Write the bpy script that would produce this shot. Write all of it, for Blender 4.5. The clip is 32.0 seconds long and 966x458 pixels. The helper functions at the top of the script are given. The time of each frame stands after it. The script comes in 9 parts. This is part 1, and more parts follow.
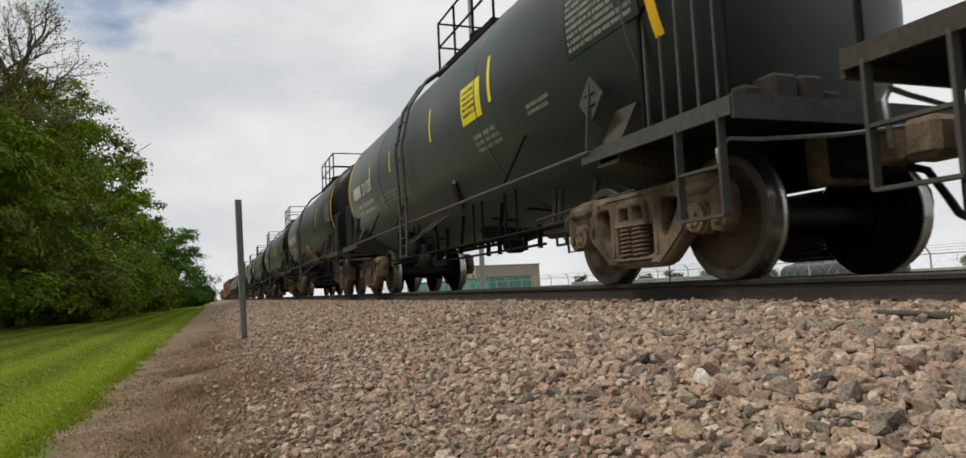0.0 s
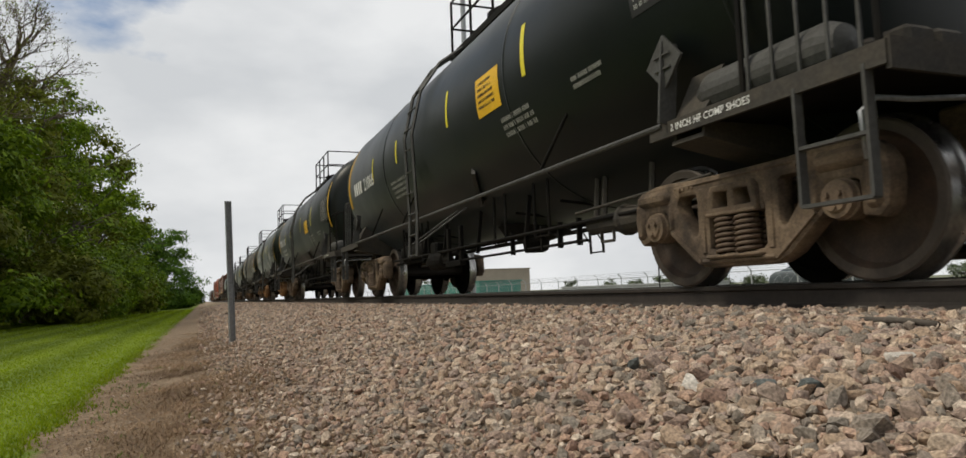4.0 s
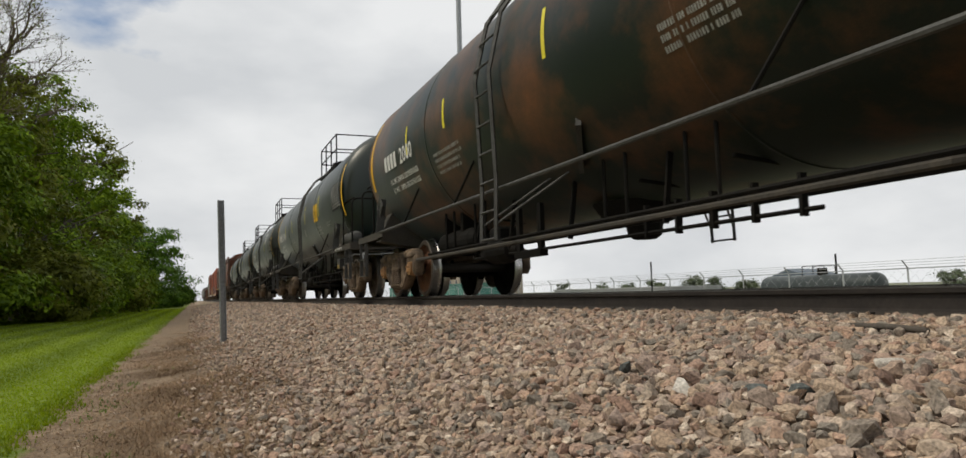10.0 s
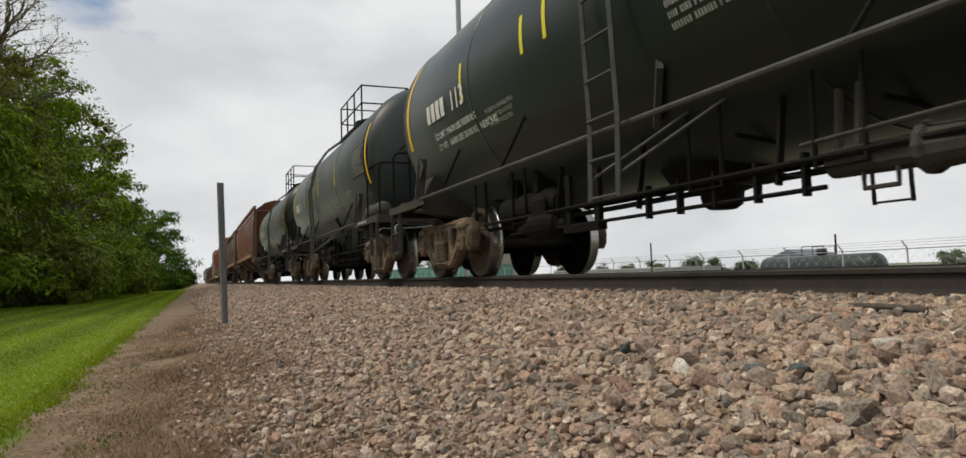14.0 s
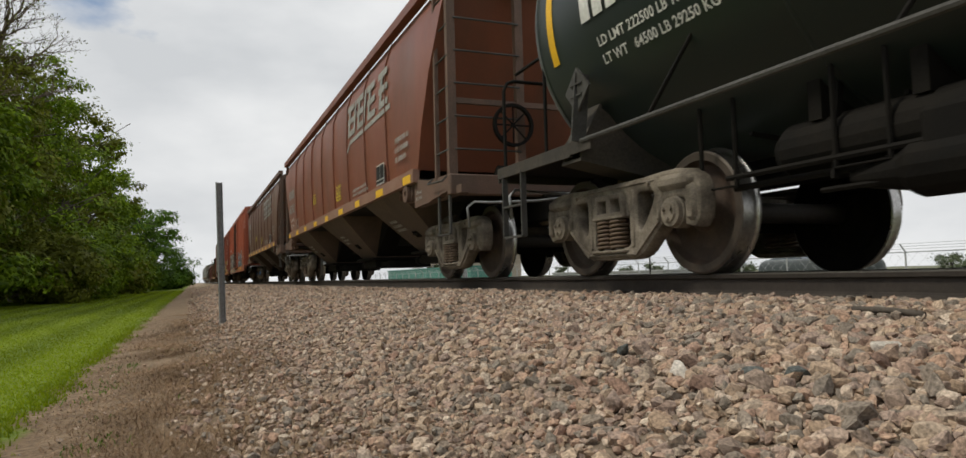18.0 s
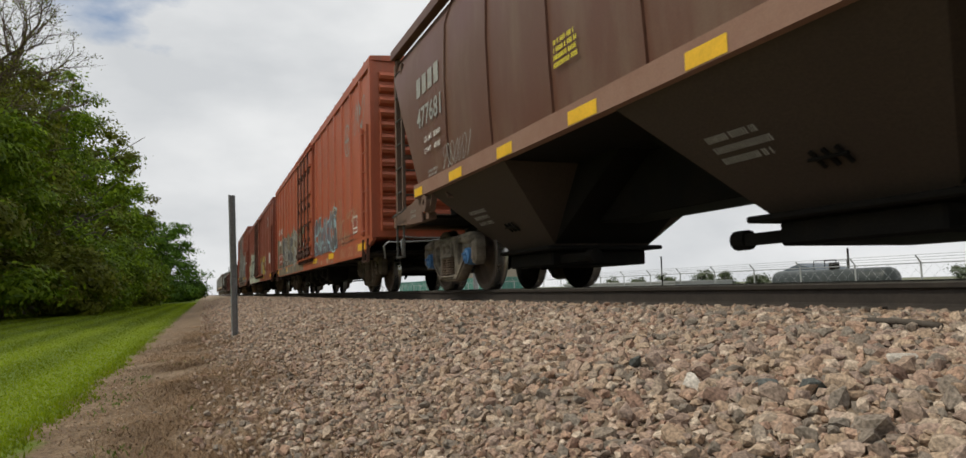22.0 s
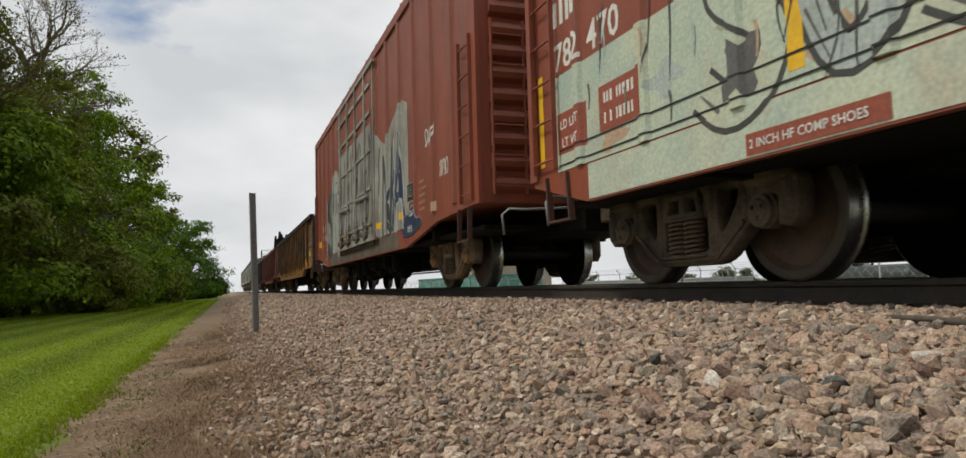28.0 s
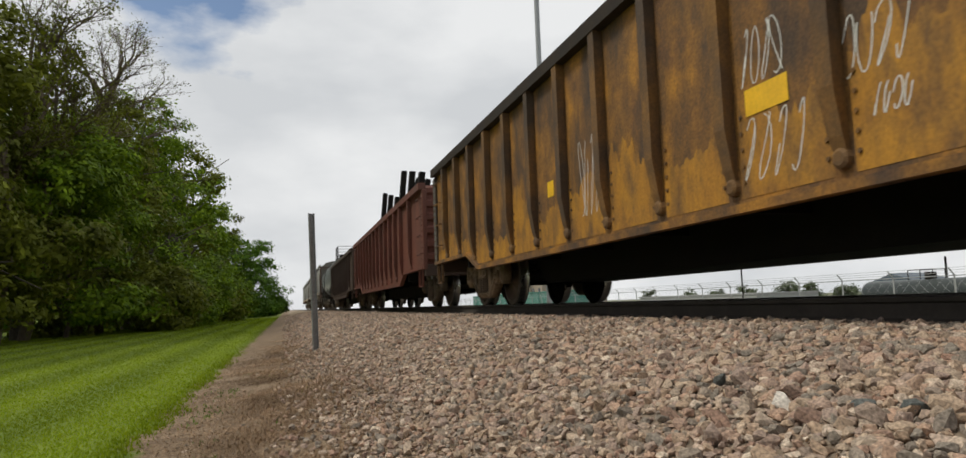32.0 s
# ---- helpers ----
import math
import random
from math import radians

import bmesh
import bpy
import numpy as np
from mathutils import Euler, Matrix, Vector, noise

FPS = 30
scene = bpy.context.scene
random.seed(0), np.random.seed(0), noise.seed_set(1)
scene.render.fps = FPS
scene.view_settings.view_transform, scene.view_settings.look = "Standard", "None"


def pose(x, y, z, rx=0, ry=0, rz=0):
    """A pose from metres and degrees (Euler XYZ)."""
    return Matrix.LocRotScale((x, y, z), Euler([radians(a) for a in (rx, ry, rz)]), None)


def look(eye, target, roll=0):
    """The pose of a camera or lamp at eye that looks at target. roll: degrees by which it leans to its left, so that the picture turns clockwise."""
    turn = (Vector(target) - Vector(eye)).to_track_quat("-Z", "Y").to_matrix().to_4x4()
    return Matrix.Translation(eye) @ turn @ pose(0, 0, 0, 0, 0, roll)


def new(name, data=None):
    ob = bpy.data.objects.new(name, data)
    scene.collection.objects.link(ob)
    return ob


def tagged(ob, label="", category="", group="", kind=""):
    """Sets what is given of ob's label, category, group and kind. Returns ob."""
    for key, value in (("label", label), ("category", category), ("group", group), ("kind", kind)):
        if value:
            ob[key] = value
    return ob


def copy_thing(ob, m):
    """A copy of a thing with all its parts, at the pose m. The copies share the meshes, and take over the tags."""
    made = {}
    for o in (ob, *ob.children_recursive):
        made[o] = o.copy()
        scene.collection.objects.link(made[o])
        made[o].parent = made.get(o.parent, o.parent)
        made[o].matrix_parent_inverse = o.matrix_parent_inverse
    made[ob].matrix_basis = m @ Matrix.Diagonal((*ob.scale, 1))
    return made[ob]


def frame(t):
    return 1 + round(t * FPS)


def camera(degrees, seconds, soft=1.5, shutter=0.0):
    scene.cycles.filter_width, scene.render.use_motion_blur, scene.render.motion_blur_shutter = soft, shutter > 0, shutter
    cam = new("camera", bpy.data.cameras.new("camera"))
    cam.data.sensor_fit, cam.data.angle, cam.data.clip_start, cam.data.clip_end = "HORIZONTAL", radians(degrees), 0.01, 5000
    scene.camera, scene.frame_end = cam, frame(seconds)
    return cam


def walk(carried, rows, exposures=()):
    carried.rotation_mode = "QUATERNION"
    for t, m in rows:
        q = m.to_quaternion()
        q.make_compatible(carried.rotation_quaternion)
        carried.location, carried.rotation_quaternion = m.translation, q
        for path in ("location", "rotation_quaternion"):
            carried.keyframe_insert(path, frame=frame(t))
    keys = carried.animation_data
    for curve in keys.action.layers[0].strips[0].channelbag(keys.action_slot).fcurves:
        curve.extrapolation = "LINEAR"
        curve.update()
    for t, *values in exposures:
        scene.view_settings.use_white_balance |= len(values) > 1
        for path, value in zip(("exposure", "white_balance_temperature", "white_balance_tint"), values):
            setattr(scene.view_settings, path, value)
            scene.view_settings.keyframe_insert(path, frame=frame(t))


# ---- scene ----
cam = camera(68.6, 32.0, soft=1.5, shutter=0.06)

# Along the track: +y ahead, the train comes towards -y. Lawn at z about 0, rail top at RZ.
EYE = 0.80
RZ = 0.77
XT = 4.51
TURNS = [
    (0, -20.73, 4.72, 2.63), (0.5, -20.89, 4.79, 2.55), (1, -21.17, 5.11, 2.5), (1.5, -21.32, 5.02, 2.66),
    (2, -21.48, 4.79, 2.53), (2.5, -21.5, 4.73, 2.3), (3, -21.5, 4.97, 2.32), (3.5, -21.49, 5.01, 2.21),
    (5.5, -21.7, 4.74, 2.03), (6, -21.79, 4.54, 1.8), (6.5, -21.95, 4.56, 2), (7, -21.91, 4.79, 1.86),
    (7.5, -21.9, 4.94, 1.87), (8, -22.04, 5.11, 1.73), (8.5, -22.23, 5.02, 1.55), (9, -22.4, 5.16, 1.41),
    (9.5, -22.26, 5.32, 1.44), (10, -22.12, 5.16, 1.59), (10.5, -22.12, 4.77, 1.8), (11, -22.24, 4.67, 1.78),
    (11.5, -22.17, 4.51, 1.86), (12, -21.93, 4.53, 1.64), (12.5, -21.85, 4.33, 1.88), (13, -22.03, 3.72, 1.71),
    (13.5, -22.14, 3.66, 2), (14, -22.11, 3.67, 1.77), (14.5, -22.06, 3.72, 1.83), (16.5, -22.2, 3.61, 1.47),
    (17, -22.19, 3.61, 1.39), (17.5, -22.23, 3.68, 1.4), (18, -22.24, 3.77, 1.46), (18.5, -22.38, 3.84, 1.54),
    (19, -22.27, 3.8, 1.43), (19.5, -22.13, 3.8, 1.54), (20, -22.17, 3.89, 1.51), (20.5, -21.92, 4.01, 1.67),
    (21, -21.77, 4.11, 1.46), (21.5, -21.63, 4.36, 1.47), (22, -21.33, 4.74, 1.56), (22.5, -20.65, 5.06, 1.33),
    (23, -20.39, 5.05, 1.12), (23.5, -20.17, 5.06, 1.27), (24, -20.14, 4.86, 1.42), (24.5, -20, 4.66, 1.45),
    (25, -19.98, 4.46, 1.47), (25.5, -19.94, 4.34, 1.37), (27.5, -19.9, 4.48, 1.46), (28, -19.82, 4.53, 1.57),
    (28.5, -19.65, 4.71, 1.44), (29, -19.5, 4.98, 1.54), (29.5, -19.45, 5.21, 1.54), (30, -19.47, 5.25, 1.64),
    (30.5, -19.37, 5.2, 1.53), (31, -19.2, 5.32, 1.47), (31.5, -19.17, 5.49, 1.43), (32, -15.42, 6, 1.93),
]
SHIFT = {31.6: (0.0, 0.0), 32.0: (-0.015, 0.012)}


def camera_rows():
    rows = []
    for t, yaw, pitch, roll in TURNS:
        dx, dz = SHIFT.get(t, (0.0, 0.0))
        rows.append((t, pose(dx, 0, EYE + dz, 90 + pitch, roll, yaw)))
    return rows


walk(cam, camera_rows(), exposures=[(0, 0.0), (32, 0.0)])

# ---- world and light ----


def build_world():
    w = bpy.data.worlds.new("sky")
    scene.world = w
    w.use_nodes = True
    nt = w.node_tree
    nt.nodes.clear()
    out = nt.nodes.new("ShaderNodeOutputWorld")
    bg = nt.nodes.new("ShaderNodeBackground")
    sky = nt.nodes.new("ShaderNodeTexSky")
    sky.sky_type = "NISHITA"
    sky.sun_disc = False
    sky.sun_elevation = radians(56)
    sky.sun_rotation = radians(-78)
    gain = nt.nodes.new("ShaderNodeVectorMath")
    gain.operation = "SCALE"
    gain.inputs["Scale"].default_value = 0.10
    nt.links.new(sky.outputs[0], gain.inputs[0])
    co = nt.nodes.new("ShaderNodeTexCoord")
    mp = nt.nodes.new("ShaderNodeMapping")
    mp.inputs["Scale"].default_value = (1.0, 1.0, 2.2)
    mp.inputs["Location"].default_value = (0.35, 0.1, 0.25)
    nt.links.new(co.outputs["Generated"], mp.inputs[0])
    big = nt.nodes.new("ShaderNodeTexNoise")
    big.inputs["Scale"].default_value = 2.3
    big.inputs["Detail"].default_value = 8
    big.inputs["Roughness"].default_value = 0.55
    nt.links.new(mp.outputs[0], big.inputs["Vector"])
    cover = nt.nodes.new("ShaderNodeMapRange")
    cover.inputs["From Min"].default_value = 0.30
    cover.inputs["From Max"].default_value = 0.40
    # a break in the cloud, with ragged edges, ahead of the train
    away = nt.nodes.new("ShaderNodeVectorMath")
    away.operation = "DISTANCE"
    away.inputs[1].default_value = (-0.10, 0.875, 0.47)
    nt.links.new(co.outputs["Generated"], away.inputs[0])
    gap = nt.nodes.new("ShaderNodeMapRange")
    gap.inputs["From Min"].default_value = 0.0
    gap.inputs["From Max"].default_value = 0.30
    gap.inputs["To Min"].default_value = -0.40
    gap.inputs["To Max"].default_value = 0.12
    nt.links.new(away.outputs["Value"], gap.inputs["Value"])
    total = nt.nodes.new("ShaderNodeMath")
    nt.links.new(gap.outputs[0], total.inputs[0])
    nt.links.new(big.outputs[0], total.inputs[1])
    nt.links.new(total.outputs[0], cover.inputs["Value"])
    fine = nt.nodes.new("ShaderNodeTexNoise")
    fine.inputs["Scale"].default_value = 3.1
    fine.inputs["Detail"].default_value = 6
    nt.links.new(mp.outputs[0], fine.inputs["Vector"])
    ramp = nt.nodes.new("ShaderNodeValToRGB")
    ramp.color_ramp.elements[0].position = 0.36
    ramp.color_ramp.elements[0].color = (0.62, 0.64, 0.66, 1)
    ramp.color_ramp.elements[1].position = 0.62
    ramp.color_ramp.elements[1].color = (0.82, 0.83, 0.835, 1)
    nt.links.new(fine.outputs[0], ramp.inputs[0])
    mix = nt.nodes.new("ShaderNodeMix")
    mix.data_type = "RGBA"
    nt.links.new(cover.outputs[0], mix.inputs[0])
    nt.links.new(gain.outputs[0], mix.inputs[6])
    nt.links.new(ramp.outputs[0], mix.inputs[7])
    nt.links.new(mix.outputs[2], bg.inputs[0])
    bg.inputs[1].default_value = 1.0
    nt.links.new(bg.outputs[0], out.inputs[0])


build_world()
sun = new("sun", bpy.data.lights.new("sun", "SUN"))
sun.data.energy = 2.1
sun.data.angle = radians(11)
sun.data.color = (1.0, 0.925, 0.76)
sun.matrix_world = look((-14, 3, 21), (0, 0, 0))

# ---- materials ----


def surface(name, base, second=None, scale=3.0, amount=0.6, rough=0.6, metal=0.0, bump=0.15, fine=40.0,
            stain=None, stain_amount=0.0, stain_scale=(1.2, 1.2, 0.35), random_tint=0.0, coords="Object", grime=0.25, gloss=0.5, stain_from=0.45, dust=0.0):
    """A painted or raw surface: two colours in broad patches, fine grain, optional streaked stains."""
    m = bpy.data.materials.new(name)
    m.use_nodes = True
    nt = m.node_tree
    N, L = nt.nodes, nt.links
    bsdf = N["Principled BSDF"]
    bsdf.inputs["Metallic"].default_value = metal
    bsdf.inputs["Specular IOR Level"].default_value = gloss
    # a film of fine dust
    bsdf.inputs["Sheen Weight"].default_value = dust
    bsdf.inputs["Sheen Roughness"].default_value = 0.35
    bsdf.inputs["Sheen Tint"].default_value = (0.80, 0.86, 0.82, 1)
    co = N.new("ShaderNodeTexCoord")
    src = co.outputs[coords]
    n1 = N.new("ShaderNodeTexNoise")
    n1.inputs["Scale"].default_value = scale
    n1.inputs["Detail"].default_value = 6
    n1.inputs["Roughness"].default_value = 0.62
    L.new(src, n1.inputs["Vector"])
    second = second or tuple(c * 0.6 for c in base)
    r1 = N.new("ShaderNodeMapRange")
    r1.inputs["From Min"].default_value = 0.38
    r1.inputs["From Max"].default_value = 0.66
    r1.inputs["To Max"].default_value = amount
    L.new(n1.outputs[0], r1.inputs["Value"])
    mix = N.new("ShaderNodeMix")
    mix.data_type = "RGBA"
    mix.inputs[6].default_value = (*base, 1)
    mix.inputs[7].default_value = (*second, 1)
    L.new(r1.outputs[0], mix.inputs[0])
    colour = mix.outputs[2]
    n2 = N.new("ShaderNodeTexNoise")
    n2.inputs["Scale"].default_value = fine
    n2.inputs["Detail"].default_value = 4
    L.new(src, n2.inputs["Vector"])
    if stain:
        mp = N.new("ShaderNodeMapping")
        mp.inputs["Scale"].default_value = stain_scale
        L.new(src, mp.inputs[0])
        n3 = N.new("ShaderNodeTexNoise")
        n3.inputs["Scale"].default_value = 2.0
        n3.inputs["Detail"].default_value = 7
        n3.inputs["Roughness"].default_value = 0.65
        L.new(mp.outputs[0], n3.inputs["Vector"])
        r3 = N.new("ShaderNodeMapRange")
        r3.inputs["From Min"].default_value = stain_from
        r3.inputs["From Max"].default_value = stain_from + 0.27
        r3.inputs["To Max"].default_value = stain_amount
        L.new(n3.outputs[0], r3.inputs["Value"])
        mx = N.new("ShaderNodeMix")
        mx.data_type = "RGBA"
        mx.inputs[7].default_value = (*stain, 1)
        L.new(r3.outputs[0], mx.inputs[0])
        L.new(colour, mx.inputs[6])
        colour = mx.outputs[2]
    if grime:
        mg = N.new("ShaderNodeMix")
        mg.data_type = "RGBA"
        mg.blend_type = "MULTIPLY"
        rg = N.new("ShaderNodeMapRange")
        rg.inputs["From Min"].default_value = 0.3
        rg.inputs["From Max"].default_value = 0.7
        rg.inputs["To Min"].default_value = 1.0 - grime
        rg.inputs["To Max"].default_value = 1.0 + grime * 0.6
        L.new(n2.outputs[0], rg.inputs["Value"])
        mg.inputs[0].default_value = 1.0
        L.new(colour, mg.inputs[6])
        L.new(rg.outputs[0], mg.inputs[7])
        colour = mg.outputs[2]
    if random_tint:
        oi = N.new("ShaderNodeObjectInfo")
        hs = N.new("ShaderNodeHueSaturation")
        rr = N.new("ShaderNodeMapRange")
        rr.inputs["To Min"].default_value = 1 - random_tint
        rr.inputs["To Max"].default_value = 1 + random_tint
        L.new(oi.outputs["Random"], rr.inputs["Value"])
        L.new(rr.outputs[0], hs.inputs["Value"])
        L.new(colour, hs.inputs["Color"])
        colour = hs.outputs[0]
    L.new(colour, bsdf.inputs["Base Color"])
    rr2 = N.new("ShaderNodeMapRange")
    rr2.inputs["To Min"].default_value = max(0.05, rough - 0.14)
    rr2.inputs["To Max"].default_value = min(1.0, rough + 0.14)
    L.new(n1.outputs[0], rr2.inputs["Value"])
    L.new(rr2.outputs[0], bsdf.inputs["Roughness"])
    if bump:
        b = N.new("ShaderNodeBump")
        b.inputs["Strength"].default_value = bump
        b.inputs["Distance"].default_value = 0.01
        L.new(n2.outputs[0], b.inputs["Height"])
        L.new(b.outputs[0], bsdf.inputs["Normal"])
    return m


def islands(name, colours, rough=0.9, bump=0.3, fine=60.0, dust=0.3):
    """Loose pieces joined in one mesh or singly: each takes a colour of its own from a ramp."""
    m = bpy.data.materials.new(name)
    m.use_nodes = True
    nt = m.node_tree
    N, L = nt.nodes, nt.links
    bsdf = N["Principled BSDF"]
    bsdf.inputs["Roughness"].default_value = rough
    g = N.new("ShaderNodeNewGeometry")
    oi = N.new("ShaderNodeObjectInfo")
    add = N.new("ShaderNodeMath")
    add.operation = "ADD"
    fr = N.new("ShaderNodeMath")
    fr.operation = "FRACT"
    L.new(g.outputs["Random Per Island"], add.inputs[0])
    L.new(oi.outputs["Random"], add.inputs[1])
    L.new(add.outputs[0], fr.inputs[0])
    ramp = N.new("ShaderNodeValToRGB")
    ramp.color_ramp.interpolation = "LINEAR"
    e = ramp.color_ramp.elements
    while len(e) < len(colours):
        e.new(0.5)
    for i, c in enumerate(colours):
        e[i].position = i / (len(colours) - 1)
        e[i].color = (*c, 1)
    L.new(fr.outputs[0], ramp.inputs[0])
    n = N.new("ShaderNodeTexNoise")
    n.inputs["Scale"].default_value = fine
    n.inputs["Detail"].default_value = 5
    L.new(g.outputs["Position"], n.inputs["Vector"])
    rg = N.new("ShaderNodeMapRange")
    rg.inputs["From Min"].default_value = 0.3
    rg.inputs["From Max"].default_value = 0.7
    rg.inputs["To Min"].default_value = 1 - dust
    rg.inputs["To Max"].default_value = 1 + dust
    L.new(n.outputs[0], rg.inputs["Value"])
    mg = N.new("ShaderNodeMix")
    mg.data_type = "RGBA"
    mg.blend_type = "MULTIPLY"
    mg.inputs[0].default_value = 1.0
    L.new(ramp.outputs[0], mg.inputs[6])
    L.new(rg.outputs[0], mg.inputs[7])
    L.new(mg.outputs[2], bsdf.inputs["Base Color"])
    if bump:
        b = N.new("ShaderNodeBump")
        b.inputs["Strength"].default_value = bump
        b.inputs["Distance"].default_value = 0.006
        L.new(n.outputs[0], b.inputs["Height"])
        L.new(b.outputs[0], bsdf.inputs["Normal"])
    return m


def leafy(name, colours, translucent=0.35, stripes=False, dust=0.15):
    m = islands(name, colours, rough=0.6, bump=0, fine=0.7, dust=dust)
    nt = m.node_tree
    N, L = nt.nodes, nt.links
    bsdf = N["Principled BSDF"]
    bsdf.inputs["Specular IOR Level"].default_value = 0.15
    tr = N.new("ShaderNodeBsdfTranslucent")
    src = bsdf.inputs["Base Color"].links[0].from_socket
    if stripes:
        # mown bands along the track, bent over to and fro
        g = N.new("ShaderNodeNewGeometry")
        sep = N.new("ShaderNodeSeparateXYZ")
        L.new(g.outputs["Position"], sep.inputs[0])
        k = N.new("ShaderNodeMath")
        k.operation = "MULTIPLY_ADD"
        k.inputs[1].default_value, k.inputs[2].default_value = 5.46, 2.65
        L.new(sep.outputs[0], k.inputs[0])
        s = N.new("ShaderNodeMath")
        s.operation = "SINE"
        L.new(k.outputs[0], s.inputs[0])
        r = N.new("ShaderNodeMapRange")
        r.inputs["From Min"].default_value, r.inputs["From Max"].default_value = -0.9, 0.9
        r.inputs["To Min"].default_value, r.inputs["To Max"].default_value = 0.78, 1.16
        L.new(s.outputs[0], r.inputs["Value"])
        mm = N.new("ShaderNodeMix")
        mm.data_type, mm.blend_type = "RGBA", "MULTIPLY"
        mm.inputs[0].default_value = 1.0
        L.new(src, mm.inputs[6])
        L.new(r.outputs[0], mm.inputs[7])
        src = mm.outputs[2]
        L.new(src, bsdf.inputs["Base Color"])
    L.new(src, tr.inputs[0])
    mx = N.new("ShaderNodeMixShader")
    mx.inputs[0].default_value = translucent
    L.new(bsdf.outputs[0], mx.inputs[1])
    L.new(tr.outputs[0], mx.inputs[2])
    L.new(mx.outputs[0], N["Material Output"].inputs[0])
    return m


M = {}
M["tank_black"] = surface("black_tank_paint", (0.0078, 0.0108, 0.0102), (0.0130, 0.0160, 0.0146), scale=0.7, rough=0.38, bump=0.03, fine=90,
                          stain=(0.0165, 0.0152, 0.0125), stain_amount=0.40, stain_scale=(0.6, 0.5, 0.5), grime=0.15, gloss=0.17, dust=0.10)
M["tank_green"] = surface("green_black_tank_paint", (0.0090, 0.0175, 0.0150), (0.0160, 0.0230, 0.0190), scale=0.7, rough=0.38, bump=0.03, fine=90,
                          stain=(0.022, 0.021, 0.0155), stain_amount=0.45, stain_scale=(0.6, 0.5, 0.5), grime=0.15, gloss=0.38, dust=0.22)
M["tank_grey"] = surface("weathered_grey_tank_paint", (0.0245, 0.0330, 0.0325), (0.0170, 0.0240, 0.0230), scale=0.6, rough=0.44, bump=0.05, fine=90,
                         stain=(0.045, 0.050, 0.048), stain_amount=0.6, stain_scale=(0.5, 0.4, 0.7), grime=0.15, gloss=0.34, dust=0.24)
# paler grey than the shells, for leading heads only
M["head_pale"] = surface("pale_grey_tank_head_paint", (0.034, 0.042, 0.042), (0.022, 0.029, 0.029), scale=0.8, rough=0.5, bump=0.04, fine=90,
                         stain=(0.050, 0.047, 0.040), stain_amount=0.6, stain_scale=(0.8, 0.8, 0.4), grime=0.15, gloss=0.35, dust=0.3)
M["orange"] = surface("orange_reflective_tape", (0.62, 0.26, 0.012), (0.50, 0.20, 0.012), scale=3, rough=0.5, bump=0)
M["tank_rust"] = surface("rust_blotched_tank_paint", (0.011, 0.018, 0.013), (0.018, 0.024, 0.017), scale=0.6, rough=0.46, bump=0.05, fine=90,
                         stain=(0.21, 0.078, 0.028), stain_amount=0.85, stain_scale=(0.36, 0.30, 0.34), grime=0.2, gloss=0.25, dust=0.12, stain_from=0.46)
# grimy steel, coloured darker still to hold the shade beneath the cars
M["under"] = surface("grimy_shaded_black_steel", (0.0052, 0.0048, 0.0043), (0.017, 0.0138, 0.0105), scale=3, rough=0.8, bump=0.2, fine=50, gloss=0.16)
M["frame_grey"] = surface("grey_grip_steel", (0.070, 0.069, 0.065), (0.036, 0.033, 0.030), scale=4, rough=0.65, bump=0.1, gloss=0.35)
M["deck_dust"] = surface("dusty_dark_deck_steel", (0.044, 0.040, 0.035), (0.082, 0.068, 0.052), scale=4, rough=0.8, bump=0.1, gloss=0.3)
M["truck_brown"] = surface("dusty_cast_steel", (0.195, 0.137, 0.088), (0.072, 0.049, 0.034), scale=3, amount=0.85, rough=0.85, bump=0.4, fine=60,
                           stain=(0.026, 0.019, 0.014), stain_amount=0.75, stain_scale=(1.5, 1.5, 1.5), grime=0.35)
M["truck_orange"] = surface("rusty_cast_steel", (0.40, 0.225, 0.095), (0.20, 0.085, 0.036), scale=3, amount=0.85, rough=0.85, bump=0.4, fine=60,
                            stain=(0.045, 0.026, 0.016), stain_amount=0.75, stain_scale=(1.5, 1.5, 1.5), grime=0.35)
M["truck_tan"] = surface("tan_dusted_cast_steel", (0.27, 0.185, 0.115), (0.105, 0.072, 0.046), scale=3, amount=0.85, rough=0.85, bump=0.4, fine=60,
                         stain=(0.04, 0.028, 0.020), stain_amount=0.7, stain_scale=(1.5, 1.5, 1.5), grime=0.3)
M["truck_grey"] = surface("grey_cast_steel", (0.221, 0.189, 0.150), (0.098, 0.081, 0.062), scale=3, amount=0.85, rough=0.8, bump=0.35, fine=60,
                          stain=(0.035, 0.027, 0.020), stain_amount=0.7, stain_scale=(1.5, 1.5, 1.5), grime=0.3)
M["truck_dark"] = surface("dusty_dark_cast_steel", (0.125, 0.095, 0.066), (0.050, 0.037, 0.027), scale=3, amount=0.85, rough=0.85, bump=0.35, fine=60,
                          stain=(0.022, 0.017, 0.013), stain_amount=0.8, stain_scale=(1.5, 1.5, 1.5), grime=0.35)
M["spring"] = surface("rusty_spring_steel", (0.13, 0.085, 0.055), (0.07, 0.05, 0.035), scale=9, rough=0.7, bump=0.1)
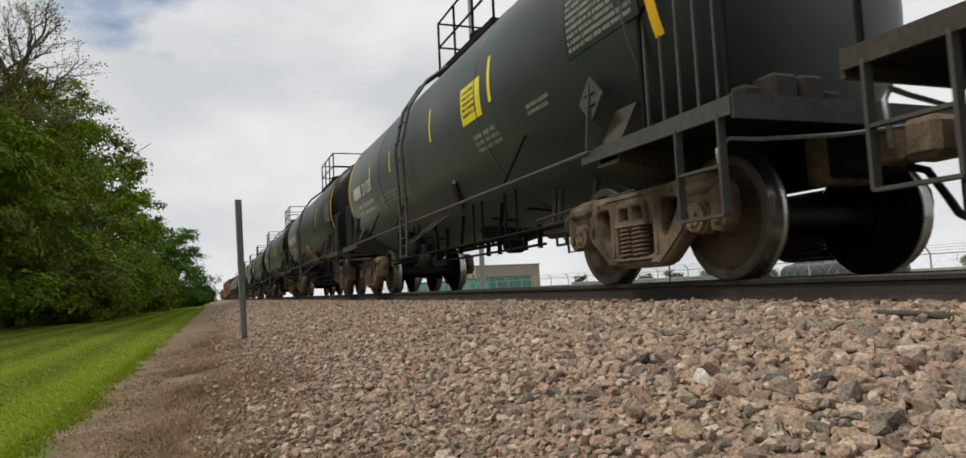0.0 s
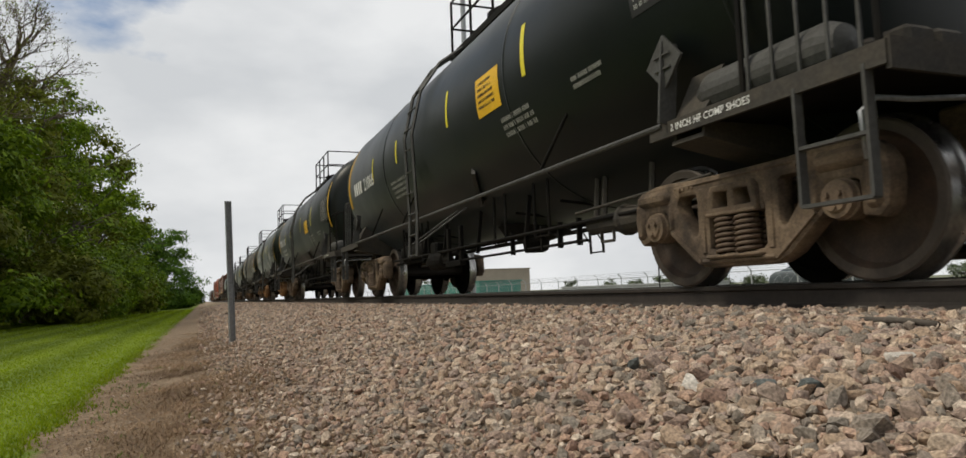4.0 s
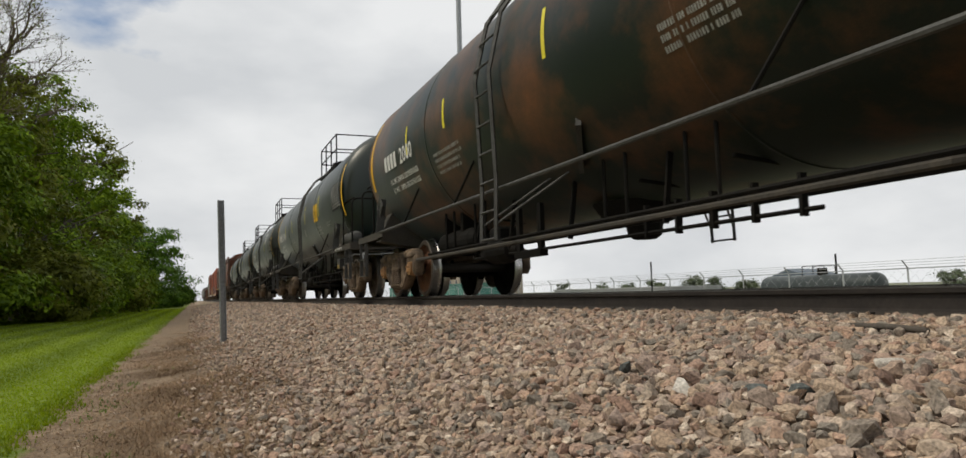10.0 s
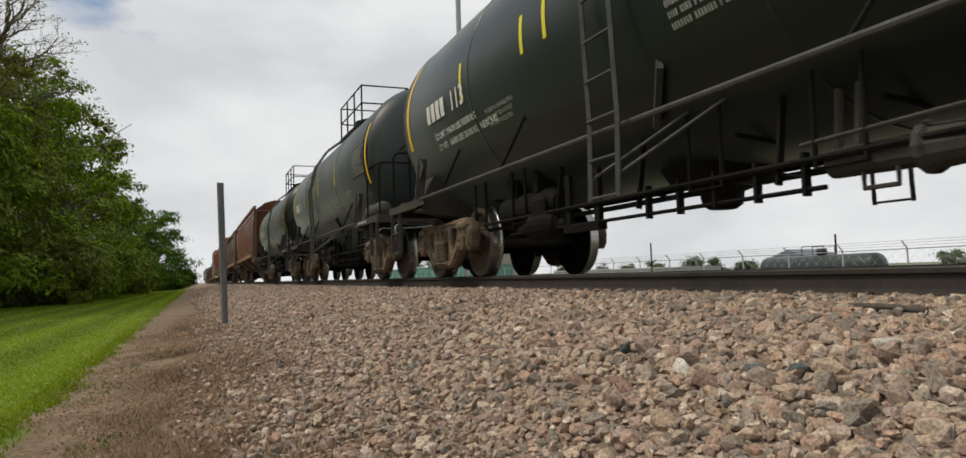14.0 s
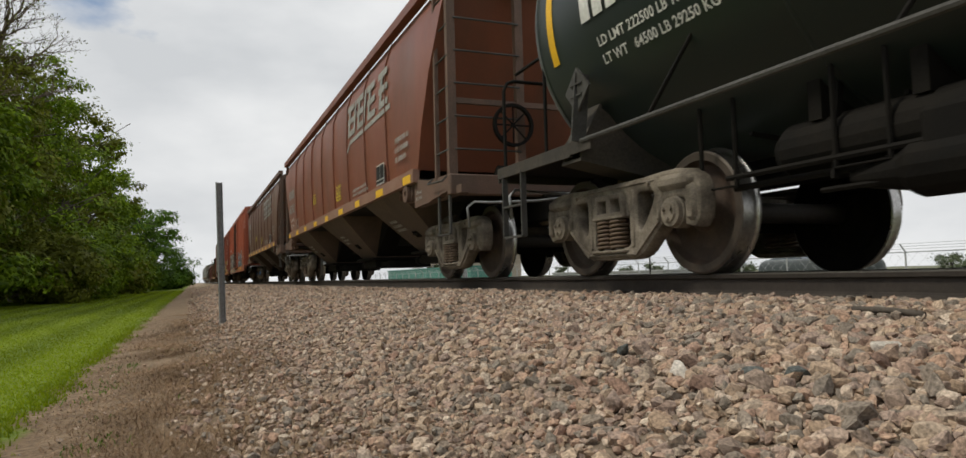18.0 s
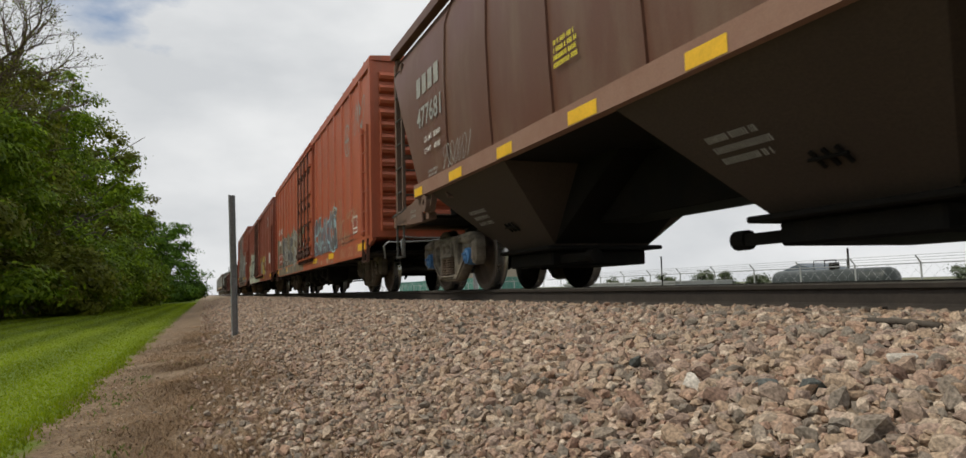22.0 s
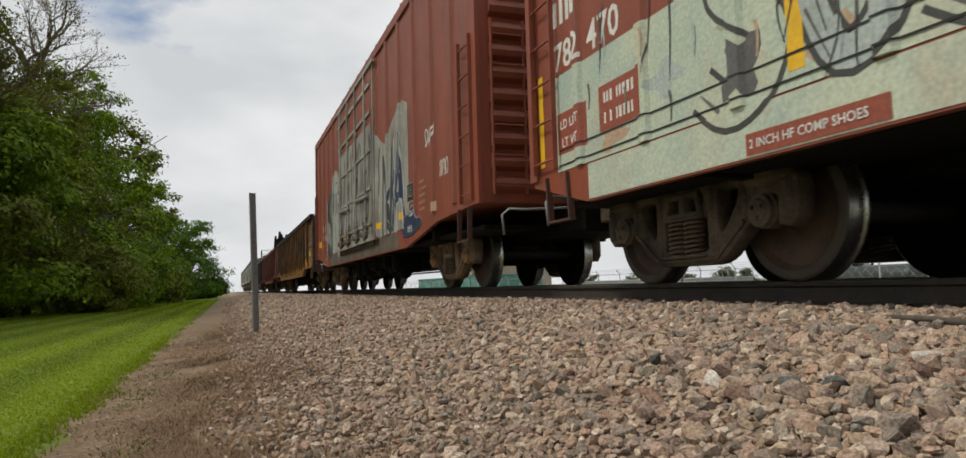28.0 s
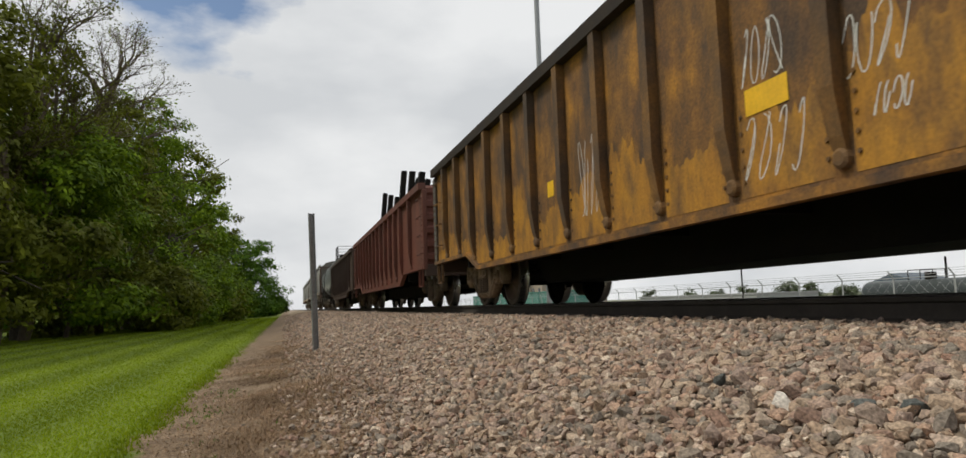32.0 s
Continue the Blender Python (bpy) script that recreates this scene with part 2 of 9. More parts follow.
M["wheel_plate"] = surface("rusty_wheel_steel", (0.078, 0.050, 0.034), (0.030, 0.021, 0.016), scale=2.6, amount=0.9, rough=0.75, bump=0.15, fine=60,
                           stain=(0.13, 0.066, 0.036), stain_amount=0.5, stain_scale=(1, 1, 1), random_tint=0.25)
M["wheel_orange"] = surface("orange_rusted_wheel_steel", (0.19, 0.075, 0.028), (0.085, 0.038, 0.020), scale=2.6, amount=0.9, rough=0.8, bump=0.15, fine=60,
                            stain=(0.05, 0.028, 0.018), stain_amount=0.6, stain_scale=(1, 1, 1), random_tint=0.15)
M["wheel_rim"] = surface("worn_rim_steel", (0.085, 0.066, 0.052), (0.045, 0.034, 0.027), scale=5, rough=0.6, metal=0.2, bump=0.08)
M["tread"] = surface("polished_tread_steel", (0.44, 0.43, 0.42), (0.30, 0.29, 0.28), scale=6, rough=0.30, metal=0.95, bump=0.02, gloss=0.6)
M["axle"] = surface("dark_axle_steel", (0.022, 0.018, 0.015), (0.040, 0.029, 0.022), scale=5, rough=0.7, bump=0.1)
M["white"] = surface("white_lettering_paint", (0.72, 0.72, 0.70), (0.5, 0.5, 0.48), scale=6, rough=0.6, bump=0, grime=0.15)
M["dim_white"] = surface("faded_lettering_paint", (0.36, 0.36, 0.34), (0.20, 0.20, 0.19), scale=6, rough=0.6, bump=0, grime=0.2)
M["yellow"] = surface("yellow_reflective_tape", (0.80, 0.47, 0.02), (0.62, 0.36, 0.02), scale=5, rough=0.5, bump=0, grime=0.12)
M["lemon"] = surface("lemon_reflective_tape", (0.75, 0.66, 0.03), (0.6, 0.5, 0.03), scale=5, rough=0.5, bump=0, grime=0.12)
M["dusty_yellow"] = surface("dusty_faded_yellow_paint", (0.30, 0.21, 0.06), (0.20, 0.145, 0.05), scale=5, rough=0.7, bump=0, grime=0.2)
M["cream"] = surface("cream_patch_paint", (0.52, 0.50, 0.38), (0.44, 0.42, 0.31), scale=4, rough=0.6, bump=0, grime=0.15)
M["black"] = surface("black_paint", (0.012, 0.012, 0.012), (0.02, 0.02, 0.02), scale=5, rough=0.6, bump=0)
M["galvanised"] = surface("galvanised_steel", (0.30, 0.31, 0.32), (0.22, 0.23, 0.24), scale=9, rough=0.5, metal=0.6, bump=0.05)
M["fence_wire"] = surface("weathered_zinc_wire", (0.42, 0.43, 0.43), (0.32, 0.33, 0.33), scale=6, rough=0.6, bump=0)
M["rail"] = surface("brown_rail_steel", (0.040, 0.031, 0.025), (0.024, 0.020, 0.017), scale=5, rough=0.8, bump=0.15, coords="Object")
M["railhead"] = surface("worn_rail_head", (0.11, 0.105, 0.095), (0.07, 0.06, 0.05), scale=5, rough=0.45, metal=0.5, bump=0.05)
M["tie"] = surface("weathered_tie_wood", (0.09, 0.075, 0.06), (0.05, 0.042, 0.036), scale=5, rough=0.9, bump=0.4)
M["hopper_brown"] = surface("oxide_brown_hopper_paint", (0.225, 0.074, 0.040), (0.175, 0.062, 0.037), scale=0.8, rough=0.45, bump=0.05, fine=80,
                            stain=(0.115, 0.062, 0.042), stain_amount=0.6, stain_scale=(0.8, 0.8, 0.2), grime=0.1)
M["hopper_tan"] = surface("dusty_brown_hopper_paint", (0.118, 0.048, 0.030), (0.120, 0.066, 0.045), scale=0.8, rough=0.5, bump=0.05, fine=80,
                          stain=(0.19, 0.130, 0.090), stain_amount=0.65, stain_scale=(0.8, 0.8, 0.2), grime=0.12)
M["hopper_end"] = surface("dusty_brown_end_steel", (0.150, 0.085, 0.060), (0.095, 0.068, 0.052), scale=1.8, rough=0.75, bump=0.08, fine=60, stain=(0.060, 0.046, 0.037), stain_amount=0.7, grime=0.2)
M["hopper_sill"] = surface("dust_coated_sill_paint", (0.26, 0.150, 0.108), (0.20, 0.092, 0.062), scale=1.6, rough=0.65, bump=0.05, fine=80, grime=0.12)
M["hopper_dust"] = surface("dusty_hopper_bay_steel", (0.085, 0.055, 0.039), (0.125, 0.085, 0.058), scale=1.4, rough=0.8, bump=0.1, fine=60,
                           stain=(0.05, 0.034, 0.026), stain_amount=0.6)
# the dusty bay colours halved, the shading of the car body put into them
M["hopper_bay_shaded"] = surface("shaded_hopper_bay_steel", (0.0425, 0.0275, 0.0195), (0.0625, 0.0425, 0.0290), scale=1.4, rough=0.8, bump=0.1, fine=60,
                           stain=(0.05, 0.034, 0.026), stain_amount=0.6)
M["hopper_grey"] = surface("light_grey_hopper_paint", (0.34, 0.34, 0.33), (0.26, 0.255, 0.24), scale=0.8, rough=0.6, bump=0.05,
                           stain=(0.20, 0.17, 0.13), stain_amount=0.5, stain_scale=(0.8, 0.8, 0.2))
M["box_red"] = surface("oxide_red_boxcar_paint", (0.42, 0.098, 0.043), (0.33, 0.082, 0.040), scale=0.9, rough=0.5, bump=0.06, fine=70,
                       stain=(0.25, 0.098, 0.060), stain_amount=0.7, stain_scale=(1.6, 1.6, 0.12), grime=0.18)
M["box_dark"] = surface("dull_red_boxcar_paint", (0.27, 0.066, 0.036), (0.19, 0.053, 0.033), scale=1.4, rough=0.55, bump=0.06, fine=70,
                        stain=(0.12, 0.052, 0.034), stain_amount=0.7, stain_scale=(1.6, 1.6, 0.12), grime=0.18)
M["spray_grey"] = surface("drab_grey_sprayed_paint", (0.27, 0.245, 0.175), (0.165, 0.135, 0.092), scale=1.4, amount=0.9, rough=0.65, bump=0.03,
                          stain=(0.13, 0.060, 0.04), stain_amount=0.7, stain_scale=(1.4, 1.4, 0.3), stain_from=0.40)
M["spray_mint"] = surface("pale_mint_sprayed_paint", (0.52, 0.57, 0.45), (0.36, 0.45, 0.42), scale=1.3, amount=0.9, rough=0.6, bump=0.03,
                          stain=(0.50, 0.36, 0.24), stain_amount=0.55, stain_scale=(0.9, 0.9, 0.5), stain_from=0.5, grime=0.2)
M["spray_silver"] = surface("silver_sprayed_paint", (0.40, 0.40, 0.375), (0.215, 0.205, 0.185), scale=1.1, amount=0.95, rough=0.55, bump=0.03,
                            stain=(0.10, 0.060, 0.046), stain_amount=0.8, stain_scale=(1.0, 1.0, 0.28), stain_from=0.48)
# grime on sprayed gear, dark enough to stand for shadow on the sill as well
M["spray_grime_shade"] = surface("grimy_shaded_sprayed_paint", (0.150, 0.138, 0.112), (0.060, 0.050, 0.040), scale=2.2, amount=0.95, rough=0.75, bump=0.08, stain=(0.085, 0.038, 0.027), stain_amount=0.8, stain_scale=(1.2, 1.2, 0.5), stain_from=0.42)
M["spray_blue"] = surface("light_blue_sprayed_paint", (0.33, 0.52, 0.60), (0.38, 0.55, 0.60), scale=3, rough=0.6, bump=0, stain=(0.16, 0.13, 0.12), stain_amount=0.6, stain_scale=(1, 1, 0.5))
M["spray_slate"] = surface("slate_grey_sprayed_paint", (0.105, 0.105, 0.112), (0.14, 0.135, 0.135), scale=2, rough=0.6, bump=0.03, stain=(0.12, 0.085, 0.07), stain_amount=0.5, stain_scale=(1, 1, 0.4))
M["spray_violet"] = surface("violet_grey_sprayed_paint", (0.150, 0.143, 0.172), (0.18, 0.172, 0.19), scale=2, rough=0.6, bump=0.03, stain=(0.17, 0.085, 0.06), stain_amount=0.5, stain_scale=(1.6, 1.6, 0.5), stain_from=0.45)
M["rust_grime"] = surface("rusty_hardware_paint", (0.085, 0.035, 0.024), (0.045, 0.025, 0.02), scale=4, rough=0.8, bump=0.15, fine=60)
M["spray_pale"] = surface("pale_blue_sprayed_paint", (0.42, 0.47, 0.45), (0.34, 0.40, 0.42), scale=2, rough=0.6, bump=0, stain=(0.22, 0.2, 0.17), stain_amount=0.4)
M["spray_olive"] = surface("pale_olive_sprayed_paint", (0.36, 0.38, 0.24), (0.3, 0.32, 0.22), scale=2, rough=0.6, bump=0)
M["spray_navy"] = surface("navy_sprayed_paint", (0.022, 0.035, 0.085), (0.03, 0.045, 0.08), scale=3, rough=0.55, bump=0)
M["spray_dark"] = surface("charcoal_sprayed_paint", (0.050, 0.050, 0.050), (0.08, 0.08, 0.078), scale=3, rough=0.55, bump=0)
M["spray_gold"] = surface("gold_sprayed_paint", (0.50, 0.36, 0.06), (0.4, 0.3, 0.08), scale=3, rough=0.55, bump=0)
M["spray_peach"] = surface("peach_sprayed_paint", (0.48, 0.33, 0.22), (0.42, 0.30, 0.22), scale=3, rough=0.55, bump=0)
M["patch_red"] = surface("red_stencil_patch", (0.30, 0.075, 0.045), (0.25, 0.07, 0.04), scale=3, rough=0.55, bump=0)
M["gon_yellow"] = surface("rusting_ochre_gondola_paint", (0.40, 0.180, 0.018), (0.125, 0.060, 0.025), scale=1.9, amount=0.95, rough=0.75, bump=0.2, fine=45,
                          stain=(0.048, 0.031, 0.022), stain_amount=0.92, stain_scale=(1.0, 1.0, 0.45), grime=0.35, stain_from=0.35)
M["gon_chord"] = surface("black_rusted_chord_steel", (0.022, 0.017, 0.014), (0.045, 0.032, 0.022), scale=3, rough=0.8, bump=0.2, fine=45, gloss=0.25)
M["gon_rib"] = surface("rusted_rib_steel", (0.070, 0.044, 0.027), (0.24, 0.115, 0.022), scale=1.3, amount=0.9, rough=0.8, bump=0.25, fine=45, stain=(0.035, 0.024, 0.018), stain_amount=0.9, stain_scale=(1.0, 1.0, 0.5))
M["gon_end"] = surface("dusty_corrugated_end_steel", (0.070, 0.050, 0.034), (0.032, 0.024, 0.018), scale=2.2, amount=0.9, rough=0.85, bump=0.2, fine=45, stain=(0.03, 0.022, 0.017), stain_amount=0.7, dust=0.2)
M["gon_ochre"] = surface("bright_ochre_paint_remnant", (0.42, 0.20, 0.018), (0.28, 0.12, 0.018), scale=3, rough=0.7, bump=0.1, stain=(0.11, 0.06, 0.025), stain_amount=0.9, stain_scale=(3, 3, 1.2), stain_from=0.42)
M["gon_red"] = surface("rusty_red_gondola_paint", (0.15, 0.042, 0.026), (0.085, 0.032, 0.022), scale=1.1, rough=0.7, bump=0.1, fine=45,
                       stain=(0.05, 0.028, 0.02), stain_amount=0.7, stain_scale=(1, 1, 0.25))
M["gon_dark"] = surface("dark_rusty_gondola_paint", (0.060, 0.035, 0.026), (0.04, 0.026, 0.02), scale=1.1, rough=0.75, bump=0.1, fine=45)
M["blue_cap"] = surface("blue_bearing_cap_paint", (0.05, 0.16, 0.36), (0.04, 0.11, 0.25), scale=8, rough=0.5, bump=0.05)
M["bark"] = surface("grey_brown_bark", (0.085, 0.070, 0.055), (0.05, 0.042, 0.034), scale=6, rough=0.9, bump=0.6, fine=25)
M["teal"] = surface("teal_painted_cladding", (0.045, 0.20, 0.16), (0.035, 0.15, 0.125), scale=0.4, rough=0.6, bump=0)
M["pale_wall"] = surface("pale_cladding", (0.36, 0.37, 0.365), (0.30, 0.31, 0.31), scale=0.3, rough=0.7, bump=0)
M["tan_wall"] = surface("tan_masonry", (0.34, 0.29, 0.23), (0.28, 0.24, 0.19), scale=0.3, rough=0.8, bump=0)
M["slate_roof"] = surface("slate_blue_roofing", (0.10, 0.13, 0.165), (0.08, 0.10, 0.13), scale=0.3, rough=0.7, bump=0)
M["glass"] = surface("dark_window_glass", (0.03, 0.04, 0.05), (0.02, 0.03, 0.04), scale=1, rough=0.12, bump=0)
M["stone"] = islands("tan_and_grey_ballast", [(0.242, 0.170, 0.116), (0.353, 0.257, 0.181), (0.414, 0.320, 0.237), (0.222, 0.184, 0.149), (0.374, 0.247, 0.176), (0.273, 0.204, 0.167),
                                              (0.313, 0.233, 0.186), (0.525, 0.436, 0.344), (0.263, 0.160, 0.116), (0.202, 0.175, 0.144), (0.180, 0.150, 0.122), (0.364, 0.276, 0.200), (0.353, 0.228, 0.162)],
                     rough=0.92, bump=0.6, fine=110, dust=0.5)
M["slate_stone"] = islands("dark_slate_stone", [(0.075, 0.085, 0.082), (0.10, 0.108, 0.105)], rough=0.85, bump=0.6, fine=110, dust=0.5)
M["pale_stone"] = islands("white_quartz_stone", [(0.52, 0.48, 0.43), (0.46, 0.42, 0.37)], rough=0.85, bump=0.5, fine=110, dust=0.35)
M["rust_stone"] = islands("red_brown_stone", [(0.21, 0.13, 0.095), (0.17, 0.11, 0.085)], rough=0.9, bump=0.6, fine=110, dust=0.5)
M["leaf"] = leafy("green_leaves", [(0.052, 0.096, 0.004), (0.100, 0.165, 0.006), (0.195, 0.285, 0.011), (0.078, 0.130, 0.005)], 0.25, dust=0.5)
M["leaf_olive"] = leafy("olive_young_leaves", [(0.080, 0.092, 0.009), (0.125, 0.142, 0.013), (0.095, 0.112, 0.009), (0.180, 0.200, 0.018)], 0.25, dust=0.45)
M["leaf_far"] = leafy("deep_green_leaves", [(0.040, 0.092, 0.006), (0.068, 0.140, 0.010), (0.115, 0.210, 0.014)], 0.25, dust=0.4)
M["blade"] = leafy("lawn_blades", [(0.170, 0.245, 0.006), (0.20, 0.275, 0.008), (0.25, 0.32, 0.011), (0.18, 0.255, 0.008)], 0.55, stripes=True, dust=0.07)
M["straw"] = leafy("dry_stems", [(0.42, 0.31, 0.20), (0.095, 0.058, 0.034), (0.34, 0.235, 0.14), (0.16, 0.095, 0.055), (0.27, 0.18, 0.105), (0.19, 0.115, 0.066)], 0.10, dust=0.45)
M["twig"] = surface("brown_twig_bark", (0.115, 0.085, 0.058), (0.075, 0.056, 0.042), scale=6, rough=0.9, bump=0)
M["leaf_haze"] = leafy("hazy_far_leaves", [(0.085, 0.115, 0.060), (0.115, 0.145, 0.080), (0.14, 0.165, 0.095)], 0.3)

# ---- building helpers ----


def put_materials(me, mats):
    """Set the material slots and keep which slot each face has."""
    idx = np.zeros(len(me.polygons), np.int32)
    me.polygons.foreach_get("material_index", idx)
    me.materials.clear()
    for mm in mats:
        me.materials.append(mm)
    me.polygons.foreach_set("material_index", idx)


def link_mesh(name, me, material, parent=None, label="", smooth=False):
    put_materials(me, material if isinstance(material, (list, tuple)) else [material])
    if smooth:
        me.shade_smooth()
    ob = new(name, me)
    if parent:
        ob.parent = parent
    if label:
        ob["label"] = label
    return ob


def part(name, bm, material, parent=None, label="", smooth=False):
    me = bpy.data.meshes.new(name)
    bmesh.ops.recalc_face_normals(bm, faces=bm.faces)
    bm.to_mesh(me)
    bm.free()
    return link_mesh(name, me, material, parent, label, smooth)


def box(bm, lo, hi, bevel=0.0):
    """A box from corner to corner, with chamfered edges if asked."""
    r = bmesh.ops.create_cube(bm, size=1.0)
    vs = r["verts"]
    c = [(a + b) / 2 for a, b in zip(lo, hi)]
    d = [abs(b - a) for a, b in zip(lo, hi)]
    for v in vs:
        v.co = Vector((c[0] + v.co.x * d[0], c[1] + v.co.y * d[1], c[2] + v.co.z * d[2]))
    if bevel:
        es = list({e for v in vs for e in v.link_edges})
        bmesh.ops.bevel(bm, geom=es, offset=bevel, segments=1, affect="EDGES", clamp_overlap=True)
    return bm


def boxed(lo, hi, bevel=0.0):
    return box(bmesh.new(), lo, hi, bevel)


def bar(bm, a, b, r, sides=8):
    """A round bar from a to b."""
    a, b = Vector(a), Vector(b)
    d = b - a
    q = d.to_track_quat("Z", "Y").to_matrix()
    rings = []
    for p in (a, b):
        rings.append([bm.verts.new(p + q @ Vector((r * math.cos(k * 2 * math.pi / sides), r * math.sin(k * 2 * math.pi / sides), 0))) for k in range(sides)])
    for k in range(sides):
        bm.faces.new((rings[0][k], rings[0][(k + 1) % sides], rings[1][(k + 1) % sides], rings[1][k]))
    bm.faces.new(rings[0])
    bm.faces.new(rings[1][::-1])
    return bm


def pipe(bm, pts, r, sides=7):
    """A bent round bar through points."""
    pts = [Vector(p) for p in pts]
    rings = []
    up = None
    for i, p in enumerate(pts):
        d = (pts[min(i + 1, len(pts) - 1)] - pts[max(i - 1, 0)]).normalized()
        if up is None:
            up = Vector((0, 0, 1)) if abs(d.z) < 0.9 else Vector((1, 0, 0))
        s = d.cross(up).normalized()
        up = s.cross(d).normalized()
        rings.append([bm.verts.new(p + s * (r * math.cos(k * 2 * math.pi / sides)) + up * (r * math.sin(k * 2 * math.pi / sides))) for k in range(sides)])
    for a, b in zip(rings, rings[1:]):
        for k in range(sides):
            bm.faces.new((a[k], a[(k + 1) % sides], b[(k + 1) % sides], b[k]))
    bm.faces.new(rings[0])
    bm.faces.new(rings[-1][::-1])
    return bm


def beam(bm, a, b, w, h):
    """A rectangular beam from a to b, w across (level) and h high."""
    a, b = Vector(a), Vector(b)
    d = (b - a).normalized()
    ref = Vector((0, 0, 1)) if abs(d.z) < 0.95 else Vector((1, 0, 0))
    s = d.cross(ref).normalized()
    u = s.cross(d).normalized()
    rings = [[bm.verts.new(p + s * (w / 2 * i) + u * (h / 2 * j)) for i, j in ((-1, -1), (1, -1), (1, 1), (-1, 1))] for p in (a, b)]
    for k in range(4):
        bm.faces.new((rings[0][k], rings[0][(k + 1) % 4], rings[1][(k + 1) % 4], rings[1][k]))
    bm.faces.new(rings[0])
    bm.faces.new(rings[1][::-1])
    return bm


def lathe(bm, profile, axis="y", centre=(0, 0, 0), n=48, caps=True):
    """Turn (along, radius) pairs round an axis."""
    c = Vector(centre)
    rings = []
    for a, r in profile:
        ring = []
        for k in range(n):
            t = 2 * math.pi * k / n
            u, v = r * math.cos(t), r * math.sin(t)
            p = {"y": (u, a, v), "x": (a, u, v), "z": (u, v, a)}[axis]
            ring.append(bm.verts.new(c + Vector(p)))
        rings.append(ring)
    for a, b in zip(rings, rings[1:]):
        for k in range(n):
            bm.faces.new((a[k], a[(k + 1) % n], b[(k + 1) % n], b[k]))
    if caps and profile[0][1] > 1e-6:
        bm.faces.new(rings[0])
    if caps and profile[-1][1] > 1e-6:
        bm.faces.new(rings[-1][::-1])
    bmesh.ops.remove_doubles(bm, verts=bm.verts, dist=1e-5)
    return bm


def prism(bm, outline, x0, x1):
    """An outline in (y, z) pushed through from x0 to x1."""
    a = [bm.verts.new((x0, y, z)) for y, z in outline]
    b = [bm.verts.new((x1, y, z)) for y, z in outline]
    n = len(a)
    for k in range(n):
        bm.faces.new((a[k], a[(k + 1) % n], b[(k + 1) % n], b[k]))
    bm.faces.new(a)
    bm.faces.new(b[::-1])
    return bm


def plate_mesh(name, outline, holes, thick, bevel):
    """A thick plate with holes and rounded edges; outline in (y, z), thickness along x."""
    cu = bpy.data.curves.new(name, "CURVE")
    cu.dimensions, cu.fill_mode = "2D", "BOTH"
    cu.extrude, cu.bevel_depth, cu.bevel_resolution = thick / 2 - bevel, bevel, 1
    for loop in [outline] + holes:
        sp = cu.splines.new("POLY")
        sp.points.add(len(loop) - 1)
        sp.use_cyclic_u = True
        for p, (y, z) in zip(sp.points, loop):
            p.co = (y, z, 0, 1)
    ob = bpy.data.objects.new(name, cu)
    scene.collection.objects.link(ob)
    me = bpy.data.meshes.new_from_object(ob.evaluated_get(bpy.context.evaluated_depsgraph_get()))
    bpy.data.objects.remove(ob)
    co = np.empty(len(me.vertices) * 3)
    me.vertices.foreach_get("co", co)
    co = co.reshape(-1, 3)
    co = np.stack([co[:, 2], co[:, 0], co[:, 1]], 1)
    me.vertices.foreach_set("co", co.ravel())
    me.update()
    return me


TEXTS = {}


def text_shape(words, size):
    """Flat letters as vertices (across, up) and faces, from the lower left."""
    key = (words, size)
    if key not in TEXTS:
        cu = bpy.data.curves.new("letters", "FONT")
        cu.body, cu.size, cu.resolution_u, cu.offset = words, size, 2, size * 0.016
        ob = bpy.data.objects.new("letters", cu)
        scene.collection.objects.link(ob)
        me = bpy.data.meshes.new_from_object(ob.evaluated_get(bpy.context.evaluated_depsgraph_get()))
        bpy.data.objects.remove(ob)
        TEXTS[key] = ([(v.co.x, v.co.y) for v in me.vertices], [tuple(p.vertices) for p in me.polygons])
    return TEXTS[key]


def rect_shape(w, h, n=1, m=1):
    vs = [(w * i / n, h * j / m) for j in range(m + 1) for i in range(n + 1)]
    fs = [(j * (n + 1) + i, j * (n + 1) + i + 1, (j + 1) * (n + 1) + i + 1, (j + 1) * (n + 1) + i) for j in range(m) for i in range(n)]
    return vs, fs


def shifted(shape, dx, dy, slant=0.0):
    return [(x + dx + slant * y, y + dy) for x, y in shape[0]], shape[1]


def joined(*shapes):
    vs, fs = [], []
    for s in shapes:
        k = len(vs)
        vs += s[0]
        fs += [tuple(i + k for i in f) for f in s[1]]
    return vs, fs


def stroke_shape(pts, w):
    """A brushed line of width w through points (across, up)."""
    vs, fs = [], []
    for i, p in enumerate(pts):
        a, b = pts[max(i - 1, 0)], pts[min(i + 1, len(pts) - 1)]
        dx, dy = b[0] - a[0], b[1] - a[1]
        n = math.hypot(dx, dy) or 1
        vs += [(p[0] - dy / n * w / 2, p[1] + dx / n * w / 2), (p[0] + dy / n * w / 2, p[1] - dx / n * w / 2)]
        if i:
            k = 2 * i
            fs.append((k - 2, k - 1, k + 1, k))
    return vs, fs


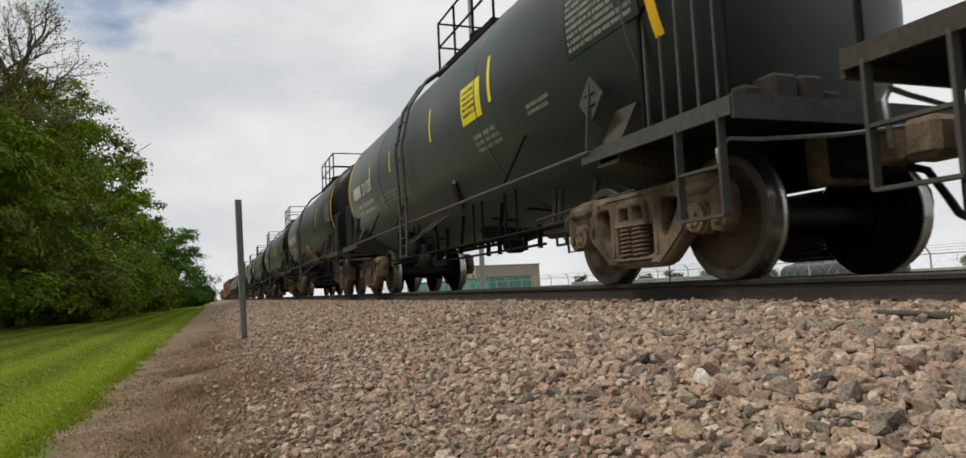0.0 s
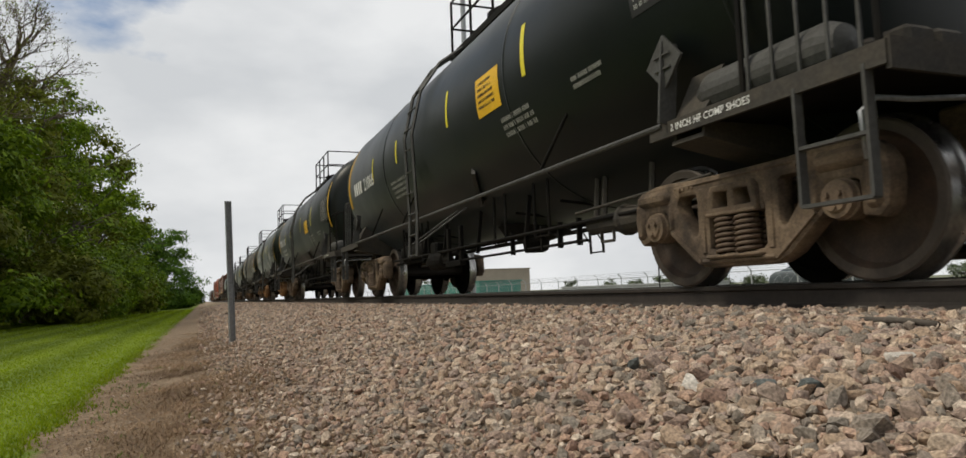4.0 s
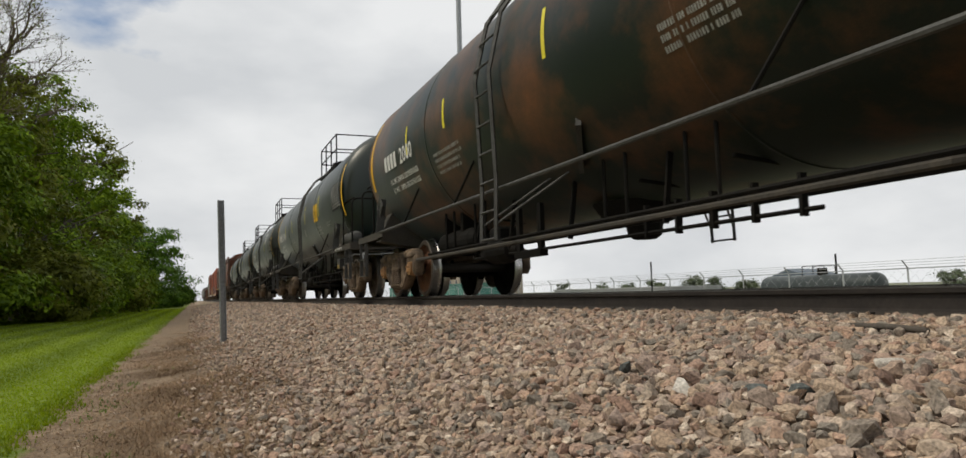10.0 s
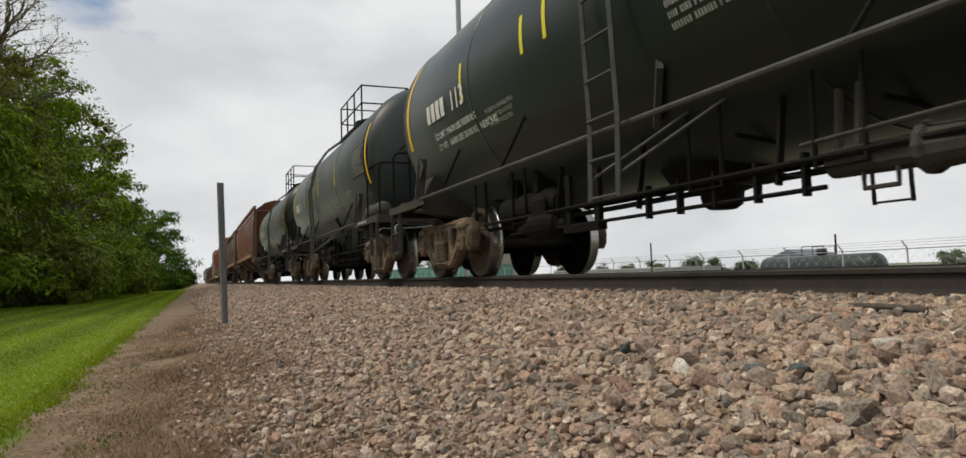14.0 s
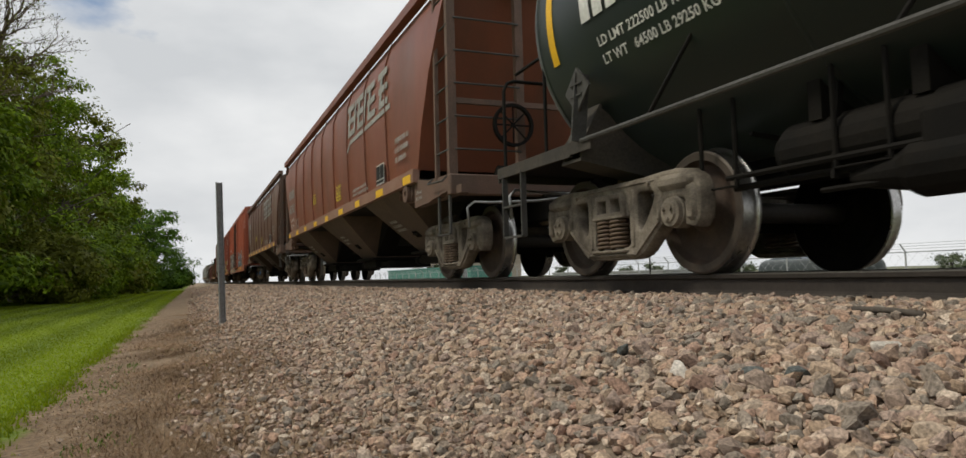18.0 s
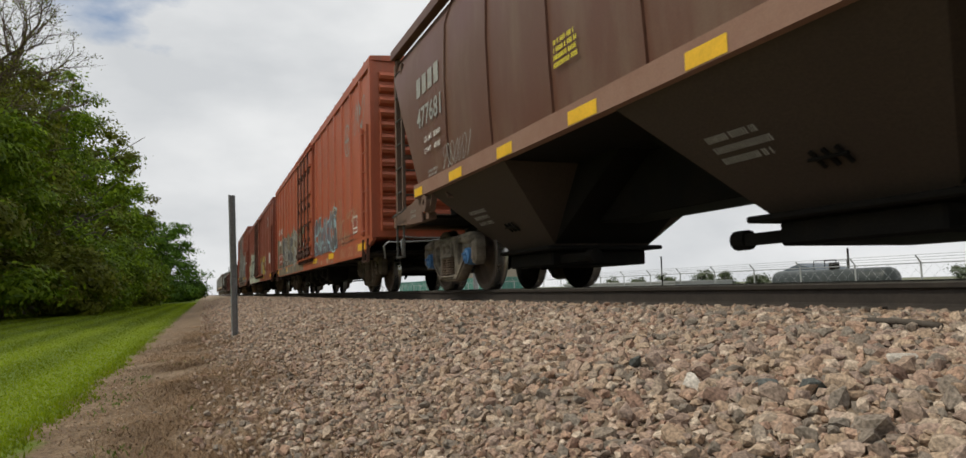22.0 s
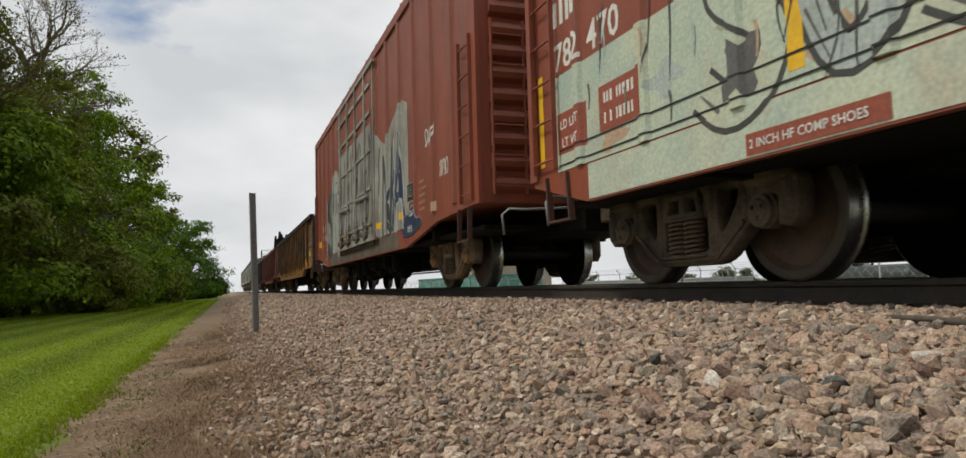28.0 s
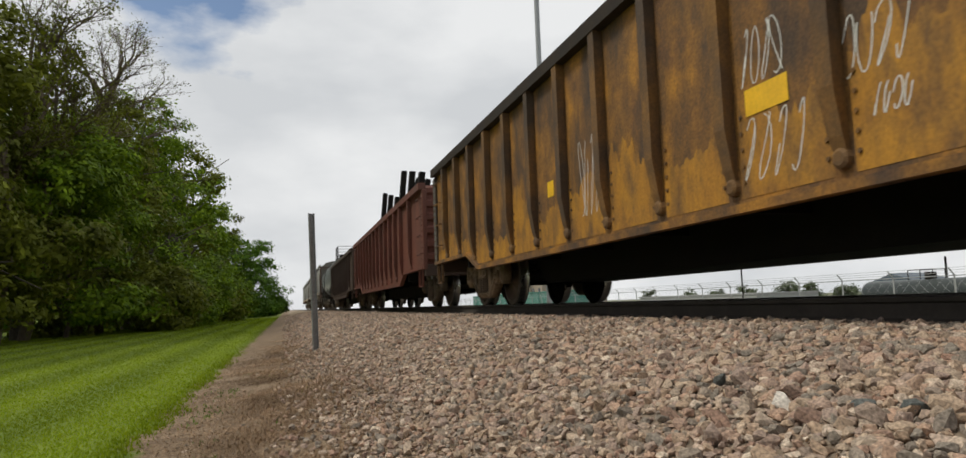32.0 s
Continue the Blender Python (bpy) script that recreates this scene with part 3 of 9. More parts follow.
def text_bars(w, h, seed=0, gap=0.25):
    """A word that cannot be read: short upright bars."""
    rnd = random.Random(seed)
    out, x = [], 0.0
    while x < w:
        ww = h * rnd.uniform(0.35, 0.6)
        out.append(shifted(rect_shape(ww * 0.75, h), x, 0))
        x += ww + h * gap * 0.5
        if rnd.random() < 0.16:
            x += h * 0.5
    return joined(*out)


def text_lines(w, h, n, lead, seed=0):
    return joined(*[shifted(text_bars(w * random.Random(seed + i).uniform(0.7, 1.0), h, seed + i), 0, -i * lead) for i in range(n)])


def decal(name, shape, wrap, material, parent, label=""):
    """Lay a flat shape on a surface; wrap(across, up) gives the place. A wrap with cuts bends the shape where the surface does."""
    me = bpy.data.meshes.new(name)
    if hasattr(wrap, "cuts"):
        bm = bmesh.new()
        vs = [bm.verts.new((a, b, 0)) for a, b in shape[0]]
        for f in shape[1]:
            if len(set(f)) > 2:
                bm.faces.new([vs[i] for i in f])
        bmesh.ops.triangulate(bm, faces=bm.faces)
        lo, hi = min(p[0] for p in shape[0]), max(p[0] for p in shape[0])
        for c in wrap.cuts:
            if lo < c < hi:
                bmesh.ops.bisect_plane(bm, geom=bm.verts[:] + bm.edges[:] + bm.faces[:], plane_co=(c, 0, 0), plane_no=(1, 0, 0))
        for c in (wrap.level, wrap.level + 0.002):
            bmesh.ops.bisect_plane(bm, geom=bm.verts[:] + bm.edges[:] + bm.faces[:], plane_co=(0, c, 0), plane_no=(0, 1, 0))
        for v in bm.verts:
            v.co = wrap(v.co.x, v.co.y)
        bm.to_mesh(me)
        bm.free()
        return link_mesh(name, me, material, parent, label)
    me.from_pydata([wrap(a, b) for a, b in shape[0]], [], shape[1])
    me.update()
    return link_mesh(name, me, material, parent, label)


# ---- ground ----


def ground_height(x, y):
    """Lawn, verge, ballast slope and shoulder, and the lower yard beyond the track."""
    stops = [(-60, -0.15), (-12, -0.02), (-3, 0.0), (-0.8, 0.02), (0.1, 0.09), (0.46, 0.20), (0.8, 0.29), (1.4, 0.44), (2.3, 0.55),
             (3.0, 0.575), (6.1, 0.575), (7.2, 0.25), (10, -0.6), (24, -1.15), (34, -1.6), (52, -2.1), (2000, -2.1)]
    for (a, za), (b, zb) in zip(stops, stops[1:]):
        if x <= b:
            k = min(1, max(0, (x - a) / (b - a)))
            z = za + (zb - za) * k
            if -0.95 < x < 3.4 and -1.5 < y < 45:
                # low humps and hollows, none on the lawn and the track bed
                z += 0.024 * min(1, (x + 0.95) / 0.6, (3.4 - x) / 0.4) * (noise.noise((x * 0.9, y * 0.9, 0)) + 0.5 * noise.noise((x * 3, y * 3, 4)))
            return z
    return stops[-1][1]


def ground_material():
    m = bpy.data.materials.new("lawn_dirt_and_gravel_ground")
    m.use_nodes = True
    nt = m.node_tree
    N, L = nt.nodes, nt.links
    bsdf = N["Principled BSDF"]
    bsdf.inputs["Roughness"].default_value = 0.95
    g = N.new("ShaderNodeNewGeometry")
    sep = N.new("ShaderNodeSeparateXYZ")
    L.new(g.outputs["Position"], sep.inputs[0])

    def noise_of(scale, detail=5, stretch=None):
        n = N.new("ShaderNodeTexNoise")
        n.inputs["Scale"].default_value = scale
        n.inputs["Detail"].default_value = detail
        if stretch:
            mp = N.new("ShaderNodeMapping")
            mp.inputs["Scale"].default_value = stretch
            L.new(g.outputs["Position"], mp.inputs[0])
            L.new(mp.outputs[0], n.inputs["Vector"])
        else:
            L.new(g.outputs["Position"], n.inputs["Vector"])
        return n.outputs[0]

    def ramped(v, lo, hi, a, b):
        r = N.new("ShaderNodeMapRange")
        r.inputs["From Min"].default_value, r.inputs["From Max"].default_value = lo, hi
        r.inputs["To Min"].default_value, r.inputs["To Max"].default_value = a, b
        L.new(v, r.inputs["Value"])
        return r.outputs[0]

    def math2(op, a, b):
        n = N.new("ShaderNodeMath")
        n.operation = op
        for i, v in enumerate((a, b)):
            if isinstance(v, (int, float)):
                n.inputs[i].default_value = v
            else:
                L.new(v, n.inputs[i])
        return n.outputs[0]

    def blend(f, a, b):
        n = N.new("ShaderNodeMix")
        n.data_type = "RGBA"
        L.new(f, n.inputs[0])
        for i, v in ((6, a), (7, b)):
            if isinstance(v, tuple):
                n.inputs[i].default_value = (*v, 1)
            else:
                L.new(v, n.inputs[i])
        return n.outputs[2]

    wob = math2("MULTIPLY", math2("SUBTRACT", noise_of(1.6), 0.5), 0.55)
    xw = math2("ADD", sep.outputs[0], wob)
    # mown stripes run along the track, a mower's width apart
    sx = math2("SINE", math2("ADD", math2("MULTIPLY", sep.outputs[0], 5.46), 2.65), 0)
    lawn = blend(ramped(sx, -0.9, 0.9, 0, 1), (0.102, 0.155, 0.006), (0.160, 0.215, 0.008))
    lawn = blend(ramped(noise_of(2.2, 5, (1.0, 0.25, 1.0)), 0.35, 0.7, 0, 0.25), lawn, (0.12, 0.18, 0.010))
    lawn = blend(ramped(noise_of(55), 0.35, 0.65, 0, 0.4), lawn, (0.08, 0.13, 0.009))
    dirt = blend(ramped(noise_of(3.0), 0.35, 0.65, 0, 1), (0.165, 0.110, 0.064), (0.275, 0.200, 0.128))
    dirt = blend(ramped(noise_of(28), 0.42, 0.62, 0, 0.8), dirt, (0.085, 0.055, 0.032))
    gravel = blend(ramped(noise_of(30), 0.4, 0.6, 0, 1), (0.17, 0.128, 0.083), (0.28, 0.218, 0.142))
    yard = blend(ramped(noise_of(0.12), 0.4, 0.6, 0, 1), (0.10, 0.125, 0.05), (0.16, 0.15, 0.11))
    c = blend(ramped(xw, -0.99, -0.86, 0, 1), lawn, dirt)
    c = blend(ramped(xw, 0.05, 0.75, 0, 1), c, gravel)
    c = blend(ramped(sep.outputs[0], 7.0, 9.0, 0, 1), c, yard)
    L.new(c, bsdf.inputs["Base Color"])
    b = N.new("ShaderNodeBump")
    b.inputs["Strength"].default_value = 0.5
    b.inputs["Distance"].default_value = 0.06
    L.new(noise_of(24, 6), b.inputs["Height"])
    L.new(b.outputs[0], bsdf.inputs["Normal"])
    return m


def build_ground():
    xs = [-1500, -400, -120, -60, -30, -18, -12, -8, -5, -3] + [-2 + 0.1 * i for i in range(82)] + [6.6, 7.2, 8, 10, 14, 24, 34, 52, 80, 150, 400, 1500]
    ys = [-300, -60, -20, -8, -4, -2] + [-1 + 0.2 * i for i in range(95)] + [19 + i for i in range(25)] + [48, 56, 70, 90, 120, 160, 220, 320, 500, 900, 1800]
    vs, fs = [], []
    for y in ys:
        for x in xs:
            z = ground_height(x, y)
            vs.append((x, y, z))
    n = len(xs)
    for j in range(len(ys) - 1):
        for i in range(n - 1):
            fs.append((j * n + i, j * n + i + 1, (j + 1) * n + i + 1, (j + 1) * n + i))
    me = bpy.data.meshes.new("ground")
    me.from_pydata(vs, [], fs)
    ob = link_mesh("ground", me, ground_material(), smooth=True)
    return tagged(ob, "mown green lawn, bare brown verge and gravel bank beside the track", "ground", kind="structure")


ground = build_ground()


def stone_meshes(n, detail):
    """Angular broken stones, about one metre across, to be scaled down."""
    out = []
    rnd = np.random.RandomState(7 + detail)
    for i in range(n):
        bm = bmesh.new()
        pts = rnd.uniform(-1, 1, size=(17 if detail else 11, 3))
        pts /= (np.linalg.norm(pts, axis=1)[:, None] ** 0.55) * (np.abs(pts).max(axis=1)[:, None] ** 0.35)
        pts *= np.array([0.50, 0.37, 0.29]) * rnd.uniform(0.8, 1.15, 3)
        for p in pts:
            bm.verts.new(p)
        bmesh.ops.convex_hull(bm, input=bm.verts)
        loose = [v for v in bm.verts if not v.link_faces]
        bmesh.ops.delete(bm, geom=loose, context="VERTS")
        bmesh.ops.triangulate(bm, faces=bm.faces)
        me = bpy.data.meshes.new("ballast_stone")
        bm.to_mesh(me)
        bm.free()
        out.append(me)
    return out


def mesh_arrays(me):
    v = np.empty(len(me.vertices) * 3, np.float32)
    me.vertices.foreach_get("co", v)
    f = np.empty(len(me.polygons) * 3, np.int32)
    me.polygons.foreach_get("vertices", f)
    return v.reshape(-1, 3), f.reshape(-1, 3)


def big_mesh(name, verts, tris):
    me = bpy.data.meshes.new(name)
    me.vertices.add(len(verts))
    me.vertices.foreach_set("co", np.asarray(verts, np.float32).ravel())
    me.loops.add(tris.size)
    me.loops.foreach_set("vertex_index", tris.astype(np.int32).ravel())
    me.polygons.add(len(tris))
    me.polygons.foreach_set("loop_start", np.arange(0, tris.size, 3, dtype=np.int32))
    me.polygons.foreach_set("loop_total", np.full(len(tris), 3, np.int32))
    me.polygons.foreach_set("use_smooth", np.zeros(len(tris), bool))
    me.update(calc_edges=True)
    me.validate()
    return me


def turns(rnd, n):
    q = rnd.normal(size=(n, 4))
    q /= np.linalg.norm(q, axis=1)[:, None]
    w, x, y, z = q.T
    return np.stack([1 - 2 * (y * y + z * z), 2 * (x * y - z * w), 2 * (x * z + y * w), 2 * (x * y + z * w), 1 - 2 * (x * x + z * z), 2 * (y * z - x * w),
                     2 * (x * z - y * w), 2 * (y * z + x * w), 1 - 2 * (x * x + y * y)], 1).reshape(-1, 3, 3)


def flat_turns(rnd, n):
    """Stones lie mostly on their broad side."""
    r = turns(rnd, n)
    a = rnd.uniform(0, 2 * np.pi, n)
    tilt = rnd.normal(0, 0.55, n)
    b = rnd.uniform(0, 2 * np.pi, n)
    c, s = np.cos(a), np.sin(a)
    z = np.zeros(n)
    o = np.ones(n)
    rz = np.stack([c, -s, z, s, c, z, z, z, o], 1).reshape(-1, 3, 3)
    c, s = np.cos(tilt), np.sin(tilt)
    rx = np.stack([o, z, z, z, c, -s, z, s, c], 1).reshape(-1, 3, 3)
    c, s = np.cos(b), np.sin(b)
    rb = np.stack([c, -s, z, s, c, z, z, z, o], 1).reshape(-1, 3, 3)
    pick = rnd.rand(n) < 0.3
    m = np.einsum("nij,njk,nkl->nil", rb, rx, rz)
    m[pick] = r[pick]
    return m


def scatter(name, templates, places, sizes, rnd, mats, label, category, parent=None, rot=None):
    arrays = [mesh_arrays(t) for t in templates]
    V, F, k = [], [], 0
    which = rnd.randint(0, len(arrays), len(places))
    rot = flat_turns(rnd, len(places)) if rot is None else rot
    for w, (v, f) in enumerate(arrays):
        ids = np.where(which == w)[0]
        if not len(ids):
            continue
        vv = np.einsum("nij,vj->nvi", rot[ids] * sizes[ids][:, None, None], v) + places[ids][:, None, :]
        ff = f[None] + (np.arange(len(ids)) * len(v))[:, None, None] + k
        V.append(vv.reshape(-1, 3))
        F.append(ff.reshape(-1, 3))
        k += len(ids) * len(v)
    ob = link_mesh(name, big_mesh(name, np.concatenate(V), np.concatenate(F)), mats, parent)
    return tagged(ob, label, category if parent is None else "", kind="stuff")


GH = np.vectorize(ground_height)


def bank_points(rnd, x0, x1, y0, y1, step):
    nx, ny = int((x1 - x0) / step), int((y1 - y0) / step)
    gx, gy = np.meshgrid(np.linspace(x0, x1, nx), np.linspace(y0, y1, ny))
    p = np.stack([gx.ravel(), gy.ravel()], 1) + rnd.uniform(-0.55, 0.55, (nx * ny, 2)) * step
    keep = rnd.rand(len(p)) < np.clip((p[:, 0] - 0.05 + 0.22 * rnd.normal(size=len(p))) / 0.50, 0.05, 1)
    p = p[keep]
    z = GH(p[:, 0], p[:, 1])
    return np.column_stack([p, z])


def build_ballast():
    rnd = np.random.RandomState(3)
    fine = stone_meshes(14, 1)
    rough = stone_meshes(10, 0)
    home = link_mesh("ballast_bank", rect_mesh("ballast_bank", 0.62, 3.2, -1.0, 60.0, 0.012), M["gravel_base"])
    tagged(home, "sloping bank of pinkish-grey crushed stone ballast", "ballast", kind="structure")
    near = np.concatenate([bank_points(rnd, -0.1, 3.62, 0.7, 4.6, 0.027), bank_points(rnd, -0.1, 3.62, 4.6, 10, 0.034)])
    size = np.clip(rnd.lognormal(math.log(0.038), 0.36, len(near)), 0.018, 0.085)
    size *= 0.80 + 0.24 * np.clip((near[:, 0] - 0.5) / 1.0, 0, 1)
    size *= 1 + 0.12 * np.clip((near[:, 0] - 0.9) / 0.9, 0, 1) * np.clip((3.6 - near[:, 1]) / 1.4, 0, 1)
    near[:, 2] += size * 0.20 + rnd.uniform(-0.006, 0.022, len(near))
    # the stones beside the camera are single pieces
    order = np.argsort((near[:, 0] - 1.35) ** 2 + (near[:, 1] - 1.35) ** 2)
    single, rest = order[:300], order[300:]
    rots = flat_turns(rnd, 300)
    for i, k in enumerate(single):
        st = new("stone", fine[i % len(fine)])
        st.data.materials.clear()
        st.data.materials.append(M["stone"])
        st.parent = home
        m = Matrix(rots[i].tolist()).to_4x4()
        st.matrix_basis = Matrix.Translation(near[k]) @ m @ Matrix.Scale(float(size[k]), 4)
    scatter("loose_stones", fine, near[rest], size[rest], rnd, M["stone"], "crushed pink and grey granite ballast stones", "ballast", home)
    chips = np.concatenate([bank_points(rnd, 0.3, 3.3, 1.2, 4.4, 0.028), bank_points(rnd, 0.2, 3.3, 4.4, 8.0, 0.044)])
    cs = np.clip(rnd.lognormal(math.log(0.021), 0.3, len(chips)), 0.012, 0.034)
    chips[:, 2] += 0.008 + rnd.uniform(-0.003, 0.012, len(chips))
    scatter("stone_chips", stone_meshes(8, 0), chips, cs, rnd, M["stone"], "small chips of granite between the ballast stones", "ballast", home)
    # small stones trodden into the soil of the verge
    v = np.column_stack([rnd.uniform(-0.75, 0.75, 5200), rnd.uniform(2.2, 13, 5200), np.zeros(5200)])
    v = v[rnd.rand(len(v)) < 0.18 + 0.5 * np.clip(v[:, 0] + 0.35, 0, 1)]
    v[:, 2] = GH(v[:, 0], v[:, 1]) + 0.004
    scatter("verge_pebbles", rough, v, np.clip(rnd.lognormal(math.log(0.019), 0.4, len(v)), 0.009, 0.045), rnd, M["stone"], "small stones trodden into the brown verge", "ballast", home)
    mid = bank_points(rnd, -0.1, 3.62, 10, 24, 0.05)
    sm = np.clip(rnd.lognormal(math.log(0.054), 0.28, len(mid)), 0.03, 0.11)
    mid[:, 2] += sm * 0.15 + rnd.uniform(-0.004, 0.012, len(mid))
    scatter("farther_stones", rough, mid, sm, rnd, M["stone"], "crushed pink and grey granite ballast stones", "ballast", home)
    rnb = np.random.RandomState(8)
    back = bank_points(rnb, -0.1, 3.62, -5.0, 0.72, 0.055)
    sb = np.clip(rnb.lognormal(math.log(0.056), 0.28, len(back)), 0.03, 0.11)
    back[:, 2] += sb * 0.15
    scatter("nearby_stones", rough, back, sb, rnb, M["stone"], "crushed pink and grey granite ballast stones", "ballast", home)
    far = bank_points(rnd, -0.1, 3.62, 24, 75, 0.13)
    sf = np.clip(rnd.lognormal(math.log(0.12), 0.2, len(far)), 0.07, 0.18)
    far[:, 2] += sf * 0.08
    scatter("distant_stones", rough, far, sf, rnd, M["stone"], "crushed pink and grey granite ballast stones", "ballast", home)
    inner = bank_points(rnd, 3.62, 5.6, 2, 14, 0.085)
    si = np.clip(rnd.lognormal(math.log(0.07), 0.25, len(inner)), 0.04, 0.1)
    scatter("track_bed_stones", rough, inner, si, rnd, M["stone"], "crushed ballast stones between the ties", "ballast", home)


def rect_mesh(name, x0, x1, y0, y1, lift):
    xs = [x0 + (x1 - x0) * i / 24 for i in range(25)]
    ys = [y0 + (y1 - y0) * i / 120 for i in range(121)]
    vs = [(x, y, ground_height(x, y) + lift) for y in ys for x in xs]
    fs = [(j * 25 + i, j * 25 + i + 1, (j + 1) * 25 + i + 1, (j + 1) * 25 + i) for j in range(120) for i in range(24)]
    me = bpy.data.meshes.new(name)
    me.from_pydata(vs, [], fs)
    return me


M["gravel_base"] = surface("fine_gravel_between_stones", (0.15, 0.115, 0.083), (0.26, 0.203, 0.146), scale=18, rough=0.95, bump=0.6, fine=45)


def build_track():
    prof = [(-0.076, 0), (0.076, 0), (0.076, 0.012), (0.014, 0.034), (0.010, 0.05), (0.010, 0.128), (0.034, 0.140), (0.036, 0.166), (0.026, 0.176),
            (-0.026, 0.176), (-0.036, 0.166), (-0.034, 0.140), (-0.010, 0.128), (-0.010, 0.05), (-0.014, 0.034), (-0.076, 0.012)]
    for side, xc in (("near", XT - 0.755), ("far", XT + 0.755)):
        bm = bmesh.new()
        ys = (-320, -60, 0, 6, 14, 40, 700)
        rings = [[bm.verts.new((x, y, z)) for x, z in prof] for y in ys]
        n = len(prof)
        for a, b in zip(rings, rings[1:]):
            for k in range(n):
                f = bm.faces.new((a[k], a[(k + 1) % n], b[(k + 1) % n], b[k]))
                f.material_index = 1 if 7 <= k <= 9 else 0
        bm.faces.new(rings[0])
        bm.faces.new(rings[-1][::-1])
        ob = part("rail", bm, [M["rail"], M["railhead"]])
        ob.location = (xc, 0, RZ - 0.176)
        tagged(ob, "brown rusted steel rail with a worn bright head", "rail", "rails of the track")
        if side == "near":
            pl, sp, an = None, None, None
            for i in range(60):
                y = -3 + i * 0.55
                if pl is None:
                    pl = part("tie_plate", boxed((-0.18, -0.09, -0.016), (0.18, 0.09, -0.001), 0.004), M["rail"], ob)
                    b = boxed((-0.102, -0.052, -0.02), (-0.082, -0.034, 0.022), 0.003)
                    box(b, (-0.108, -0.058, 0.020), (-0.070, -0.028, 0.034), 0.004)
                    sp = part("rail_spike", b, M["rail"], ob)
                    an = part("rail_anchor", boxed((-0.088, 0.125, -0.03), (0.088, 0.150, 0.010), 0.004), M["rail"], ob)
                    trio = (pl, sp, an)
                else:
                    trio = tuple(link_mesh(nm, src.data, M["rail"], ob) for nm, src in (("tie_plate", pl), ("rail_spike", sp), ("rail_anchor", an)))
                for q in trio:
                    q.location = (0, y, 0)
    bm = boxed((-1.3, -0.115, -0.18), (1.3, 0.115, 0.0), 0.01)
    tie = part("railway_tie", bm, M["tie"])
    tie.location = (XT, -3, RZ - 0.178)
    tagged(tie, "weathered dark wooden tie sunk in ballast", "railway tie", "ties of the track")
    for i in range(1, 60):
        copy_thing(tie, pose(XT, -3 + i * 0.55, RZ - 0.178, 0, 0, random.uniform(-0.6, 0.6)))


def blades(name, rnd, places, heights, width, lean, mats, label, category):
    n = len(places)
    a = rnd.uniform(0, 2 * np.pi, n)
    d = np.stack([np.cos(a), np.sin(a), np.zeros(n)], 1)
    s = np.stack([-np.sin(a), np.cos(a), np.zeros(n)], 1)
    le = rnd.uniform(0.1, 1.0, n)[:, None] * lean
    h = heights[:, None]
    up = np.array([0, 0, 1.0])
    w = (width if np.ndim(width) else np.full(n, width))[:, None]
    base1, base2 = places - s * w, places + s * w
    midp = places + up * h * 0.55 + d * h * le * 0.35
    tip = places + up * h + d * h * le
    V = np.stack([base1, base2, midp + s * w * 0.7, midp - s * w * 0.7, tip], 1)
    F = np.array([[0, 1, 2], [0, 2, 3], [3, 2, 4]])
    ff = F[None] + (np.arange(n) * 5)[:, None, None]
    ob = link_mesh(name, big_mesh(name, V.reshape(-1, 3), ff.reshape(-1, 3)), mats)
    return tagged(ob, label, category, kind="stuff")


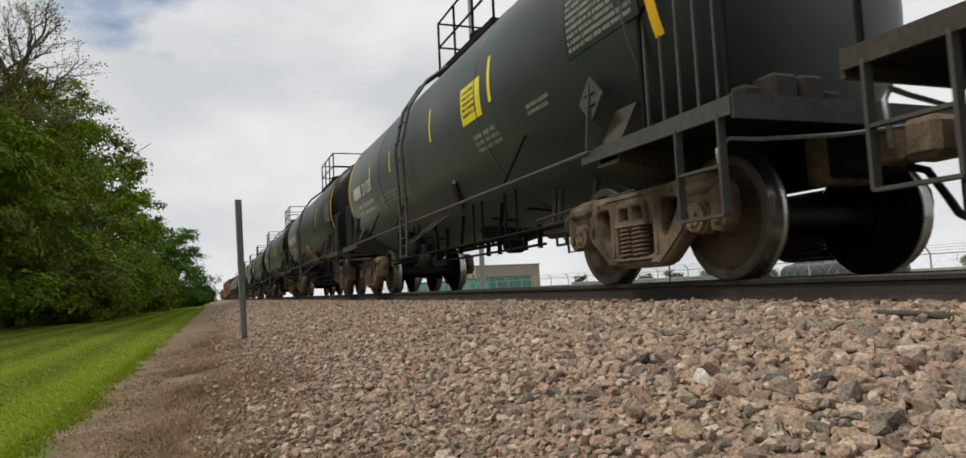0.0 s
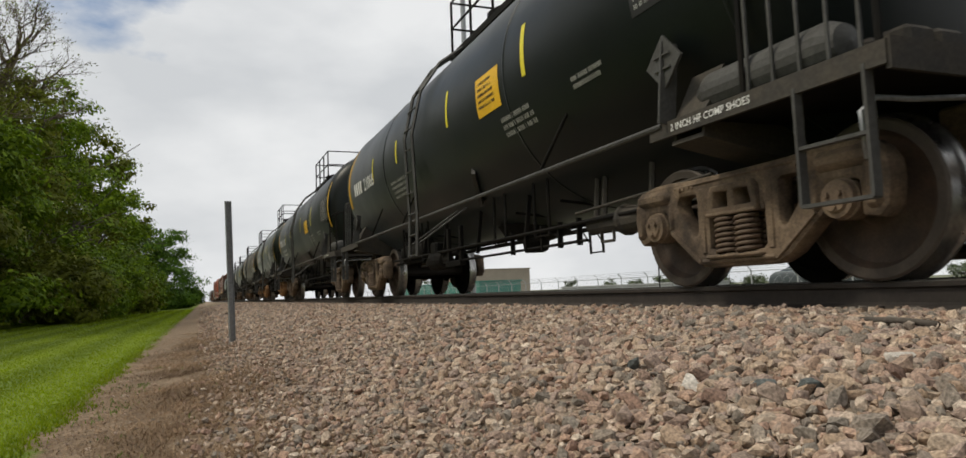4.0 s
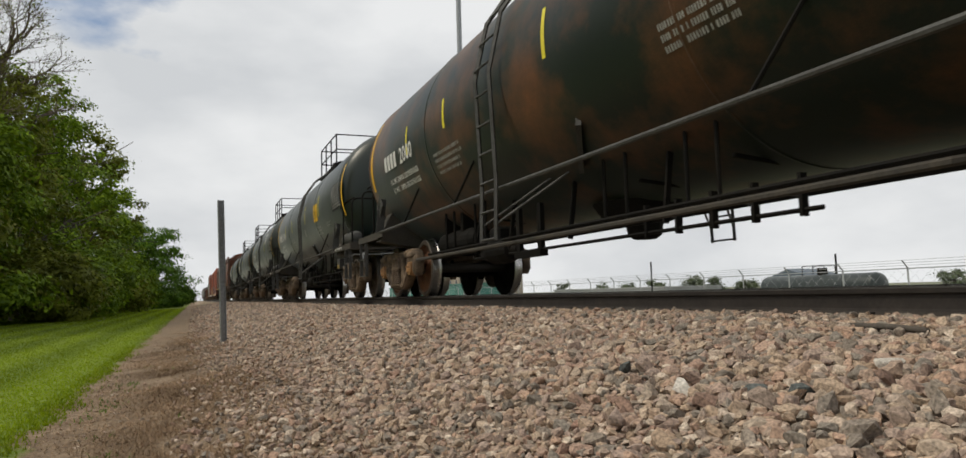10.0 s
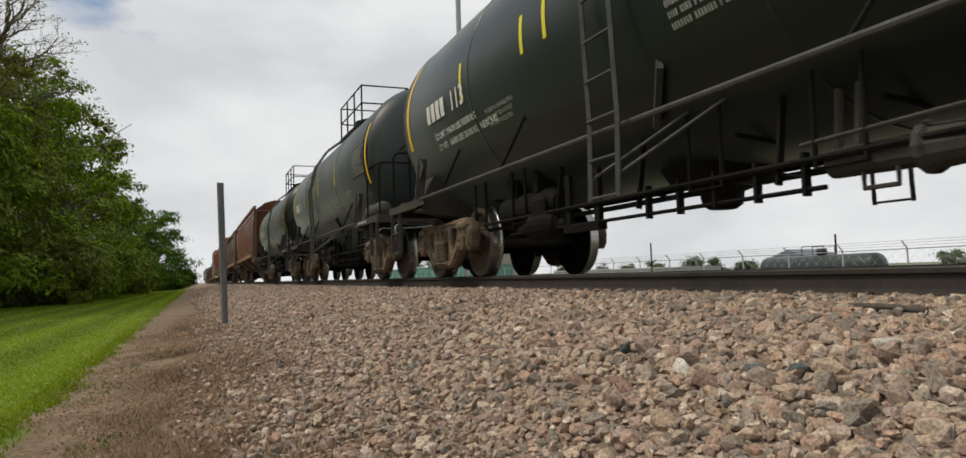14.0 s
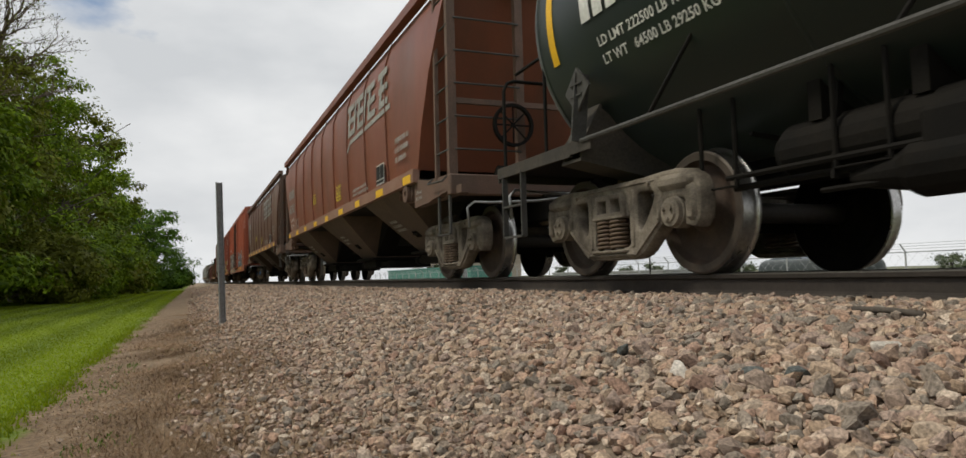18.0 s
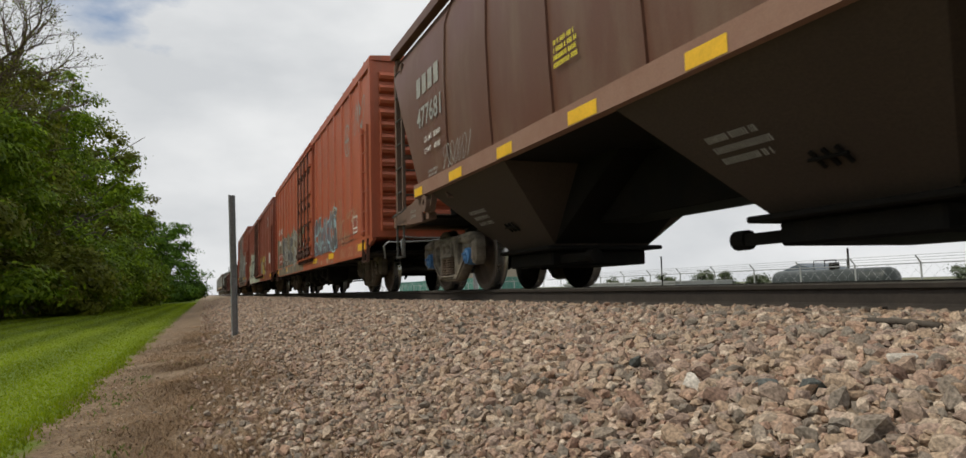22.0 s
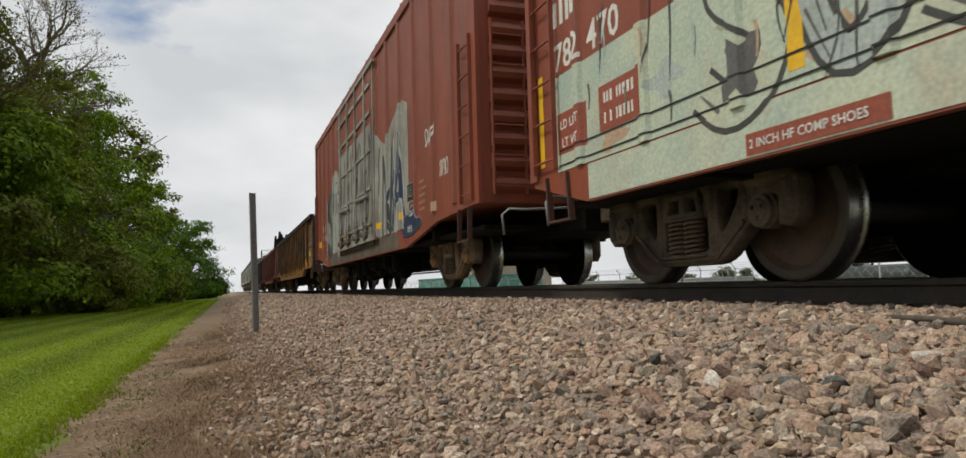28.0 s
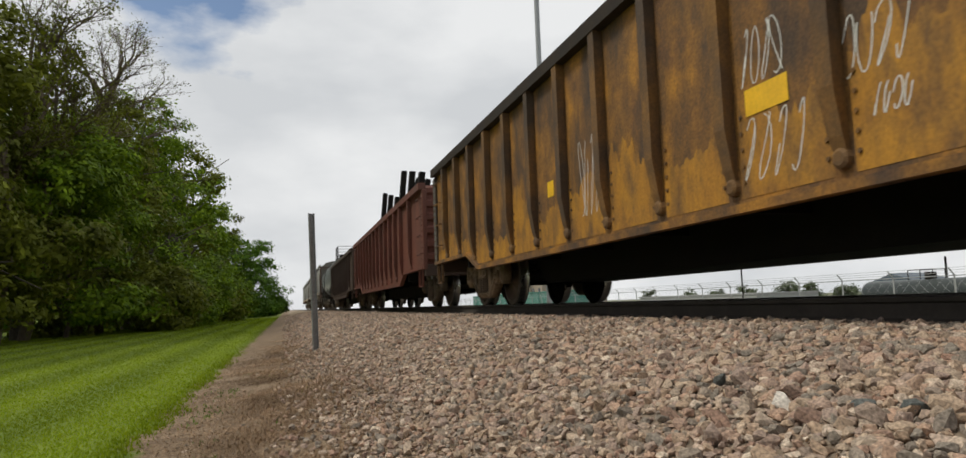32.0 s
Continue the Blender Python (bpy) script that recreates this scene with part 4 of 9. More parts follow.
def build_grass():
    rnd = np.random.RandomState(5)

    # one field, thinning out with distance while its tufts grow wider
    n = 300000
    y = 2.2 * np.exp(rnd.uniform(0, 1, n) ** 0.9 * np.log(85 / 2.2))
    x = -0.6 - rnd.uniform(0, 1, n) * np.minimum(2.6 + 0.42 * y, 11.5)
    # the lawn beside and behind the camera
    x = np.concatenate([x, -0.6 - 7.0 * rnd.uniform(0, 1, 60000) ** 1.3])
    y = np.concatenate([y, 2.4 - 7.4 * rnd.uniform(0, 1, 60000)])
    n += 60000
    k = x < -0.88 + 0.04 * np.sin(y * 2.3) + 0.03 * np.sin(y * 7.1) + 0.05 * rnd.normal(size=n)
    x, y = x[k], y[k]
    h = rnd.uniform(0.010, 0.024, len(x)) * np.where((x > -1.08) & (y < 14), 1.7, 1.0)
    w = 0.0030 + 0.00052 * np.maximum(y, 6.0 * (y < 2.2))
    blades("lawn_grass", rnd, np.column_stack([x, y, GH(x, y) - 0.005]), h, w, 1.1, M["blade"], "freshly mown bright green lawn grass", "grass")

    def verge(n, xm, xs, y0, y1, seed, cut, fx=1.5, fy=1.1):
        y = rnd.uniform(y0, y1, n)
        x = xm + xs * rnd.normal(size=n)
        clump = np.array([noise.noise((u * fx, v * fy, seed)) for u, v in zip(x, y)])
        k = (clump + 0.1 * rnd.normal(size=n) > cut) & (x < 1.0) & (x > -0.85)
        return np.column_stack([x[k], y[k], GH(x[k], y[k]) + 0.004])
    # a tangle of fallen dead stems over the edge of the stones, some still standing, and a few green weeds
    p = np.concatenate([verge(42000, 0.10, 0.34, 2.0, 8.5, 2, -0.10), verge(16000, 0.08, 0.30, 8.5, 18, 2, -0.06)])
    blades("dead_stems", rnd, p, rnd.uniform(0.008, 0.034, len(p)), 0.0022, 4.5, M["straw"], "fallen dead brown weed stems on the verge", "dry grass")
    p = verge(9000, 0.12, 0.26, 2.0, 14, 2, 0.05)
    blades("dry_grass", rnd, p, rnd.uniform(0.03, 0.10, len(p)), 0.0014, 1.5, M["straw"], "standing dead brown weed stems on the verge", "dry grass")
    p = verge(22000, -0.42, 0.28, 2.0, 12, 5, -0.15)
    blades("dead_leaf_litter", rnd, p, rnd.uniform(0.004, 0.012, len(p)), 0.003, 4.0, M["straw"], "dry leaf litter on bare soil", "leaf litter")
    p = verge(2600, -0.40, 0.22, 2.0, 9, 9, 0.26, 2.3, 1.7)
    blades("green_weeds", rnd, p, rnd.uniform(0.01, 0.035, len(p)), 0.004, 1.4, M["leaf_far"], "small green weeds in bare soil", "weeds")


def build_post():
    bm = bmesh.new()
    x, y = 0.40, 11.0
    for lo, hi in (((-0.045, -0.004, 0), (0.045, 0.004, 2.13)), ((-0.045, -0.03, 0), (-0.036, 0.0, 2.13)), ((0.036, -0.03, 0), (0.045, 0.0, 2.13))):
        box(bm, lo, hi)
    for i in range(20):
        bar(bm, (0, -0.006, 0.12 + i * 0.105), (0, 0.0062, 0.12 + i * 0.105), 0.009, 8)
    post = part("sign_post", bm, M["galvanised"])
    post.matrix_world = pose(x, y, ground_height(x, y) - 0.05, 0, -1.6, 25)
    tagged(post, "bare galvanised steel channel sign post standing in the ballast", "post")


# ---- trees ----


def leaf_cloud(rnd, lobes, n, size):
    """Leaves in tufts on the outside of several overlapping lobes, with some inside; each faces more or less away from its tuft, and upwards."""
    w = np.array([l[3] * l[4] * l[5] for l in lobes]) ** 0.67
    m = max(60, n // 75)
    which = rnd.choice(len(lobes), m, p=w / w.sum())
    L_ = np.array(lobes)[which]
    d = rnd.normal(size=(m, 3))
    d[:, 2] = np.abs(d[:, 2]) * np.where(rnd.rand(m) < 0.70, 1, -1)
    d /= np.linalg.norm(d, axis=1)[:, None]
    reach = np.where(rnd.rand(m) < 0.22, rnd.uniform(0.25, 0.7, m), rnd.uniform(0.78, 1.10, m))
    tuft = L_[:, :3] + d * reach[:, None] * L_[:, 3:6]
    spread = rnd.uniform(0.18, 0.46, m) * (max(size, 0.12) / 0.13) ** 0.5
    of = rnd.randint(0, m, n)
    off = rnd.normal(size=(n, 3)) * np.array([1, 1, 0.60])
    p = tuft[of] + off * spread[of][:, None]
    face = 0.7 * d[of] + 0.55 * off / (np.linalg.norm(off, axis=1)[:, None] + 1e-9) + np.array([0, 0, 0.55]) + 0.45 * rnd.normal(size=(n, 3))
    face /= np.linalg.norm(face, axis=1)[:, None]
    u = np.cross(face, rnd.normal(size=(n, 3)))
    u /= np.linalg.norm(u, axis=1)[:, None] + 1e-9
    v = np.cross(face, u)
    s = (size * rnd.uniform(0.6, 1.4, n))[:, None]
    V = np.stack([p - u * s, p - v * s * 0.5 + u * s * 0.1, p + u * s, p + v * s * 0.5 + u * s * 0.1], 1)
    F = np.array([[0, 1, 2], [0, 2, 3]])
    return V.reshape(-1, 3), (F[None] + (np.arange(n) * 4)[:, None, None]).reshape(-1, 3)


def build_tree(x, y, height, radius, seed, leaves, size, mat, label, skirt=True):
    rnd = np.random.RandomState(seed)
    base = new("tree")
    base.location = (x, y, ground_height(x, y) - 0.05)
    bm = bmesh.new()
    r0 = 0.018 * height + 0.05
    trunk = [(0, 0, 0)]
    for i in range(1, 7):
        trunk.append((0.06 * height * 0.1 * rnd.normal(), 0.06 * height * 0.1 * rnd.normal(), height * 0.13 * i))
    for i, (a, b) in enumerate(zip(trunk, trunk[1:])):
        pipe(bm, [a, b], r0 * (1 - i * 0.14), 8)
    tips = []
    for i in range(26):
        k = rnd.randint(1, 6)
        a = Vector(trunk[k])
        ang = rnd.uniform(0, 2 * math.pi)
        ln = radius * rnd.uniform(0.40, 0.72) * (1.1 - 0.12 * k)
        m1 = a + Vector((math.cos(ang) * ln * 0.5, math.sin(ang) * ln * 0.5, ln * rnd.uniform(0.25, 0.6)))
        e = a + Vector((math.cos(ang) * ln, math.sin(ang) * ln, ln * rnd.uniform(0.5, 1.1)))
        pipe(bm, [a, m1, e], r0 * 0.26, 5)
        tips.append((m1, e))
        for j in range(2):
            e2 = e + Vector(rnd.normal(size=3) * radius * 0.22) + Vector((0, 0, radius * 0.12))
            pipe(bm, [m1.lerp(e, rnd.uniform(0.3, 1)), e2], r0 * 0.09, 4)
    part("trunk", bm, M["bark"], base, "grey-brown trunk with spreading limbs")
    lobes = []
    for i in range(17):
        f = i / 16
        z = height * (0.14 + 0.76 * f)
        rr = radius * (0.66 + 0.40 * math.sin(math.pi * min(1, f * 0.8 + 0.12))) * 0.50
        ang = i * 2.4 + rnd.uniform(-0.5, 0.5)
        off = radius * rnd.uniform(0.42, 0.86) * (1 - 0.40 * f)
        lobes.append((math.cos(ang) * off, math.sin(ang) * off, z, rr * rnd.uniform(0.55, 1.05), rr * rnd.uniform(0.55, 1.05), rr * rnd.uniform(0.35, 0.62)))
    if skirt:
        for i in range(10):
            ang = rnd.uniform(0, 2 * math.pi) if i < 5 else rnd.uniform(-1.2, 1.2)
            lobes.append((math.cos(ang) * radius * 0.72, math.sin(ang) * radius * 0.72, height * rnd.uniform(0.07, 0.16), radius * 0.42, radius * 0.42, height * 0.12))
    V, F = leaf_cloud(rnd, lobes, leaves, size)
    link_mesh("crown", big_mesh("crown", V, F), mat, base, "")
    return tagged(base, label, "tree", "trees beside the lawn")


def twig_tree(x, y, height, seed, leaves, size, mat, label, depth=5, first=0.45, limb=0.2):
    """A tree or shrub of open, forking twigs with few small leaves."""
    rnd = np.random.RandomState(seed)
    base = new("tree")
    base.location = (x, y, ground_height(x, y) - 0.05)
    bm = bmesh.new()
    tips = []

    def grow(a, d, ln, r, level):
        b = a + d * ln
        m = a.lerp(b, 0.5) + Vector(rnd.normal(size=3) * ln * 0.06)
        pipe(bm, [a, m, b], r, 7 if level == 0 else (4 if level < 3 else 3))
        if level >= 2:
            tips.extend((a.lerp(b, k), ln) for k in (0.4, 0.7, 1.0))
        if level == depth:
            return
        for k in range(3 if level else 6):
            nd = (d + Vector(rnd.normal(size=3)) * (0.40 if level else 0.46)).normalized()
            nd.z = max(nd.z, 0.50 if level < 3 else 0.25)
            nd.normalize()
            grow(a.lerp(b, 1.0 if k == 0 else rnd.uniform(0.45, 1.0)), nd, (height * limb if level == 0 else ln) * rnd.uniform(0.58, 0.82) * (1.25 if level == 0 else 1), max(0.004, r * 0.53), level + 1)

    grow(Vector((0, 0, 0)), Vector((0, 0, 1)), height * first, 0.012 * height + 0.03, 0)
    part("trunk", bm, M["twig"], base, "thin brown forking limbs and bare twigs")
    if leaves:
        pick = rnd.randint(0, len(tips), leaves)
        P = np.array([tips[i][0] for i in pick]) + rnd.normal(size=(leaves, 3)) * 0.16
        u = rnd.normal(size=(leaves, 3))
        u /= np.linalg.norm(u, axis=1)[:, None]
        v = np.cross(u, rnd.normal(size=(leaves, 3)))
        v /= np.linalg.norm(v, axis=1)[:, None] + 1e-9
        sz = (size * rnd.uniform(0.6, 1.4, leaves))[:, None]
        V = np.stack([P - u * sz, P - v * sz * 0.5, P + u * sz, P + v * sz * 0.5], 1)
        F = np.array([[0, 1, 2], [0, 2, 3]])
        link_mesh("crown", big_mesh("crown", V.reshape(-1, 3), (F[None] + (np.arange(leaves) * 4)[:, None, None]).reshape(-1, 3)), mat, base)
    return tagged(base, label, "tree", "trees beside the lawn")


def build_trees():
    twig_tree(-9.7, 31.0, 16.5, 7, 6000, 0.06, M["leaf_olive"], "tall open tree with bare twigs and a few young leaves", 5, 0.52, 0.16)
    twig_tree(-9.2, 40.0, 20.5, 17, 3000, 0.06, M["leaf_olive"], "tall open tree with bare twigs and a few young leaves", 6, 0.56, 0.14)
    twig_tree(-9.3, 27.0, 13.5, 23, 7000, 0.07, M["leaf_olive"], "tall open tree with bare twigs and a few young leaves", 5, 0.50, 0.16)
    twig_tree(-8.8, 33.0, 6.0, 11, 900, 0.06, M["leaf_olive"], "brown leafless shrub among the green trees", 5, 0.3, 0.2)
    twig_tree(-8.8, 37.0, 6.4, 13, 900, 0.06, M["leaf_olive"], "brown leafless shrub among the green trees", 5, 0.3, 0.2)
    rows = [(-13.5, 18, 13.0, 5.0, "leaf"), (-11.4, 25, 11.5, 5.2, "leaf_olive"), (-10.3, 32, 9.2, 5.0, "leaf"), (-9.9, 39, 12.8, 5.2, "leaf_olive"), (-9.3, 47, 14.8, 5.4, "leaf"),
            (-9.8, 56, 15.6, 5.6, "leaf"), (-9.6, 65, 16.0, 5.6, "leaf_olive"), (-9.6, 75, 15.6, 5.2, "leaf"), (-9.0, 86, 14.2, 5.0, "leaf"), (-7.2, 97, 11.6, 4.8, "leaf_far"), (-4.9, 108, 11.2, 4.8, "leaf_far"),
            (-16, 30, 14, 5.5, "leaf_far"), (-16, 42, 14, 5.5, "leaf_far"), (-16, 56, 15, 5.5, "leaf_far"), (-16, 72, 15, 5.5, "leaf_far"), (-20, 21, 14, 5.5, "leaf_far")]
    words = {"leaf": "leafy green roadside tree with a dense uneven crown", "leaf_olive": "olive-green tree with thin young leaves and twigs", "leaf_far": "dark green leafy tree in a row beside the lawn"}
    for i, (x, y, h, r, mat) in enumerate(rows):
        near = y < 50
        build_tree(x, y, h, r, 40 + i, (14000 if x < -15 else 46000) if near else 19000, (0.17 if x < -15 else 0.115) if near else 0.175, M[mat], words[mat], y > 36)
    for i, (k, y, h, r) in enumerate(((0.545, 165, 5.0, 2.6), (0.62, 150, 4.6, 2.4), (0.67, 150, 4.4, 2.6), (0.72, 140, 4.9, 2.6), (0.80, 135, 5.2, 3.4), (0.845, 133, 5.0, 3.0), (0.92, 130, 4.2, 3.6), (1.47, 90, 4.8, 3.2), (1.56, 88, 4.4, 3.0), (0.325, 200, 13, 5.5), (0.35, 205, 11, 5))):
        build_tree(k * y, y, h, r, 90 + i, 4000, 0.25, M["leaf_haze"], "distant round green tree beyond the yard")


# ---- beyond the track ----


def build_yard():
    zf = -1.2
    X = 26.0
    fence = new("chain_link_fence")
    fence.location = (X, 0, 0)
    posts = bmesh.new()
    bar(posts, (0, 0, zf), (0, 0, 1.35), 0.035, 6)
    beam(posts, (0, 0, 1.32), (-0.28, 0, 1.62), 0.04, 0.04)
    me = None
    for i in range(36):
        ob = part("fence_post", posts, M["fence_wire"], fence) if me is None else link_mesh("fence_post", me, M["fence_wire"], fence)
        me = ob.data
        ob.location = (0, 13.5 + i * 3.02, 0)
    w = bmesh.new()
    for z, dx in ((1.30, 0), (1.42, -0.1), (1.52, -0.2), (1.62, -0.28)):
        bar(w, (dx, 12, z), (dx, 122, z), 0.022 if z < 1.31 else 0.008, 5)
    part("fence_rail", w, M["fence_wire"], fence)
    mesh = bmesh.new()
    for i in range(220):
        y = 12 + i * 0.5
        for d in (-1, 1):
            bar(mesh, (0, y, zf), (0, y + d * 2.5, 1.3), 0.004, 3)
    part("fence_mesh", mesh, M["fence_wire"], fence)
    tagged(fence, "grey chain-link fence with barbed wire beyond the track", "fence")

    def shed(name, lo, hi, wall, roof, label, cat="building", windows=0, gable=0.0, panels=0):
        e = new(name)
        e.location = ((lo[0] + hi[0]) / 2, (lo[1] + hi[1]) / 2, lo[2])
        hx, hy, hz = (hi[0] - lo[0]) / 2, (hi[1] - lo[1]) / 2, hi[2] - lo[2]
        part("wall", boxed((-hx, -hy, -0.3), (hx, hy, hz), 0.03), M[wall], e)
        bm = bmesh.new()
        if gable:
            prism(bm, [(-hy - 0.3, hz), (hy + 0.3, hz), (0, hz + gable)], -hx - 0.3, hx + 0.3)
        else:
            box(bm, (-hx - 0.2, -hy - 0.2, hz), (hx + 0.2, hy + 0.2, hz + 0.25), 0.03)
        part("roof", bm, M[roof], e)
        for i in range(windows):
            y = -hy + (i + 0.5) * 2 * hy / windows
            part("window", boxed((-hx - 0.06, y - 0.7, hz * 0.45), (-hx + 0.02, y + 0.7, hz * 0.75), 0.02), M["glass"], e)
        for i in range(panels):
            y = -hy + (i + 0.5) * 2 * hy / panels
            part("panel", boxed((-hx - 0.10, y - hy / panels * 0.86, 0.1), (-hx - 0.002, y + hy / panels * 0.86, hz - 0.1), 0.02), M[wall], e)
        return tagged(e, label, cat)
    g = -2.1
    shed("container_row", (46, 118, g), (54, 176, g + 4.5), "teal", "teal", "long teal-green metal storage building in the yard", panels=14)
    shed("warehouse", (70, 190, g), (90, 215, g + 9.0), "tan_wall", "tan_wall", "tan flat-roofed warehouse beyond the yard", windows=5)
    shed("white_shed", (74, 100, g), (86, 140, g + 2.9), "pale_wall", "pale_wall", "long low white shed beyond the fence", windows=8)
    shed("white_house", (130, 120, g), (140, 136, g + 4.0), "pale_wall", "slate_roof", "distant white house with a grey roof", gable=2.5, windows=3)
    for x, y, h, r, words in ((19.5, 51.5, 32, 0.20, "tall grey light mast behind the train"), (66, 92.5, 7.0, 0.12, "slim dark pole beyond the fence"), (75, 66.0, 6.6, 0.12, "slim dark pole beyond the tank car")):
        bm = bmesh.new()
        pipe(bm, [(0, 0, 0), (0, 0, h * 0.5), (0, 0, h)], r, 10)
        bar(bm, (0, 0, 0), (0, 0, 0.15), r * 1.8, 10)
        ob = part("utility_pole", bm, M["galvanised"] if h > 20 else M["under"])
        ob.location = (x, y, ground_height(x, y))
        tagged(ob, words, "pole")


build_track()
build_post()
build_yard()
build_trees()

# ---- the train ----
SPEED = 7.78
WHEEL_R = 0.483
AXLE = 0.889
CARS = []
WHEELSETS = []
CACHE = {}


def cached(key, make, mats):
    """One mesh for all alike parts of one material."""
    if key not in CACHE:
        me = make()
        put_materials(me, mats)
        CACHE[key] = me
    return CACHE[key]


def to_mesh(bm, smooth=False, name="piece"):
    bmesh.ops.recalc_face_normals(bm, faces=bm.faces)
    me = bpy.data.meshes.new(name)
    bm.to_mesh(me)
    bm.free()
    if smooth:
        me.shade_smooth()
    return me


def smooth_by_angle(me, degrees=35):
    me.shade_smooth()
    bm = bmesh.new()
    bm.from_mesh(me)
    for e in bm.edges:
        if len(e.link_faces) == 2 and e.calc_face_angle(0) > radians(degrees):
            e.smooth = False
    bm.to_mesh(me)
    bm.free()
    return me


def wheel_mesh():
    prof = [(-0.83, 0.0), (-0.83, 0.115), (-0.82, 0.128), (-0.775, 0.155), (-0.745, 0.22), (-0.742, 0.32), (-0.765, 0.378), (-0.800, 0.402), (-0.828, 0.411), (-0.830, 0.468), (-0.818, 0.484), (-0.76, 0.486),
            (-0.712, 0.490), (-0.698, 0.499), (-0.690, 0.511), (-0.678, 0.515), (-0.668, 0.505), (-0.664, 0.41), (-0.70, 0.36), (-0.70, 0.20), (-0.65, 0.14), (-0.65, 0.0)]
    bm = lathe(bmesh.new(), prof, "x", n=44)
    for f in bm.faces:
        rs = [math.hypot(v.co.y, v.co.z) for v in f.verts]
        if min(rs) > 0.478:
            f.material_index = 1
        # inner faces: greasy, and near black to carry the darkness under the car
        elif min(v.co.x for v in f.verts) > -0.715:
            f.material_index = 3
        elif min(rs) > 0.404:
            f.material_index = 2
    return smooth_by_angle(to_mesh(bm), 28)


def axle_mesh():
    bm = lathe(bmesh.new(), [(-1.02, 0.0), (-1.02, 0.075), (-0.86, 0.075), (-0.84, 0.10), (-0.5, 0.085), (0.5, 0.085), (0.84, 0.10), (0.86, 0.075), (1.02, 0.075), (1.02, 0.0)], "x", n=20)
    return smooth_by_angle(to_mesh(bm))


def side_frame_mesh():
    """A cast truck side: flanged top and bottom chords, columns, rounded pedestals over the bearings."""
    half = [(0.27, 0.135), (0.36, 0.142), (0.46, 0.185), (0.68, 0.365), (0.725, 0.40), (0.735, 0.54), (0.78, 0.588), (0.995, 0.588), (1.04, 0.55), (1.045, 0.37), (1.12, 0.355), (1.165, 0.40), (1.185, 0.53),
            (1.175, 0.63), (1.13, 0.70), (1.05, 0.745), (0.92, 0.765), (0.72, 0.765), (0.50, 0.752), (0.25, 0.748)]
    outline = ([(-y, z) for y, z in reversed(half)] + half)[::-1]
    spring = [(-0.25, 0.185), (0.25, 0.185), (0.305, 0.23), (0.300, 0.50), (0.265, 0.56), (0.255, 0.66), (0.22, 0.69), (-0.22, 0.69), (-0.255, 0.66), (-0.265, 0.56), (-0.300, 0.50), (-0.305, 0.23)]
    tri = [(0.378, 0.40), (0.395, 0.345), (0.43, 0.320), (0.475, 0.335), (0.54, 0.41), (0.625, 0.52), (0.660, 0.60), (0.652, 0.655), (0.605, 0.69), (0.44, 0.69), (0.392, 0.67), (0.375, 0.61)]
    me = plate_mesh("side_frame", outline, [spring, tri, [(-y, z) for y, z in tri]], 0.15, 0.03)
    bm = bmesh.new()
    bm.from_mesh(me)
    box(bm, (-0.085, -0.66, 0.720), (0.10, 0.66, 0.752), 0.014)
    box(bm, (-0.10, -0.37, 0.130), (0.11, 0.37, 0.172), 0.018)
    box(bm, (-0.13, -0.27, 0.165), (0.11, 0.27, 0.196), 0.012)
    for s in (-1, 1):
        beam(bm, (0.0, s * 0.37, 0.150), (0.0, s * 0.70, 0.405), 0.19, 0.035)
        # pedestal roof and outer leg, thicker than the web
        box(bm, (-0.115, s * 0.925 - 0.225, 0.615), (0.10, s * 0.925 + 0.225, 0.760), 0.05)
        box(bm, (-0.105, s * 1.108 - 0.058, 0.375), (0.09, s * 1.108 + 0.058, 0.66), 0.03)
        box(bm, (-0.095, s * 0.708 - 0.030, 0.40), (0.09, s * 0.708 + 0.030, 0.63), 0.02)
        box(bm, (-0.086, s * 0.335 - 0.034, 0.20), (0.09, s * 0.335 + 0.034, 0.70), 0.016)
        bar(bm, (-0.10, s * 0.58, 0.715), (-0.05, s * 0.58, 0.715), 0.018, 8)
    # brake beam guide and a cast pad with lettering bosses
    for k in range(4):
        box(bm, (-0.084, 0.42 + 0.055 * k, 0.712), (-0.070, 0.455 + 0.055 * k, 0.735))
    return smooth_by_angle(to_mesh(bm), 42)


